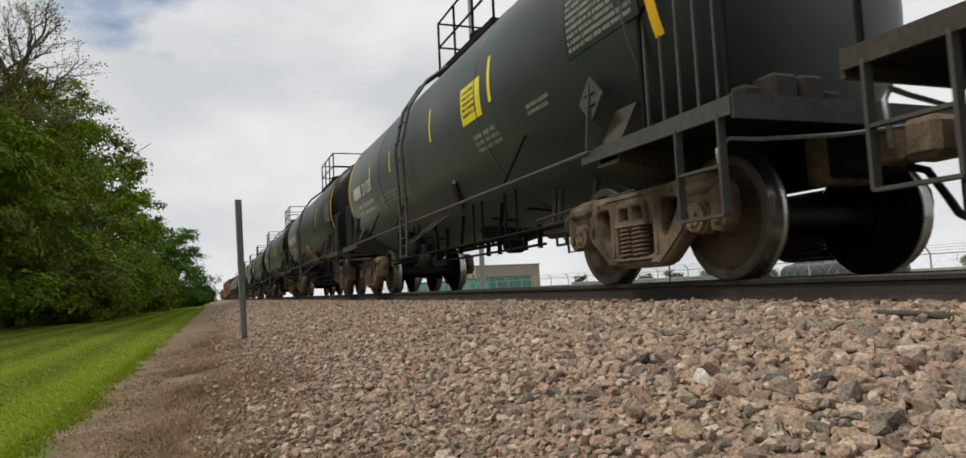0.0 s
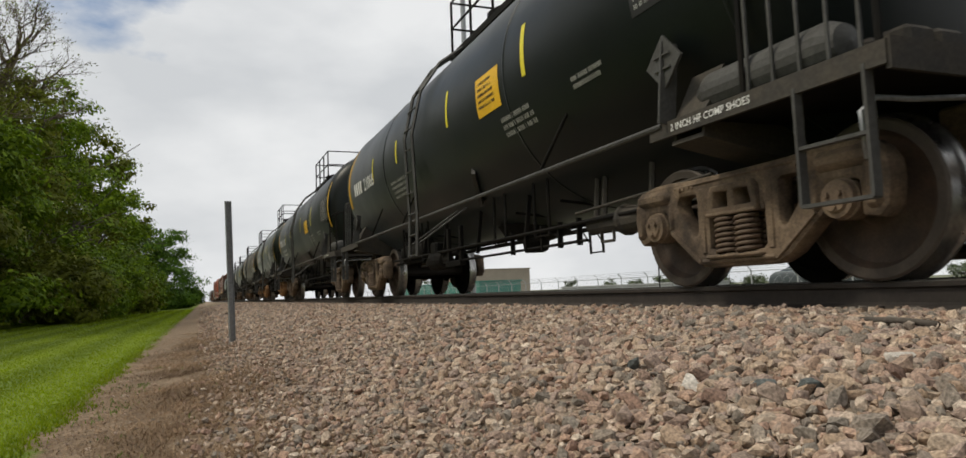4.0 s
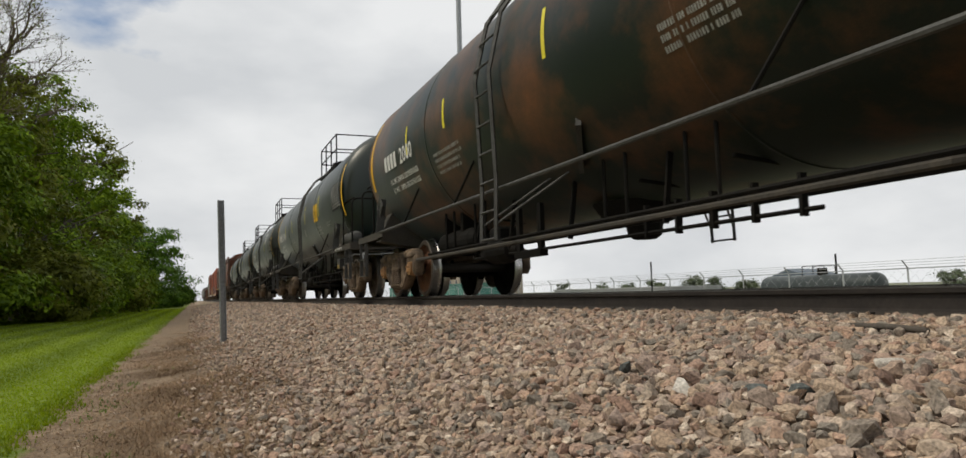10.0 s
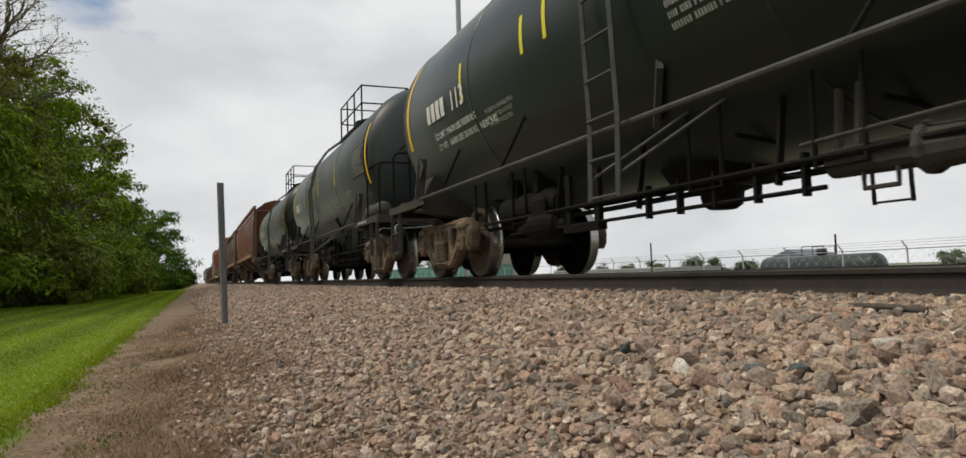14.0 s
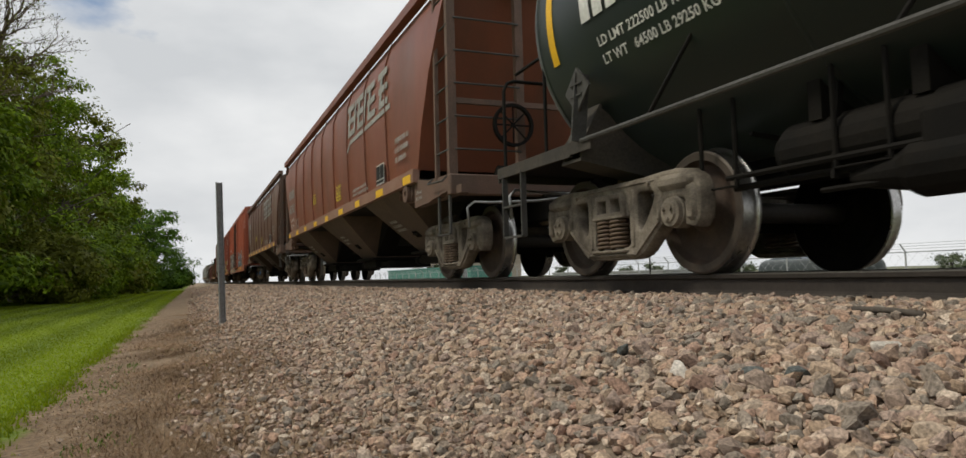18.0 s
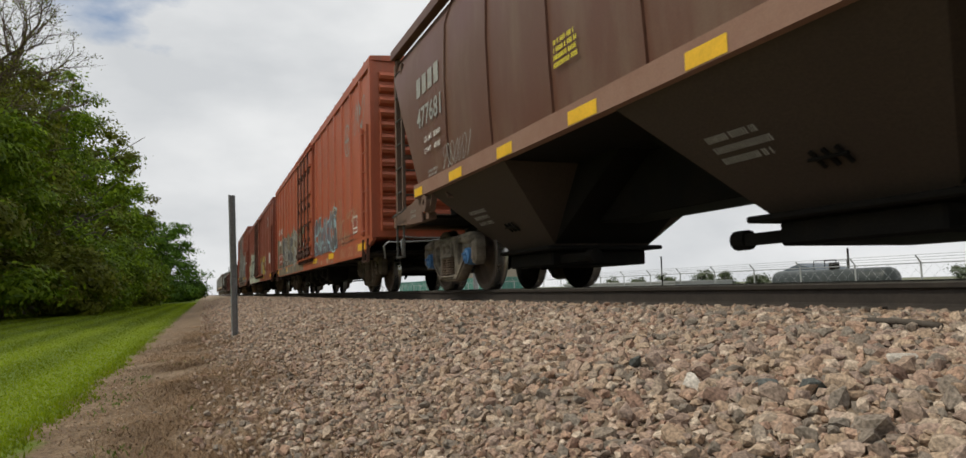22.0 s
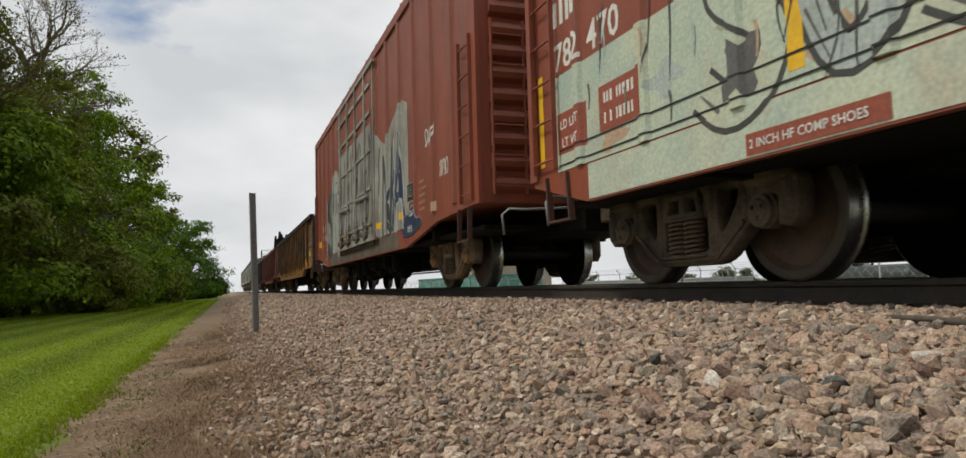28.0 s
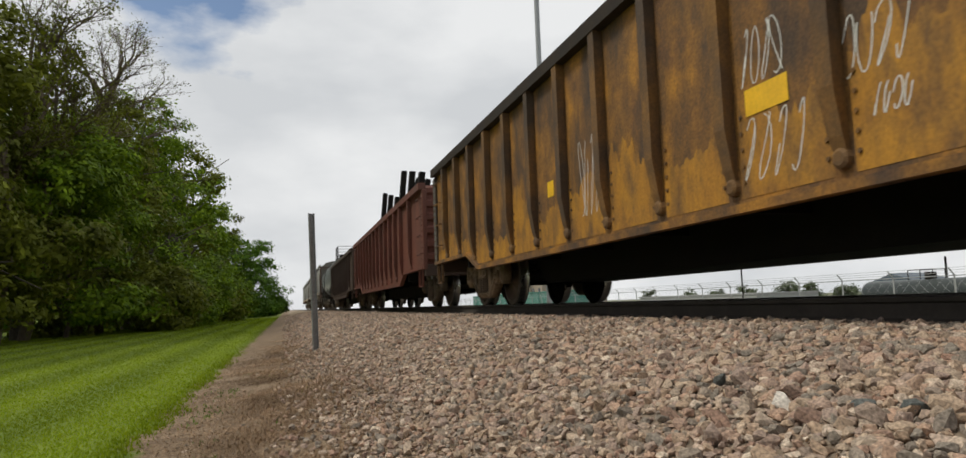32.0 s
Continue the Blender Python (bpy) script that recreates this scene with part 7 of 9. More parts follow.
def box_car(u0, u1, label, mat, truck_in, body0, body1, top=4.85, door=(0, 3.0), ribs=1.02, truck="truck_dark", bottom=1.03, sill=0.72, plugs=True, sl=(0.03, 1.1, 0.03, 1.1), track=0.9, door_gear="rust_grime", rib_mat="", cap=""):
    """body0 and body1: ends of the body along the train."""
    car, L = new_car("boxcar", u0, u1, label, "boxcar")
    mid = (u0 + u1) / 2
    y0, y1 = body0 - mid, body1 - mid
    W = 1.60
    bm = boxed((-W, y0, bottom), (W, y1, top), 0.012)
    body = part("body", bm, M[mat], car)
    # roof with ribs
    bm = bmesh.new()
    a = [(-W - 0.03, top - 0.02), (-W - 0.03, top + 0.06), (0, top + 0.20), (W + 0.03, top + 0.06), (W + 0.03, top - 0.02)]
    r = [[bm.verts.new((x, y, z)) for x, z in a] for y in (y0 - 0.04, y1 + 0.04)]
    for k in range(5):
        bm.faces.new((r[0][k], r[0][(k + 1) % 5], r[1][(k + 1) % 5], r[1][k]))
    bm.faces.new(r[0])
    bm.faces.new(r[1][::-1])
    n = int((y1 - y0) / 1.1)
    for k in range(n):
        y = y0 + (k + 0.5) * (y1 - y0) / n
        for s in (-1, 1):
            beam(bm, (s * (W + 0.02), y, top + 0.08), (0, y, top + 0.22), 0.07, 0.05)
    part("roof", bm, M[mat], car)
    # side posts on both flanks
    d0, d1 = door[0] - door[1] / 2, door[0] + door[1] / 2
    n = int(round((y1 - y0) / ribs))
    me = None
    knots = [(d0 + 0.02, 0.0), (d0 + 0.021, 0.077), (d1 - 0.021, 0.077), (d1 - 0.02, 0.0)]
    for k in range(1, n):
        y = y0 + k * (y1 - y0) / n
        if not d0 - 0.1 < y < d1 + 0.1:
            knots += [(y - 0.075, 0.0), (y - 0.048, 0.036), (y + 0.048, 0.036), (y + 0.075, 0.0)]
    knots.sort()
    for s in (-1, 1):
        for k in range(1, n):
            y = y0 + k * (y1 - y0) / n
            if d0 - 0.1 < y < d1 + 0.1:
                continue
            if me is None:
                bm = bmesh.new()
                v = [(-0.0, -0.075), (-0.038, -0.048), (-0.038, 0.048), (0.0, 0.075)]
                q = [[bm.verts.new((x, yy, z)) for x, yy in v] for z in (0.12, top - bottom - 0.10)]
                for i in range(4):
                    bm.faces.new((q[0][i], q[0][(i + 1) % 4], q[1][(i + 1) % 4], q[1][i]))
                bm.faces.new(q[0])
                bm.faces.new(q[1][::-1])
                ob = part("side_post", bm, M[mat], body)
                me = ob.data
            else:
                ob = new("side_post", me)
                ob.parent = body
            ob.matrix_basis = pose(s * (W - 0.002), y, bottom, 0, 0, 0 if s < 0 else 180)
    # corner posts, top chord, side sill
    bm = bmesh.new()
    for s in (-1, 1):
        beam(bm, (s * W, y0 - 0.02, top - 0.06), (s * W, y1 + 0.02, top - 0.06), 0.08, 0.14)
        for y in (y0 + 0.06, y1 - 0.06):
            beam(bm, (s * (W + 0.005), y, bottom), (s * (W + 0.005), y, top - 0.1), 0.16, 0.06)
    part("corner_post", bm, M[mat], car)
    for s in (-1, 1):
        bm = bmesh.new()
        prism(bm, [(y0 + 0.03, bottom + 0.02), (y0 + sl[0], bottom - 0.05), (y0 + sl[1], sill), (y1 - sl[3], sill), (y1 - sl[2], bottom - 0.05), (y1 - 0.03, bottom + 0.02)], s * (W + 0.012), s * (W - 0.05))
        part("side_sill", bm, M[mat], car)
    # doors: two leaves with rods and keepers
    for s in (-1, 1):
        for k, (a, b) in enumerate(((d0, (d0 + d1) / 2), ((d0 + d1) / 2, d1))):
            dr = part("door", boxed((s * (W + 0.075), a + 0.02, bottom + 0.08), (s * (W + 0.005), b - 0.02, top - 0.25), 0.015), M[mat], body)
            for z in (bottom + 0.35, bottom + 1.1, bottom + 1.9, bottom + 2.7, bottom + 3.3):
                part("door_rib", beam(bmesh.new(), (s * (W + 0.09), a + 0.06, z), (s * (W + 0.09), b - 0.06, z), 0.04, 0.07), M[rib_mat or mat], dr)
            bm = bmesh.new()
            for f in (0.25, 0.75):
                y = a + (b - a) * f
                bar(bm, (s * (W + 0.125), y, bottom + 0.1), (s * (W + 0.125), y, top - 0.28), 0.022, 6)
                for z in (bottom + 0.5, bottom + 1.5, bottom + 2.5):
                    box(bm, (s * (W + 0.10) - 0.04, y - 0.05, z), (s * (W + 0.10) + 0.04, y + 0.05, z + 0.12), 0.01)
            part("door_rod", bm, M[door_gear], dr)
            if plugs:
                bm = bmesh.new()
                beam(bm, (s * (W + 0.14), a + 0.3, bottom + 0.95), (s * (W + 0.14), b - 0.3, bottom + 1.02), 0.03, 0.05)
                part("door_handle", bm, M[door_gear], dr)
        bm = bmesh.new()
        for z in (bottom + 0.02, top - 0.22):
            beam(bm, (s * (W + 0.09), d0 - door[1] * track - 0.1, z), (s * (W + 0.09), d1 + 0.1, z), 0.05, 0.07)
        for y in (d0 - 0.05, d1 + 0.05):
            beam(bm, (s * (W + 0.03), y, bottom), (s * (W + 0.03), y, top - 0.15), 0.10, 0.07)
        part("door_track", bm, M[rib_mat or mat], body)
        # rail brackets along the sill, and the crank and roller gear at the foot of the door
        bracket = to_mesh(boxed((-0.03, -0.035, -0.045), (0.03, 0.035, 0.045), 0.008), name="rail_bracket")
        for k in range(int((door[1] * (1 + track) + 0.2) / 0.3)):
            link_mesh("rail_bracket", bracket, M["spray_grime_shade" if rib_mat else door_gear], body).location = (s * (W + 0.045), d1 - 0.3 * k, bottom - 0.055)
        for y in (d0 + door[1] * 0.14, d0 + door[1] * 0.36, d0 + door[1] * 0.64, d0 + door[1] * 0.86):
            bm = boxed((s * (W + 0.12) - 0.045, y - 0.16, bottom + 0.10), (s * (W + 0.12) + 0.045, y + 0.16, bottom + 0.20), 0.012)
            bar(bm, (s * (W + 0.13), y - 0.02, bottom + 0.02), (s * (W + 0.13), y - 0.02, bottom + 0.42), 0.045, 10)
            bar(bm, (s * (W + 0.08), y + 0.16, bottom + 0.15), (s * (W + 0.19), y + 0.16, bottom + 0.15), 0.06, 12)
            beam(bm, (s * (W + 0.15), y - 0.30, bottom + 0.30), (s * (W + 0.15), y + 0.10, bottom + 0.36), 0.025, 0.05)
            part("door_crank", bm, M["spray_grime_shade" if rib_mat else door_gear], body)
    # corrugated ends
    for e, s in ((y0, -1), (y1, 1)):
        n = 13
        for k in range(n):
            z = bottom + 0.12 + k * (top - bottom - 0.3) / n
            hgt = (top - bottom - 0.3) / n
            if k == 0:
                bm = bmesh.new()
                v = [(0, 0), (0.085, hgt * 0.16), (0.115, hgt * 0.40), (0.085, hgt * 0.64), (0, hgt * 0.80)]
                q = [[bm.verts.new((x, s * dy, dz)) for dy, dz in v] for x in (-W + 0.14, W - 0.14)]
                for i in range(5):
                    bm.faces.new((q[0][i], q[0][(i + 1) % 5], q[1][(i + 1) % 5], q[1][i]))
                bm.faces.new(q[0])
                bm.faces.new(q[1][::-1])
                ob = part("end_rib", bm, M[mat], body, smooth=False)
                me2 = ob.data
            else:
                ob = new("end_rib", me2)
                ob.parent = body
            ob.location = (0, e, z)
    # ladders at the corners
    for e, s in ((y0, 1), (y1, -1)):
        for x in (-1, 1):
            bm = bmesh.new()
            for yy in (e + s * 0.16, e + s * 0.60):
                beam(bm, (x * (W + 0.055), yy, bottom + 0.05), (x * (W + 0.055), yy, 3.2 if x < 0 else top), 0.02, 0.05)
            for k in range(6):
                z = bottom + 0.15 + k * 0.38
                bar(bm, (x * (W + 0.06), e + s * 0.16, z), (x * (W + 0.06), e + s * 0.60, z), 0.012, 6)
            part("ladder", bm, M[mat], car)
            bm = bmesh.new()
            for yy in (e + s * 0.36, e + s * 0.78):
                beam(bm, (x * (W + 0.02), yy, bottom), (x * (W + 0.02), yy + s * 0.05, 0.60), 0.02, 0.06)
            beam(bm, (x * (W + 0.02), e + s * 0.40, 0.60), (x * (W + 0.02), e + s * 0.85, 0.60), 0.06, 0.02)
            part("sill_step", bm, M["rust_grime"], car)
            bm = bmesh.new()
            for xx in (x * 1.45, x * 1.02):
                beam(bm, (xx, e - s * 0.085, bottom + 0.1), (xx, e - s * 0.085, bottom + 2.3), 0.05, 0.02)
            for k in range(6):
                z = bottom + 0.2 + k * 0.38
                bar(bm, (x * 1.45, e - s * 0.10, z), (x * 1.02, e - s * 0.10, z), 0.012, 6)
            part("end_ladder", bm, M[mat], car)
    # underframe
    part("centre_sill", boxed((-0.36, -L / 2 + 0.55, 0.66), (0.36, L / 2 - 0.55, bottom), 0.02), M["under"], car)
    part("deep_sill", prism(bmesh.new(), [(y0 + 4.6, 0.70), (y0 + 5.1, 0.42), (y1 - 5.1, 0.42), (y1 - 4.6, 0.70)], -0.34, 0.34), M["under"], car)
    part("floor_plate", boxed((-1.42, y0 + 0.4, 0.74), (1.42, y1 - 0.4, 0.80), 0.01), M["under"], car)
    for y in np.linspace(y0 + 2.5, y1 - 2.5, 7):
        part("cross_bearer", beam(bmesh.new(), (-1.5, y, 0.86), (1.5, y, 0.86), 0.12, 0.30), M["under"], car)
    bm = bmesh.new()
    pipe(bm, [(-0.05, y0 + 2.9, 0.46), (-0.05, -2.2, 0.35), (-0.05, 1.4, 0.36), (-0.05, y1 - 4.2, 0.42)], 0.020, 6)
    for y, lean in ((-2.2, 0.0), (-1.3, 0.22), (3.6, 0.1)):
        beam(bm, (-0.05, y, 0.36), (-0.05, y + lean, 0.60), 0.03, 0.045)
    for y in (-3.6, -4.4):
        bar(bm, (-0.05, y - 0.09, 0.385 - 0.021 * (y + 3.6)), (-0.05, y + 0.09, 0.38 - 0.021 * (y + 3.6)), 0.034, 8)
    part("brake_rod", bm, M["under"], car)
    bm = lathe(bmesh.new(), [(-0.8, 0), (-0.75, 0.22), (0.75, 0.22), (0.8, 0)], "y", (-0.85, 1.2, 0.66), 16)
    part("air_reservoir", bm, M["under"], car)
    for y, w, z0 in ((3.1, 0.6, 0.24), (2.2, 0.45, 0.22), (0.9, 0.4, 0.30), (-0.4, 0.4, 0.33), (-1.4, 0.3, 0.22)):
        bm = boxed((-1.15, y - w / 2, z0 + 0.14), (-0.55, y + w / 2, 0.95), 0.05)
        lathe(bm, [(y - w * 0.6, 0), (y - w * 0.5, 0.12), (y + w * 0.5, 0.12), (y + w * 0.6, 0)], "y", (-0.9, 0, z0 + 0.12), 12)
        pipe(bm, [(-1.0, y + w * 0.5, z0 + 0.1), (-1.05, y + w * 0.5 + 0.25, z0 + 0.02), (-1.0, y + w * 0.5 + 0.55, 0.62)], 0.025, 6)
        part("brake_equipment", bm, M["under"], car)
    for y in (L / 2 - truck_in[1], -L / 2 + truck_in[0]):
        add_truck(car, y, truck, cap=cap)
    add_coupling(car, L)
    return car, body, (y0, y1, W), side_wrap(W, knots, bottom + 0.02)


def gondola(u0, u1, label, mat, rib, body0, body1, top=2.75, belly=0.58, truck="truck_dark", load=False):
    car, L = new_car("gondola_car", u0, u1, label, "gondola car")
    mid = (u0 + u1) / 2
    y0, y1 = body0 - mid, body1 - mid
    W = 1.55
    e0, e1 = 0.85, belly
    bend0, bend1 = 2.6, 3.3
    outline = [(y0, e0), (y0 + bend0, e0), (y0 + bend1, e1), (y1 - bend1, e1), (y1 - bend0, e0), (y1, e0), (y1, top), (y0, top)]
    for s in (-1, 1):
        bm = bmesh.new()
        prism(bm, outline, s * W, s * (W - 0.03))
        side = part("side_wall", bm, M[mat], car)
        bm = bmesh.new()
        beam(bm, (s * (W + 0.03), y0, top - 0.03), (s * (W + 0.03), y1, top - 0.03), 0.16, 0.15)
        part("top_chord", bm, M["gon_chord" if rib == "gon_rib" else rib], car)
        bm = bmesh.new()
        for (a, za), (b, zb) in zip(outline[:5], outline[1:6]):
            beam(bm, (s * (W + 0.025), a, za + 0.03), (s * (W + 0.025), b, zb + 0.03), 0.09, 0.06)
        part("bottom_flange", bm, M[mat], car)
        n = int(round((y1 - y0) / 1.0))
        for k in range(1, n):
            y = y0 + k * (y1 - y0) / n
            if k == 1:
                continue
            if k == 2:
                y = y0 + 1.68
            zb = e0 if y < y0 + bend0 or y > y1 - bend0 else (e1 + 0.09)
            bm = bmesh.new()
            d = 0.10
            pts = [(0.0, zb + 0.04, 0.04), (d * 0.55, zb + 0.22, 0.055), (d, zb + 0.50, 0.062), (d, top - 0.1, 0.065), (0, top - 0.1, 0.065)]
            l = [bm.verts.new((s * (W + x), y - hw, z)) for x, z, hw in pts]
            r = [bm.verts.new((s * (W + x), y + hw, z)) for x, z, hw in pts]
            for i in range(5):
                bm.faces.new((l[i], l[(i + 1) % 5], r[(i + 1) % 5], r[i]))
            bm.faces.new(l)
            bm.faces.new(r[::-1])
            ob = part("side_stake", bm, M[rib], side)
            foot = bmesh.new()
            lathe(foot, [(W - 0.01, 0.0), (W - 0.01, 0.068), (W + 0.035, 0.060), (W + 0.048, 0.04), (W + 0.048, 0.0)], "x", (0, y, zb + 0.10), 12)
            if s < 0:
                bmesh.ops.transform(foot, matrix=Matrix.Scale(-1, 4, (1, 0, 0)), verts=foot.verts)
                bmesh.ops.reverse_faces(foot, faces=foot.faces)
            part("stake_foot", foot, M[rib], ob)
            if s < 0:
                bm = bmesh.new()
                for q in range(5):
                    for dy in (-0.115, 0.115):
                        bar(bm, (-W, y + dy, zb + 0.12 + q * 0.11), (-W - 0.014, y + dy, zb + 0.12 + q * 0.11), 0.016, 6)
                part("rivet", bm, M[rib], ob)
    part("floor", boxed((-W + 0.02, y0, 0.98), (W - 0.02, y1, 1.05)), M["gon_dark"], car)
    for y, s in ((y0, -1), (y1, 1)):
        bm = boxed((-W, y - 0.03, e0), (W, y + 0.03, top - 0.02), 0.005)
        part("end_wall", bm, M[mat], car)
        for k in range(6):
            bm = bmesh.new()
            z = e0 + 0.15 + k * 0.30
            v = [(0.02, 0), (0.08, 0.06), (0.08, 0.17), (0.02, 0.23)]
            q = [[bm.verts.new((x, y + s * dy, z + dz)) for dy, dz in v] for x in (-W + 0.05, W - 0.05)]
            for i in range(4):
                bm.faces.new((q[0][i], q[0][(i + 1) % 4], q[1][(i + 1) % 4], q[1][i]))
            bm.faces.new(q[0])
            bm.faces.new(q[1][::-1])
            part("end_rib", bm, M["gon_end" if rib == "gon_rib" else rib], car)
        part("end_sill", boxed((-W, y - 0.09, e0 - 0.16), (W, y + 0.09, e0 + 0.10), 0.012), M["gon_dark"], car)
        for x in (-0.62, 0.62):
            beam_bm = beam(bmesh.new(), (x, y + s * 0.11, e0 + 0.1), (x, y + s * 0.11, top - 0.05), 0.10, 0.08)
            part("end_post", beam_bm, M["gon_chord" if rib == "gon_rib" else rib], car)
        for x in (-1, 1):
            bm = bmesh.new()
            xa, xb = sorted((x * (W - 0.06), x * (W + 0.045)))
            ya, yb = sorted((y + s * 0.09, y - s * 0.13))
            post = part("corner_post", boxed((xa, ya, e0 - 0.02), (xb, yb, top - 0.12), 0.012), M["gon_end" if rib == "gon_rib" else rib], car)
            for q in range(14):
                z = e0 + 0.10 + q * 0.125
                for yy in (0.05, -0.05):
                    bar(bm, (x * (W + 0.045), y - s * (yy + 0.02), z), (x * (W + 0.058), y - s * (yy + 0.02), z), 0.015, 6)
            part("rivet", bm, M[rib], post)
            for k in range(4):
                z = e0 + 0.35 + k * 0.42
                part("grab_iron", pipe(bmesh.new(), [(x * (W + 0.01), y - s * 0.15, z), (x * (W + 0.075), y - s * 0.15, z), (x * (W + 0.075), y - s * 0.60, z), (x * (W + 0.01), y - s * 0.60, z)], 0.013, 6), M[rib], car)
            bm = bmesh.new()
            for yy in (0.15, 0.55):
                beam(bm, (x * (W + 0.02), y - s * yy, e0), (x * (W + 0.02), y - s * (yy + (0.05 if yy < 0.3 else 0.0)), 0.47), 0.02, 0.05)
            beam(bm, (x * (W + 0.02), y - s * 0.19, 0.47), (x * (W + 0.02), y - s * 0.56, 0.47), 0.05, 0.02)
            part("sill_step", bm, M[rib], car)
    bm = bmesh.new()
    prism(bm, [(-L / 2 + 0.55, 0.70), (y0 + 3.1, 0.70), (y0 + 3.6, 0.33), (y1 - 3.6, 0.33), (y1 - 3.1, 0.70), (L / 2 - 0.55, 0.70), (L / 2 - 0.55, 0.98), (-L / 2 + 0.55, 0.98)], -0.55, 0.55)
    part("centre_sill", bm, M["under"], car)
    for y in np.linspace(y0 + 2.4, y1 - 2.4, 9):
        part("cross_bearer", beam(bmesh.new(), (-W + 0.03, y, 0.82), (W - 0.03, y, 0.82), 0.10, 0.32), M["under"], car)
    for y in (y0 + 1.72, y1 - 1.72):
        add_truck(car, y, truck)
    add_coupling(car, L)
    if load:
        for k in range(6):
            y = y0 + 3.5 + k * 1.5
            bm = bmesh.new()
            for q in range(3):
                beam(bm, (-1.2, y + q * 0.16, 1.1), (-0.9 + 0.5 * q, y + q * 0.16, top + 0.95 + 0.30 * (k % 3) - 0.2 * q), 0.24, 0.16)
            beam(bm, (-1.2, y + 0.5, top + 0.15), (1.0, y + 0.4, top + 0.55), 0.14, 0.20)
            ob = part("scrap_beam", bm, M["under"], car)
    return car, (y0, y1, W)


def scribble(seed, w, h, n, width):
    """Loops and zigzags like sprayed tags that cannot be read."""
    rnd = random.Random(seed)
    out = []
    for k in range(n):
        x0 = w * k / n
        cw = w / n * 0.95
        pts = []
        ph, fr = rnd.uniform(0, 6), rnd.choice((1, 1.5, 2))
        for i in range(15):
            t = i / 14
            pts.append((x0 + cw * (0.5 + 0.5 * math.sin(ph + fr * math.pi * t * 1.3)), h * (0.5 + 0.5 * math.cos(ph * 0.5 + math.pi * t * rnd.choice((1.0, 1.02)) * (1 + fr * 0.5)))))
        out.append(stroke_shape(pts, width))
    return joined(*out)


def blob_letter(rnd, w, h):
    """One swollen, many-pointed sprayed letter body: its outline as a closed ring of points."""
    n = 18
    pts = []
    ph = rnd.uniform(0, 6.28)
    arms = rnd.choice((3, 4, 5))
    for i in range(n):
        a = 2 * math.pi * i / n
        rr = 0.36 + 0.14 * math.cos(arms * a + ph) + rnd.uniform(-0.06, 0.06)
        pts.append((w * (0.5 + 1.05 * rr * math.cos(a)), h * (0.5 + 1.05 * rr * math.sin(a))))
    return pts


STROKES = {
    "K": (((0.10, 0.0), (0.16, 0.55), (0.12, 1.0)), ((0.92, 1.02), (0.55, 0.66), (0.22, 0.46)), ((0.34, 0.54), (0.62, 0.30), (0.98, 0.0))),
    "R": (((0.12, 0.0), (0.16, 0.5), (0.10, 1.0)), ((0.10, 0.95), (0.62, 1.0), (0.86, 0.80), (0.72, 0.58), (0.20, 0.50)), ((0.42, 0.52), (0.66, 0.26), (0.98, -0.04))),
    "A": (((0.02, -0.02), (0.28, 0.50), (0.50, 1.02)), ((0.46, 1.02), (0.72, 0.48), (0.98, 0.0)), ((0.22, 0.32), (0.80, 0.36))),
    "S": (((0.92, 0.86), (0.55, 1.0), (0.16, 0.86), (0.18, 0.60), (0.60, 0.48), (0.88, 0.30), (0.74, 0.06), (0.36, 0.0), (0.04, 0.14)),),
    "N": (((0.10, 0.0), (0.14, 1.0)), ((0.14, 0.96), (0.50, 0.45), (0.86, 0.04)), ((0.84, 0.0), (0.92, 1.02))),
    "O": (((0.50, 1.0), (0.14, 0.82), (0.08, 0.40), (0.30, 0.04), (0.66, 0.02), (0.92, 0.36), (0.86, 0.80), (0.46, 1.0)),),
    "E": (((0.90, 0.96), (0.20, 1.0), (0.12, 0.5), (0.14, 0.02), (0.92, 0.05)), ((0.18, 0.52), (0.74, 0.56))),
    "T": (((0.0, 0.94), (0.5, 1.0), (1.0, 0.96)), ((0.52, 0.98), (0.46, 0.5), (0.50, -0.04))),
    "U": (((0.10, 1.0), (0.12, 0.35), (0.40, 0.0), (0.74, 0.10), (0.88, 0.45), (0.90, 1.02)),),
}


def brush(pts, w0, w1):
    """A brushed line whose width runs from w0 to w1, with blunt slanted ends; rounded where it bends."""
    fine = []
    for (ax, ay), (bx, by) in zip(pts, pts[1:]):
        fine += [(ax + (bx - ax) * k / 4, ay + (by - ay) * k / 4) for k in range(4)]
    fine.append(pts[-1])
    for _ in range(3):
        fine = [fine[0]] + [((p[0] + 2 * q[0] + r[0]) / 4, (p[1] + 2 * q[1] + r[1]) / 4) for p, q, r in zip(fine, fine[1:], fine[2:])] + [fine[-1]]
    vs, fs = stroke_shape(fine, 1.0)
    n = len(fine)
    out = []
    for i, p in enumerate(fine):
        w = w0 + (w1 - w0) * i / (n - 1)
        for v in vs[2 * i:2 * i + 2]:
            out.append((p[0] + (v[0] - p[0]) * w, p[1] + (v[1] - p[1]) * w))
    return out, fs


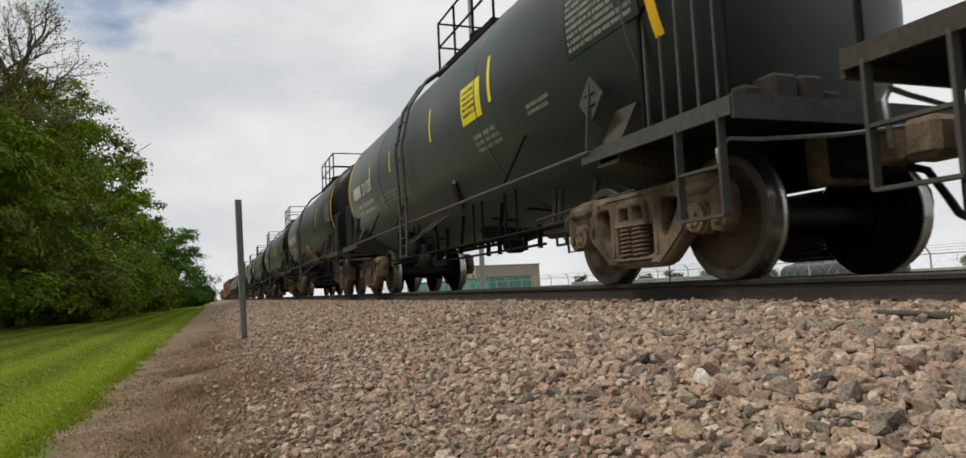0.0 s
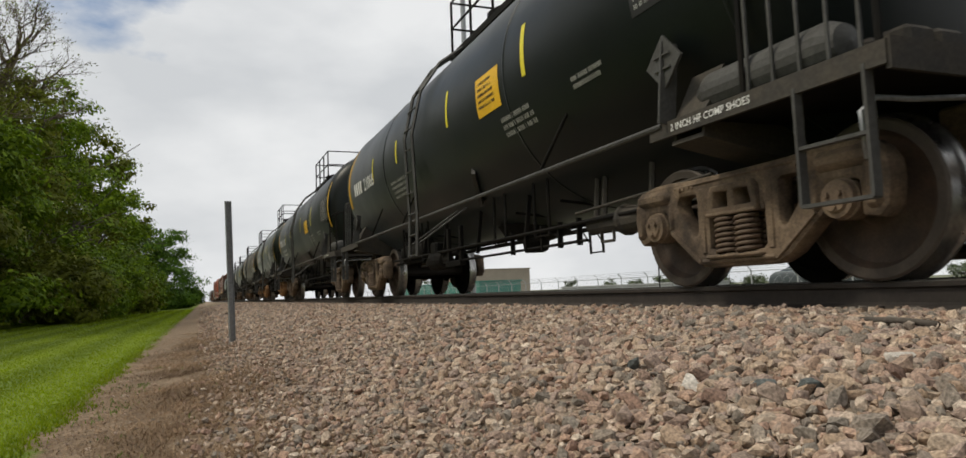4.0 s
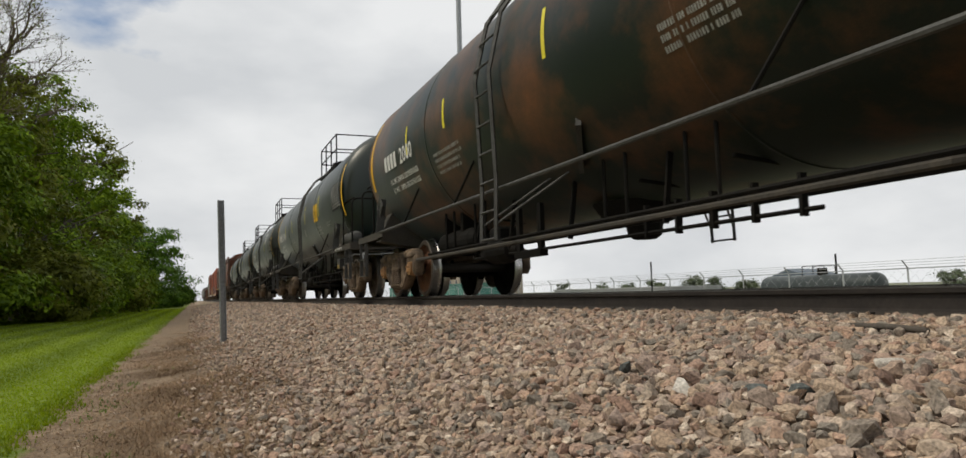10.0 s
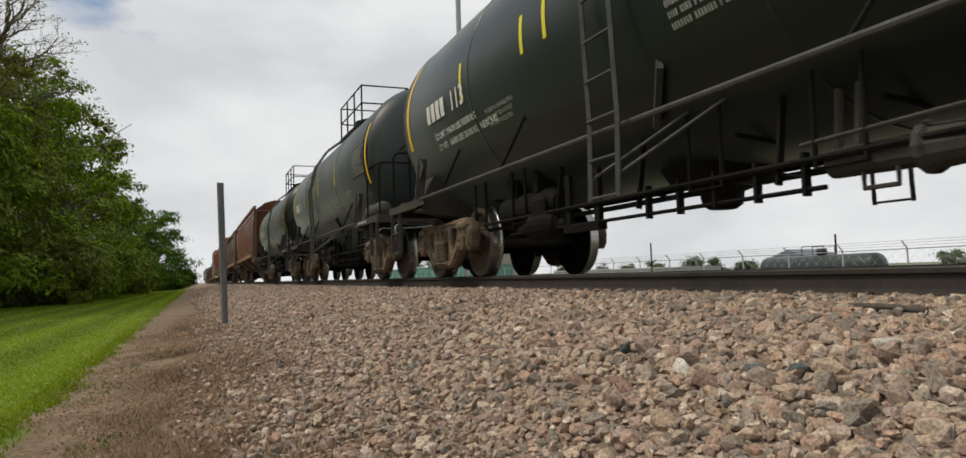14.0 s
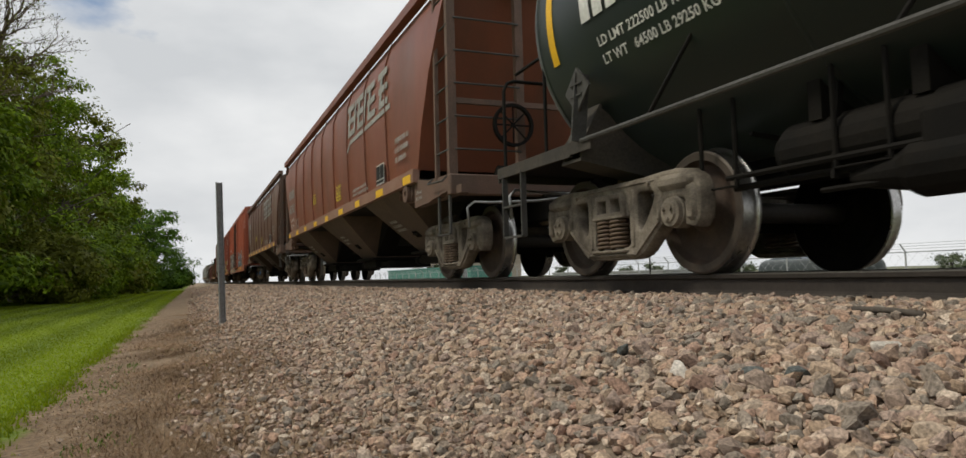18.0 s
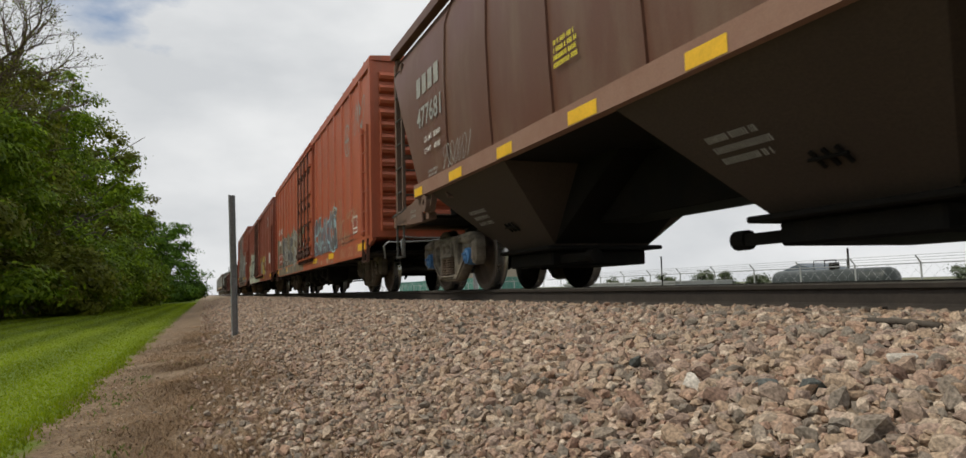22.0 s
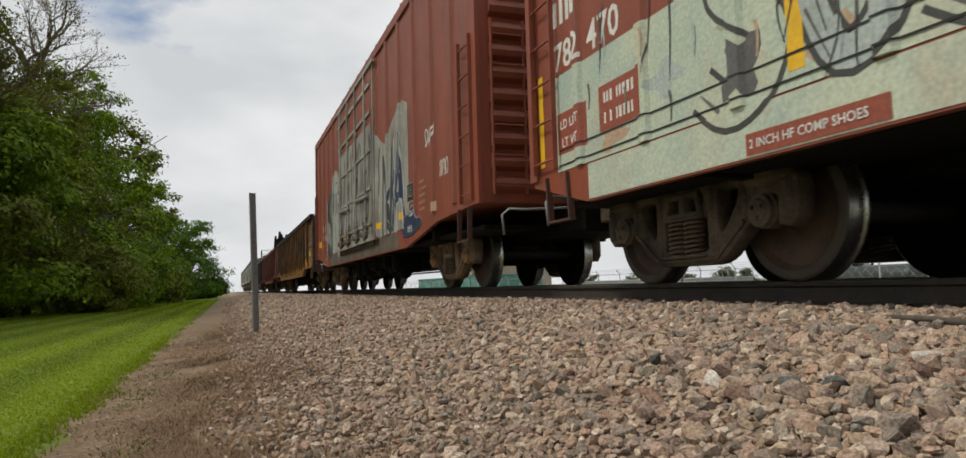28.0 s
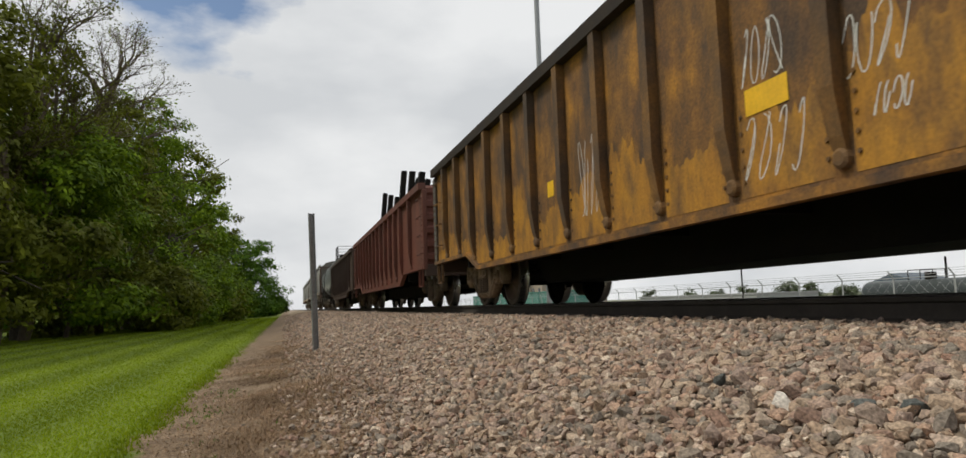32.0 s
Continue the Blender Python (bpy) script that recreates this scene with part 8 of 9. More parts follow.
def sprayed_word(body, P, y, z, w, h, word, fills, line, seed, layer=0.045, fat=0.30, rim=0.05, glints="", slant=0.08):
    """Fat sprayed letters: a coloured rim, a fill brushed over it, thin edge lines and a few glints."""
    rnd = random.Random(seed)
    cw = w / len(word)
    for k, ch in enumerate(word):
        lift = rnd.uniform(-0.06, 0.06) * h
        rows = []
        for pts in STROKES[ch]:
            q = [(k * cw + (a + rnd.uniform(-0.03, 0.03)) * cw * 0.98 + slant * b * h, b * h + lift + rnd.uniform(-0.02, 0.02) * h) for a, b in pts]
            f = fat * cw * rnd.uniform(0.85, 1.15)
            rows.append((q, f, f * rnd.uniform(0.75, 1.3)))
        decal("graffiti_rim", joined(*[brush(q, a + 2 * rim, b + 2 * rim) for q, a, b in rows]), P(y, z, layer), M[line], body)
        decal("graffiti_letter", joined(*[brush(q, a, b) for q, a, b in rows]), P(y, z, layer + 0.010), M[fills[k % len(fills)]], body)
        for q, a, b in rows[:2]:
            i = rnd.randint(0, len(q) - 2)
            (ax, ay), (bx, by) = q[i], q[i + 1]
            e = rnd.uniform(-0.25, 0.25) * a
            pts = [(ax + (bx - ax) * t + e, ay + (by - ay) * t) for t in (0.15, 0.5, 0.85)]
            decal("graffiti_stroke", brush(pts, a * rnd.uniform(0.1, 0.3), a * 0.06), P(y, z, layer + 0.020), M[glints or line], body)


def drips(seed, w, h, n, width):
    """Runs and loose lines of paint."""
    rnd = random.Random(seed)
    out = []
    for k in range(n):
        x, b = rnd.uniform(0, w), rnd.uniform(0.2, 1.0) * h
        ln = rnd.uniform(0.2, 0.6) * h
        out.append(brush([(x, b), (x + rnd.uniform(-0.05, 0.05), b - ln * 0.5), (x + rnd.uniform(-0.12, 0.12), max(0.0, b - ln))], width * rnd.uniform(0.6, 1.4), width * 0.4))
    return joined(*out)


def wavy_field(seed, w, h, top_wave=0.35, n=26):
    """A sprayed ground with an uneven upper edge."""
    rnd = random.Random(seed)
    vs, fs = [], []
    for i in range(n + 1):
        x = w * i / n
        t = h * (1 - top_wave * (0.5 + 0.5 * math.sin(i * 0.9 + seed) * rnd.uniform(0.4, 1)))
        vs += [(x, 0), (x, t)]
        if i:
            k = 2 * i
            fs.append((k - 2, k, k + 1, k - 1))
    return vs, fs


LINING = ("CONSULT OWNER BEFORE REPAIRING TANK", "SHARP OBJECTS MUST NOT CONTACT LINING", "DO NOT STEAM OR CLEAN TANK WITH", "BOILING WATER OR CAUSTIC SODA")


def build_train():
    std = lambda u0, u1: std_stripes((u1 - u0) / 2)
    tank_car(-12.0, 3.1, "dark grey tank car with rusty end trucks", "tank_grey", "truck_orange", stripes=std(-12, 3.1))
    tank_car(3.1, 18.3, "weathered dark grey tank car with yellow placard", "tank_grey", "truck_brown", number="21120", under_lines=("LD LMT   227400 LB 103100 KG", "LT WT      58600 LB  26600 KG"), notice=LINING, stripes=std(3.1, 18.3),
             placards=((-2.2, -11, 0.70, 0.48, "lemon"),), grille=True, end_frame="frame_grey", seats=(2.21, 1.84))
    tank_car(18.3, 33.05, "glossy black tank car with yellow reflective stripes", "tank_black", "truck_brown", number="200041", under_lines=("LD LMT 219600 LB  99600 KG", "LT WT   66400 LB  30100 KG"), notice=LINING,
             stripes=std(18.3, 33.05), grille=True, head_words=("", "CAPY 77", "CAPY 77"), plates=("wheel_plate", "wheel_orange"), seats=(2.0, 1.99), placards=((0.5, -46, 0.62, 0.60, "yellow"),))
    tank_car(33.05, 48.3, "black tank car with a yellow square placard", "tank_black", "truck_brown", number="21066", stripes=std(33.05, 48.3), placards=((-1.9, -13, 0.68, 0.46, "yellow"),), grille=True, side_words="2 INCH HF COMP SHOES")
    tank_car(48.3, 63.7, "black tank car with white stencils and yellow placard", "tank_black", "truck_brown", ladder=0.5, number="21092", notice=LINING, under_lines=("LD LMT 229200 LB 103960 KG", "LT WT   56830 LB 25750 KG"), stripes=std(48.3, 63.7),
             placards=((-1.85, -13, 0.70, 0.38, "yellow"),), side_words="2 INCH HF COMP SHOES", head_words=("21092", "CAPY  21460  US GAL", "CAPY  81 235  L"), seats=(2.07, 2.0))
    tank_car(63.7, 76.75, "dark green-black tank car with dusty orange trucks", "tank_green", "truck_orange", ladder=-0.4, number="203261", under_lines=("LD LMT 205900 LB", "LT WT   57100 LB"), stripes=std(63.7, 76.75),
             patches=((-0.82, 0, 0.78, 0.36, "cream"), (-2.70, -16.5, 0.60, 0.34, "white")), marks=True, side_words="2 INCH HF COMP SHOES", seats=(1.9, 1.77))
    tank_car(76.75, 92.25, "rust-blotched dark tank car with a faded white patch", "tank_rust", "truck_brown", ladder=0.3, number="2000", under_lines=("LD LMT 204000 LBS 92530 KGS", "LT WT   59000 LBS 26760 KGS"), mark_in=2.7, stripes=std(76.75, 92.25),
             patches=((-4.85, -22, 1.25, 0.72, "white"),), side_words="1 INCH HF COMP SHOES", seats=(1.9, 1.83), plates=("wheel_plate", "wheel_orange"), head="head_pale", cap="truck_orange")
    tank_car(92.25, 107.85, "black tank car with grey trucks and yellow placard", "tank_green", "truck_brown", ladder=-0.65, number="21084", under_lines=("LD LMT 220000 LB", "LT WT   57100 LB"), stripes=std(92.25, 107.85), patches=((-0.6, -21, 0.2, 0.2, "dim_white"),),
             placards=((-2.6, -12, 0.6, 0.46, "yellow"),), head_words=("21084", "CAPY 178", "CAPY 6607"), side_words="2 INCH HF COMP SHOES")
    tank_car(107.85, 120.95, "dark green-black tank car with white lettering", "tank_green", "truck_brown", ladder=-0.8, number="113", mark_in=2.7, under_lines=("LD LMT 198600 LBS 90300 KG", "LT WT   66400 LBS 30100 KG  NEW 3-82"), notice=("EXTERIOR HEATER PIPES", "NO INLET OR OUTLET", "PIPE CAPS REQUIRED"), stripes=std(107.85, 120.95), side_words="2 INCH HF COMP SHOES", inset=1.0, patches=((-2.25, 6, 0.45, 0.55, "white"),), head_words=("", "CAPY 178", "CAPY 6607"), head="head_pale")
    tank_car(120.95, 134.3, "faded grey tank car streaked with dust", "tank_grey", "truck_brown", number="11", stripes=std(120.95, 134.3), side_words="2 INCH HF COMP SHOES", inset=1.0)
    tank_car(134.3, 147.42, "black tank car with white lettering and ladder", "tank_green", "truck_grey", ladder=-0.65, number="780067", under_lines=("LD LMT 222500 LB 100450 KG", "LT WT   64500 LB 29250 KG"), stripes=std(134.3, 147.42), side_words="2 INCH TREAD COND SHOES", inset=1.0, seats=(2.18, 2.0))
    hopper_car(147.42, 165.75, "oxide-brown covered grain hopper with yellow reflectors", "hopper_brown", number="480382")
    hopper_car(165.75, 183.45, "dusty brown covered grain hopper with yellow reflectors", "hopper_tan", bay="hopper_bay_shaded", number="477681", caps="blue_cap", seats=(2.22, 2.05))

    car, body, (y0, y1, W), P = box_car(183.45, 204.2, "oxide-red boxcar with blue and grey graffiti", "box_red", (3.6, 2.95), 184.15, 203.45, door=(-0.4, 3.1), top=4.42, track=0.05)
    decal("sprayed_shade", wavy_field(3, 3.9, 0.36, 0.5), P(-2.0, 1.04, 0.038), M["spray_violet"], body)
    sprayed_word(body, P, -2.02, 1.14, 3.75, 0.80, "KRAKS", ("spray_violet", "spray_slate", "spray_violet"), "spray_blue", 1, fat=0.34, rim=0.045)
    decal("sprayed_haze", drips(5, 3.6, 0.8, 16, 0.05), P(-2.1, 1.06, 0.075), M["spray_blue"], body)
    for q in range(5):
        decal("sprayed_eye", (blob_letter(random.Random(60 + q), 0.18, 0.22), [tuple(range(18))]), P(-2.35 - 0.72 * q, 1.35 + 0.1 * (q % 2), 0.078), M["patch_red"], body)
    decal("sprayed_door", wavy_field(6, 1.5, 0.62, 0.4), P(0.9, 1.0, 0.082), M["spray_silver"], body)
    decal("sprayed_door", wavy_field(8, 0.8, 0.5, 0.4), P(0.85, 1.55, 0.083), M["spray_grey"], body)
    decal("door_patch", rect_shape(0.36, 0.22), P(0.05, 1.85, 0.083), M["spray_grey"], body)
    decal("chalk_tag", joined(shifted(scribble(91, 0.34, 0.16, 3, 0.02), 0, 0.1), text_lines(0.3, 0.03, 3, 0.05, 19)), P(-1.22, 1.85, 0.083), M["dim_white"], body)
    decal("sill_tag", scribble(93, 1.0, 0.13, 5, 0.014), flat_wrap(-W, -2.0, 0.79, 0.018), M["dim_white"], body)
    decal("shoe_stencil", text_shape("2 INCH HF COMP SHOES", 0.065), flat_wrap(-W, -4.62, 0.745, 0.018), M["dim_white"], body)
    decal("cream_patch", rect_shape(0.28, 0.14), flat_wrap(-W, -4.25, 0.75, 0.018), M["spray_peach"], body)
    decal("cream_patch", rect_shape(0.22, 0.11), flat_wrap(-W, -3.3, 0.76, 0.018), M["spray_peach"], body)
    decal("graffiti_tag", scribble(12, 0.9, 0.5, 5, 0.02), P(-6.1, 1.15, 0.05), M["spray_peach"], body)
    for i, (y, z, w, h) in enumerate(((-5.7, 1.30, 0.8, 0.9), (-6.6, 1.05, 0.9, 0.35), (-7.1, 1.62, 0.7, 0.2), (-5.2, 1.75, 0.5, 0.5), (-7.7, 1.50, 0.5, 0.35))):
        decal("worn_paint", drips(140 + i, w, h, 9, 0.03), P(y, z, 0.06), M["spray_peach"], body)
        decal("chalk_tag", scribble(150 + i, w, h * 0.6, 4, 0.012), P(y, z, 0.064), M["spray_peach"], body)
    for i, y in enumerate((-6.3, -7.2, -8.0)):
        decal("sill_tag", scribble(160 + i, 0.6, 0.2, 4, 0.014), flat_wrap(-W, y, 0.78, 0.018), M["spray_peach"], body)
    decal("stencil_panel", rect_shape(0.46, 0.36), P(-7.75, 1.24, 0.042), M["white"], body)
    decal("stencil_panel_face", joined(shifted(rect_shape(0.38, 0.20), 0.04, 0.12), shifted(rect_shape(0.38, 0.06), 0.04, 0.03)), P(-7.75, 1.24, 0.05), M["patch_red"], body)
    decal("round_mark", joined(*[stroke_shape([(0.28 * math.cos(2 * math.pi * i / 20), 0.34 * math.sin(2 * math.pi * i / 20)) for i in range(21)], 0.05)], stroke_shape([(-0.2, 0), (0.2, 0)], 0.06), stroke_shape([(0, -0.25), (0, 0.25)], 0.06)), P(-7.2, 3.35), M["dim_white"], body)
    decal("chalk_tag", scribble(8, 1.1, 0.6, 3, 0.035), P(-8.0, 3.3), M["dim_white"], body)
    decal("sprayed_ground", wavy_field(4, 6.8, 1.35), P(y1 - 0.9, 1.05, 0.038), M["spray_grey"], body, "grey sprayed graffiti ground")
    sprayed_word(body, P, y1 - 2.75, 1.06, 4.6, 1.0, "SANKS", ("spray_slate", "spray_silver", "spray_slate"), "spray_pale", 5, fat=0.27, rim=0.02, glints="spray_dark")
    decal("sprayed_edge", joined(*[brush([(0.9 * q, 0.9 + 0.12 * (q % 2)), (0.9 * q + 0.35, 1.0), (0.9 * q + 0.5, 0.45), (0.9 * q + 0.62, 0.1)], 0.035, 0.02) for q in range(6)]), P(y1 - 2.6, 1.06, 0.080), M["dim_white"], body)
    decal("sprayed_block", joined(*[shifted(rect_shape(0.34, 0.24), 1.15 * q, 0.0, 0.25) for q in range(4)]), flat_wrap(-W, y1 - 3.4, 0.76, 0.019), M["spray_slate"], body)
    decal("sprayed_arrow", joined(brush([(0.2, 0.42), (0.2, 0.2), (0.2, 0.0)], 0.03, 0.03), brush([(0.08, 0.14), (0.2, 0.0), (0.32, 0.14)], 0.03, 0.03)), flat_wrap(-W, y1 - 4.35, 0.75, 0.022), M["white"], body)
    decal("sill_spray", rect_shape(8.0, 0.26), flat_wrap(-W, y1 - 1.2, 0.745, 0.016), M["spray_grey"], body)
    for z in (1.10, 1.22):
        decal("panel_seam", rect_shape(8.6, 0.012), P(y1 - 0.3, z, 0.082), M["spray_dark"], body)
        decal("panel_seam", rect_shape(6.2, 0.012), P(-2.0, z, 0.082), M["spray_dark"], body)
    decal("reporting_mark", joined(text_bars(0.5, 0.26, 2), shifted(text_bars(0.45, 0.22, 5), 0.85, 0)), P(y1 - 1.25, 2.42), M["white"], body)
    decal("car_number", text_shape("783 056", 0.30), P(y1 - 1.2, 1.98), M["white"], body)
    decal("data_patch", joined(rect_shape(0.55, 0.45), shifted(rect_shape(0.7, 0.45), 0.75, 0.0)), P(y1 - 1.15, 1.18, 0.05), M["patch_red"], body)
    decal("weight_lines", joined(text_shape("LD LMT", 0.13), shifted(text_shape("LT WT", 0.13), 0, -0.22), shifted(text_shape("175100", 0.13), 0.85, 0.05), shifted(text_shape("91500", 0.13), 0.85, -0.17)), P(y1 - 1.2, 1.45, 0.054), M["white"], body)
    for y in (y1 - 0.35, y1 - 4.2, -1.8, -4.6, y0 + 1.4):
        decal("reflective_strip", rect_shape(0.75, 0.14), flat_wrap(-W, y, 0.84, 0.018), M["yellow"], body)

    car, body, (y0, y1, W), P = box_car(204.2, 225.05, "red boxcar covered in pale mint graffiti", "box_dark", (4.2, 2.45), 205.0, 224.3, door=(0.5, 3.1), top=4.42)
    decal("sprayed_ground", wavy_field(9, 8.4, 1.75, 0.25), P(y1 - 0.55, 1.05, 0.038), M["spray_mint"], body, "pale mint sprayed graffiti ground")
    decal("sill_spray", rect_shape(9.5, 0.30), flat_wrap(-W, y1 - 1.15, 0.735, 0.016), M["spray_mint"], body)
    sprayed_word(body, P, 7.0, 1.10, 5.6, 1.25, "SUSEONS", ("spray_mint", "spray_pale", "spray_mint"), "spray_dark", 21, fat=0.24, rim=0.04, glints="spray_slate")
    decal("sprayed_lines", drips(22, 6.8, 1.3, 34, 0.018), P(y1 - 1.2, 1.05, 0.080), M["spray_dark"], body)
    for q in range(7):
        decal("sprayed_shade", (blob_letter(random.Random(300 + q), 0.42, 0.50), [tuple(range(18))]), P(6.8 - 0.82 * q, 1.05 + 0.35 * (q % 3), 0.070), M["spray_slate"], body)
    for q in range(9):
        decal("graffiti_patch", (blob_letter(random.Random(200 + q), 0.5, 0.30), [tuple(range(18))]), P(y1 - 1.3 - 0.75 * q, 1.05 + 0.25 * (q % 3), 0.0405 + 0.001 * q), M[("spray_peach", "spray_pale", "spray_olive")[q % 3]], body)
    for z in (1.10, 1.24):
        decal("panel_seam", rect_shape(8.2, 0.014), P(y1 - 0.6, z, 0.082), M["black"], body)
    for q in range(26):
        decal("paint_run", brush([(0, 0), (0.02, -0.1), (0.0, -0.22)], 0.03, 0.012), P(y1 - 0.9 - 0.29 * q, 1.35 + 0.37 * ((q * 7) % 5) / 2, 0.078), M[("spray_peach", "spray_slate", "spray_pale", "spray_grey")[q % 4]], body)
    decal("car_number", joined(shifted(text_bars(0.42, 0.24, 9), 0, 0.42), text_shape("782 470", 0.36)), P(y1 - 0.55, 2.0, 0.05), M["white"], body)
    decal("number_ground", rect_shape(2.0, 1.0), P(y1 - 0.45, 1.95, 0.041), M["box_dark"], body)
    decal("data_patch", joined(rect_shape(0.56, 0.38), shifted(rect_shape(0.66, 0.38), 0.78, 0.05)), P(y1 - 0.58, 1.21, 0.05), M["patch_red"], body)
    decal("weight_lines", joined(shifted(text_shape("LD LMT", 0.12), 0.05, 0.22), shifted(text_shape("LT WT", 0.12), 0.08, 0.05), shifted(text_bars(0.5, 0.09, 3), 0.86, 0.27), shifted(text_bars(0.5, 0.09, 4), 0.86, 0.10)), P(y1 - 0.58, 1.22, 0.055), M["white"], body)
    decal("shoe_patch", rect_shape(0.98, 0.13), flat_wrap(-W, y1 - 3.1, 0.745, 0.02), M["patch_red"], body)
    decal("shoe_stencil", text_shape("2 INCH HF COMP SHOES", 0.075), flat_wrap(-W, y1 - 3.13, 0.785, 0.025), M["white"], body)
    decal("reflective_strip", rect_shape(0.10, 0.9), P(y1 - 0.18, 1.15, 0.05), M["yellow"], body)
    decal("reflective_strip", rect_shape(0.12, 0.6), P(y1 - 3.45, 1.15, 0.05), M["yellow"], body)
    sprayed_word(body, P, -1.55, 1.06, 3.9, 0.85, "TASKS", ("spray_gold", "spray_silver", "spray_gold"), "spray_dark", 33, fat=0.32, rim=0.03)
    decal("round_mark", stroke_shape([(0.28 * math.cos(2 * math.pi * i / 20), 0.34 * math.sin(2 * math.pi * i / 20)) for i in range(21)], 0.06), P(-6.4, 3.6), M["dim_white"], body)
    decal("stencil_panel", rect_shape(0.45, 0.5), P(-7.4, 1.5, 0.042), M["white"], body)
    for y in (0.2, -3.4, y0 + 2.0):
        decal("reflective_strip", rect_shape(0.7, 0.13), flat_wrap(-W, y, 0.84, 0.018), M["yellow"], body)

    car, body, (y0, y1, W), P = box_car(225.05, 243.4, "dark red boxcar with silver and navy graffiti", "box_dark", (3.9, 2.15), 225.9, 242.6, door=(0.4, 4.6), top=4.95, sill=0.71, sl=(1.9, 3.8, 1.15, 2.7), track=0.05, door_gear="spray_silver", rib_mat="spray_silver", truck="truck_tan", cap="truck_orange")
    decal("sprayed_ground", wavy_field(14, 9.8, 2.45, 0.30), P(y1 - 3.3, 1.05, 0.037), M["spray_silver"], body, "silver sprayed graffiti ground")
    for k in (0, 1):
        a = 0.4 - 2.3 + 2.3 * k
        decal("sprayed_door", rect_shape(2.16, 2.3), P(a + 2.23, 1.2, 0.079), M["spray_silver"], body)
        decal("graffiti", scribble(40 + k, 2.1, 2.0, 4, 0.09), P(a + 2.23, 1.3, 0.084), M["spray_dark"], body)
    sprayed_word(body, P, -2.45, 1.06, 2.0, 1.65, "NA", ("spray_dark", "spray_navy"), "spray_pale", 45, fat=0.17, rim=0.03, glints="spray_silver")
    decal("sprayed_lines", drips(46, 2.2, 1.8, 12, 0.03), P(-2.4, 1.05, 0.080), M["white"], body)
    for q, (ya, za) in enumerate(((-3.05, 0.98), (-3.45, 1.25), (-2.2, 1.9))):
        decal("graffiti_stroke", stroke_shape([(0, 0), (0.10, 0.35), (0.02, 0.62), (0.2, 0.95)], 0.09), P(ya, za, 0.060), M["spray_navy" if q < 2 else "spray_dark"], body)
    sprayed_word(body, P, y1 - 2.95, 1.06, 2.3, 1.9, "SR", ("spray_dark", "spray_pale"), "spray_slate", 47, fat=0.24, rim=0.03, glints="spray_pale")
    decal("sprayed_lines", drips(48, 2.2, 1.6, 14, 0.03), P(y1 - 2.7, 1.05, 0.080), M["spray_pale"], body)
    decal("graffiti_edge", wavy_field(17, 1.0, 1.9, 0.5, 8), P(y1 - 2.6, 1.04, 0.0385), M["spray_silver"], body)
    ring = [(0.0, 0.10), (0.05, 0.0), (0.35, -0.03), (0.75, 0.0), (1.10, 0.06), (1.26, 0.12), (1.24, 0.20), (1.12, 0.26), (0.98, 0.25), (0.94, 0.36), (0.82, 0.46), (0.66, 0.49), (0.50, 0.45), (0.40, 0.36), (0.26, 0.38), (0.08, 0.34)]
    decal("graffiti_fill", (ring, [tuple(range(16))]), P(-4.28, 0.90, 0.062), M["spray_navy"], body, "navy sprayed graffiti cloud")
    decal("graffiti_stroke", stroke_shape(ring[5:] , 0.02), P(-4.28, 0.90, 0.065), M["dim_white"], body)
    decal("data_panel_frame", rect_shape(0.48, 0.32), P(-4.60, 1.46, 0.047), M["dim_white"], body)
    decal("data_panel", rect_shape(0.45, 0.29), P(-4.615, 1.475, 0.050), M["black"], body)
    decal("data_panel_print", text_lines(0.36, 0.022, 4, 0.05, 12), P(-4.65, 1.70, 0.054), M["dim_white"], body)
    decal("stencil_print", text_lines(0.42, 0.045, 5, 0.11, 14), P(-5.42, 1.68, 0.047), M["spray_peach"], body)
    decal("chalk_tag", scribble(95, 0.5, 0.26, 3, 0.03), P(-5.85, 2.20, 0.05), M["white"], body)
    decal("chalk_tag", scribble(96, 0.42, 0.22, 4, 0.025), P(-6.6, 1.62, 0.05), M["white"], body)
    decal("cream_patch", rect_shape(0.2, 0.14), P(-6.2, 1.15, 0.047), M["spray_peach"], body)
    decal("yellow_panel", rect_shape(0.44, 0.20), P(y1 - 0.98, 1.38, 0.047), M["yellow"], body)
    decal("cream_patch", rect_shape(0.2, 0.10), P(y1 - 0.35, 1.14, 0.047), M["spray_peach"], body)
    decal("cream_patch", rect_shape(0.2, 0.12), flat_wrap(-W, y1 - 2.55, 0.90, 0.02), M["spray_peach"], body)
    decal("sill_stencil", joined(text_shape("DO NOT JACK", 0.05), shifted(text_shape("ON SIDE SILL", 0.05), 0, -0.07)), flat_wrap(-W, y1 - 2.5, 0.82, 0.02), M["white"], body)
    decal("weight_lines", joined(text_shape("LD LMT", 0.10), shifted(text_shape("LT WT", 0.10), 0, -0.17), shifted(text_shape("73700", 0.10), 0.95, -0.13), shifted(text_bars(0.3, 0.07, 4), 0.95, 0.03)), P(6.62, 1.34, 0.05), M["white"], body)
    # sill beneath the door: its shadow is painted in by this darker spray
    decal("sill_spray", rect_shape(9.0, 0.28), flat_wrap(-W, y1 - 3.3, 0.735, 0.016), M["spray_grime_shade"], body)
    decal("chalk_tag", joined(text_shape("2013", 0.15)), P(-4.66, 0.96, 0.068), M["white"], body)
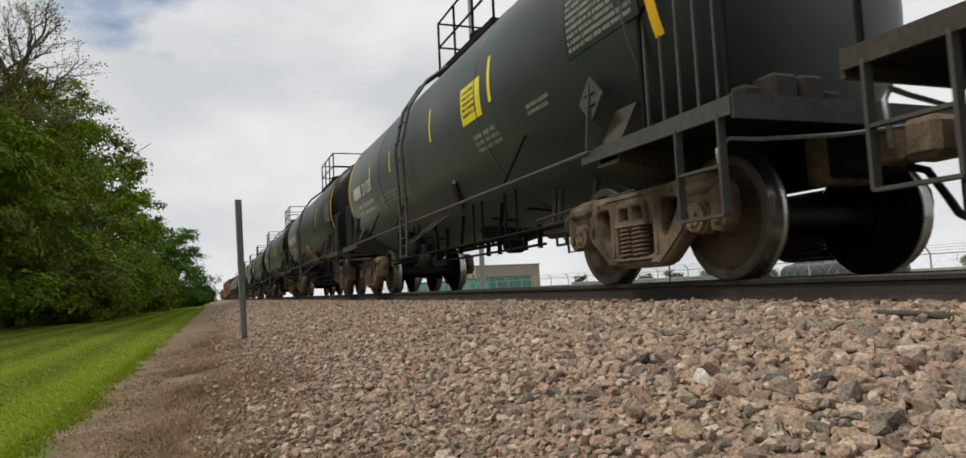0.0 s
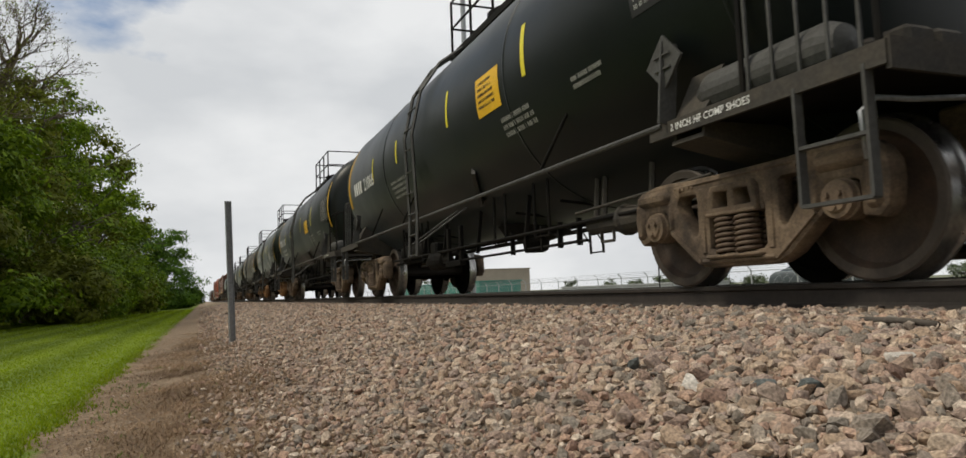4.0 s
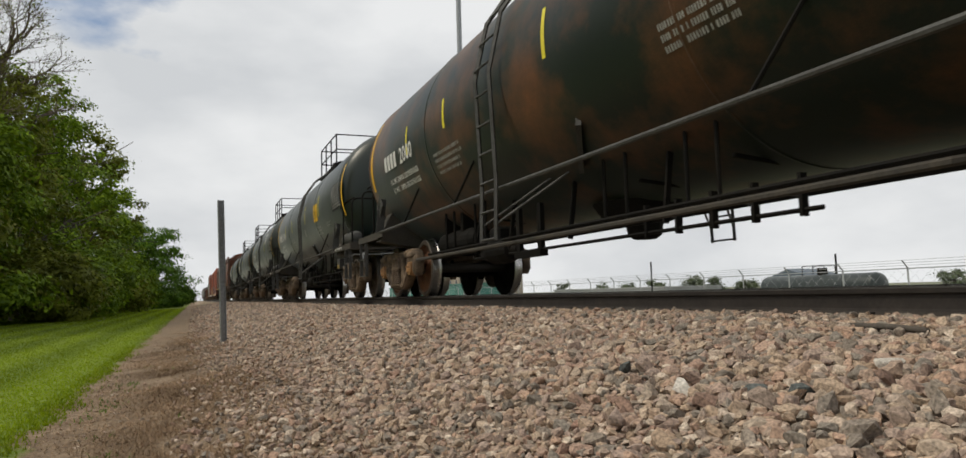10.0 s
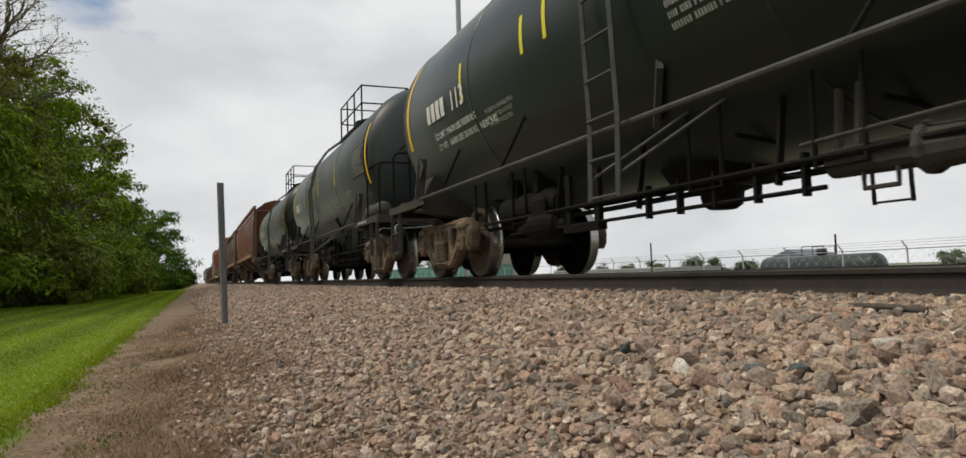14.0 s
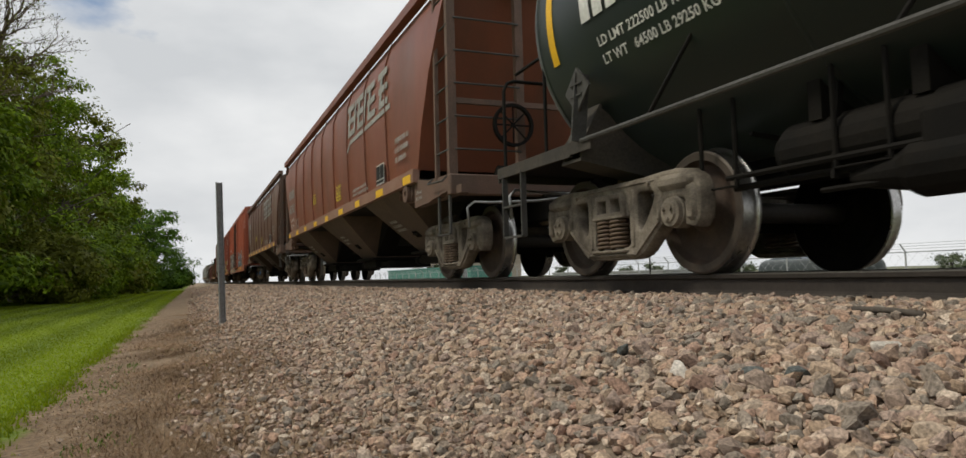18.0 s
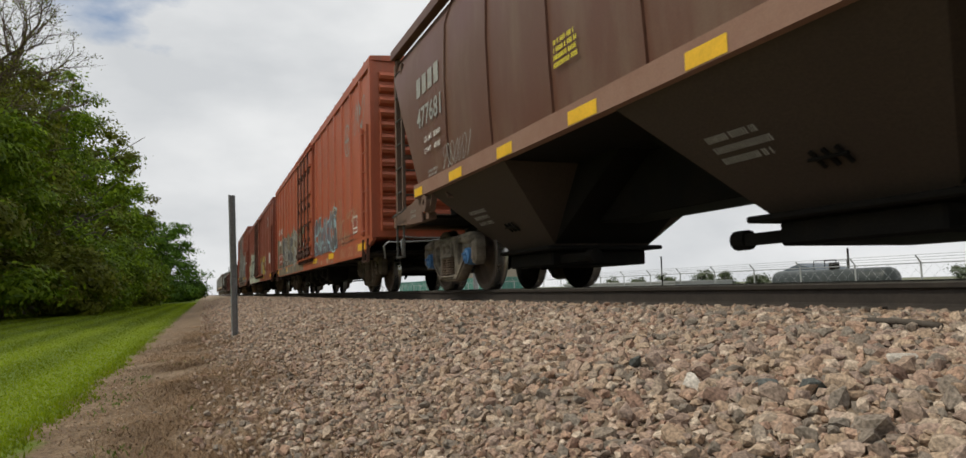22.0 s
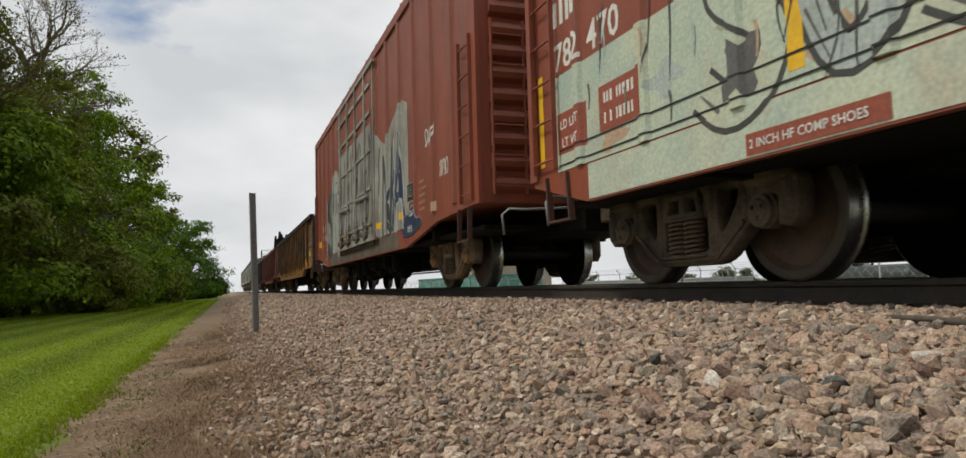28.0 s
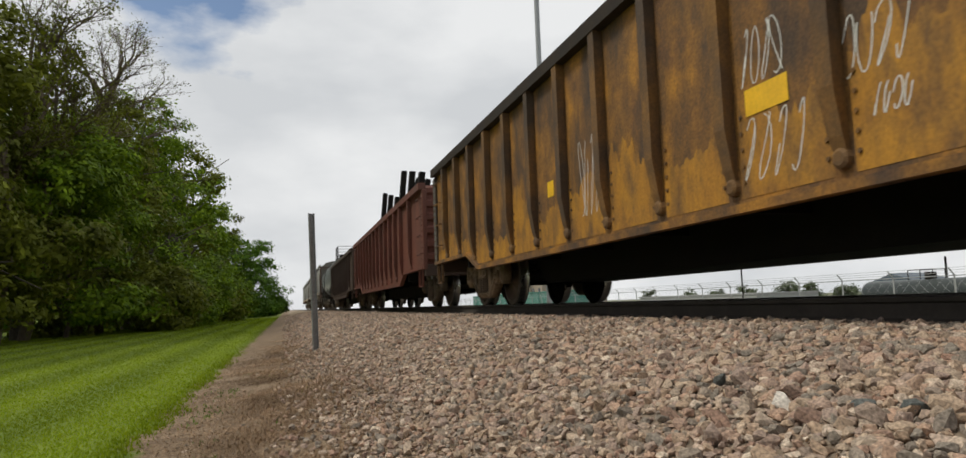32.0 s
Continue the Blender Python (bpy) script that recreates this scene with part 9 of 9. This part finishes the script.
    decal("chalk_tag", scribble(46, 0.45, 0.09, 4, 0.016), P(-4.75, 1.22, 0.068), M["white"], body)
    decal("car_number", joined(shifted(text_bars(0.5, 0.18, 9), 0, 0.30), text_shape("721 835", 0.25)), P(6.62, 1.54, 0.05), M["white"], body)
    for y in (2.1, 0.2, -2.05, -4.05):
        decal("reflective_strip", rect_shape(0.4, 0.13), P(y, 1.22, 0.085 if y > -2 else 0.05), M["yellow"], body)

    car, (y0, y1, W) = gondola(243.4, 263.85, "rusting ochre-yellow gondola with riveted side stakes", "gon_yellow", "gon_rib", 244.15, 263.1, truck="truck_tan")
    P = lambda y, z, off=0.006: flat_wrap(-W, y, z, off)
    for y, z, w in ((y0 + 8.8, 1.22, 0.42), (y0 + 4.4, 1.19, 0.2), (y0 + 1.4, 1.30, 0.5), (y1 - 6.4, 1.25, 0.2)):
        decal("reflective_strip", rect_shape(w, 0.18), P(y, z), M["yellow"], car)
    # paint that has held on low down in each bay, flaked to a ragged upper edge
    rnd = random.Random(64)
    bays = int(round(y1 - y0))
    pitch = (y1 - y0) / bays
    for k in range(bays):
        ya = y0 + (k + 1) * pitch - 0.08
        low = 0.92 if k < 3 or k > bays - 4 else 0.68
        tall = rnd.uniform(0.30, 0.85) * (1.3 if 6 < k < 14 else 0.8)
        run = [q / 40 * (pitch - 0.16) for q in range(41)]
        edge = [max(0.02, tall * (0.7 + 0.35 * noise.noise((a * 2.1, k * 3.7, 0.0)) + 0.22 * noise.noise((a * 7.0, k * 1.9, 5.0)) + 0.12 * noise.noise((a * 22.0, k, 9.0)))) for a in run]
        flake = [(a, 0) for a in run] + list(zip(run, edge)), [(q, q + 1, q + 42, q + 41) for q in range(40)]
        decal("paint_remnant", flake, P(ya, low, 0.003), M["gon_ochre"], car)
    for y, words in ((1.68, "DO NOT"), (1.45, "HUMP")):
        decal("stencil", text_shape(words, 0.19), P(y0 + 1.54, y), M["dim_white"], car)
    for i, (y, z, w, h) in enumerate(((y0 + 8.82, 1.42, 0.42, 0.38), (y0 + 8.86, 0.78, 0.62, 0.42), (y0 + 7.95, 1.2, 0.5, 0.34), (y0 + 7.75, 0.95, 0.26, 0.16), (y0 + 6.3, 1.3, 0.6, 0.3), (y0 + 3.0, 1.35, 0.6, 0.35), (y0 + 11.6, 0.9, 0.5, 0.8))):
        decal("chalk_tag", scribble(50 + i, w, h, 4, 0.009), P(y, z), M["white"], car)
    decal("chalk_tag", scribble(73, 0.70, 0.34, 7, 0.016), P(y0 + 2.62, 1.42), M["dim_white"], car)
    decal("data_plate", rect_shape(0.20, 0.08), P(y0 + 2.16, 1.02), M["dim_white"], car)
    car, (y0, y1, W) = gondola(263.85, 281.5, "dull red gondola loaded with scrap steel beams", "gon_red", "gon_red", 264.5, 280.9, load=True)
    gondola(281.5, 299.0, "dark rusty gondola car", "gon_dark", "gon_dark", 282.1, 298.4)
    tank_car(299.0, 314.5, "grey dusty tank car far down the train", "tank_grey", "truck_grey")
    u = 314.5
    for i in range(4):
        hopper_car(u, u + 17.8, "light grey covered hopper far down the train", "hopper_grey", bay="hopper_grey", detail=False)
        u += 17.8




def build_oddments():
    """A weathered stick and a few odd stones that lie on the ballast."""
    bm = bmesh.new()
    pipe(bm, [(-0.26, 0.0, 0.02), (-0.1, 0.012, 0.028), (0.08, -0.006, 0.024), (0.27, 0.01, 0.018)], 0.014, 7)
    ob = part("wooden_stick", bm, M["tie"], smooth=True)
    x, y = 2.72, 2.17
    ob.matrix_world = pose(x, y, ground_height(x, y) + 0.03, 0, 0, 72)
    tagged(ob, "short weathered wooden stick lying on the ballast", "stick")
    shapes = stone_meshes(8, 1)
    rots = flat_turns(np.random.RandomState(12), 12)
    rows = ((1.59, 1.54, 0.085, "slate_stone"), (1.53, 1.66, 0.075, "slate_stone"), (1.46, 1.56, 0.10, "stone"), (1.43, 1.87, 0.072, "pale_stone"), (1.38, 1.70, 0.075, "rust_stone"),
            (1.98, 1.57, 0.09, "pale_stone"), (2.20, 2.34, 0.075, "rust_stone"), (1.82, 1.46, 0.085, "rust_stone"), (1.49, 2.28, 0.075, "slate_stone"))
    words = {"slate_stone": "dark slate-grey stone among the ballast", "pale_stone": "white quartz stone among the ballast", "rust_stone": "red-brown stone among the ballast", "stone": "grey granite stone among the ballast"}
    for i, (x, y, size, m) in enumerate(rows):
        ob = link_mesh("stone", shapes[i % 8].copy(), M[m])
        ob.matrix_world = Matrix.Translation((x, y, ground_height(x, y) + 0.02 + size * 0.30)) @ Matrix(rots[i].tolist()).to_4x4() @ Matrix.Scale(size, 4)
        tagged(ob, words[m], "stone")


build_train()
build_ballast()
build_oddments()
build_grass()

# storage tank car standing in the yard
bm = lathe(bmesh.new(), [(-7.9, 0.0), (-7.85, 0.8), (-7.5, 1.3), (-7.2, 1.4), (7.2, 1.4), (7.5, 1.3), (7.85, 0.8), (7.9, 0.0)], "y", (0, 0, 2.5), 40)
parked = new("parked_tank_car")
parked.matrix_basis = pose(64, 58.7, -2.1, 0, 0, 0)
part("tank_shell", bm, M["tank_grey"], parked, smooth=True)
bm = bmesh.new()
for y in (-1.0, 1.0):
    for x in (-0.8, 0.8):
        bar(bm, (x, y * 1.5, 3.85), (x, y * 1.5, 4.85), 0.05, 6)
for x in (-0.8, 0.8):
    bar(bm, (x, -1.5, 4.85), (x, 1.5, 4.85), 0.04, 6)
box(bm, (-0.4, -0.9, 3.8), (0.4, -0.1, 4.6), 0.05)
part("dome_railing", bm, M["under"], parked)
part("underframe", boxed((-1.4, -7.8, 0.85), (1.4, 7.8, 1.1), 0.02), M["under"], parked)
for y in (-6.9, -3.5, -0.5, 3.5, 6.9):
    part("reflector", boxed((-1.45, y - 0.08, 1.0), (-1.43, y + 0.08, 1.7)), M["yellow"], parked)
for y in (-5.6, 5.6):
    b = bmesh.new()
    box(b, (-1.1, y - 1.2, 0.3), (1.1, y + 1.2, 0.85), 0.1)
    for dy in (-0.9, 0.9):
        lathe(b, [(-0.85, 0), (-0.85, 0.45), (0.85, 0.45), (0.85, 0)], "x", (0, y + dy, 0.45), 20)
    part("truck", b, M["under"], parked)
tagged(parked, "dark grey tank car standing in the yard beyond the fence", "tank car")


def motions():
    """The train rolls towards -y at an even pace, and its wheels turn on their axles."""
    stops = [0, 8, 16, 24, 32]
    for car, mid in CARS:
        walk(car, [(t, pose(XT, mid - SPEED * t, RZ)) for t in stops])
    step = 2 / FPS
    rate = math.degrees(SPEED / WHEEL_R)
    n = int(32 / step)
    for ax, y in WHEELSETS:
        mid = ax.parent.location.y
        walk(ax, [(t, pose(0, y, WHEEL_R, rate * t)) for t in [i * step for i in range(n + 1)]])


motions()
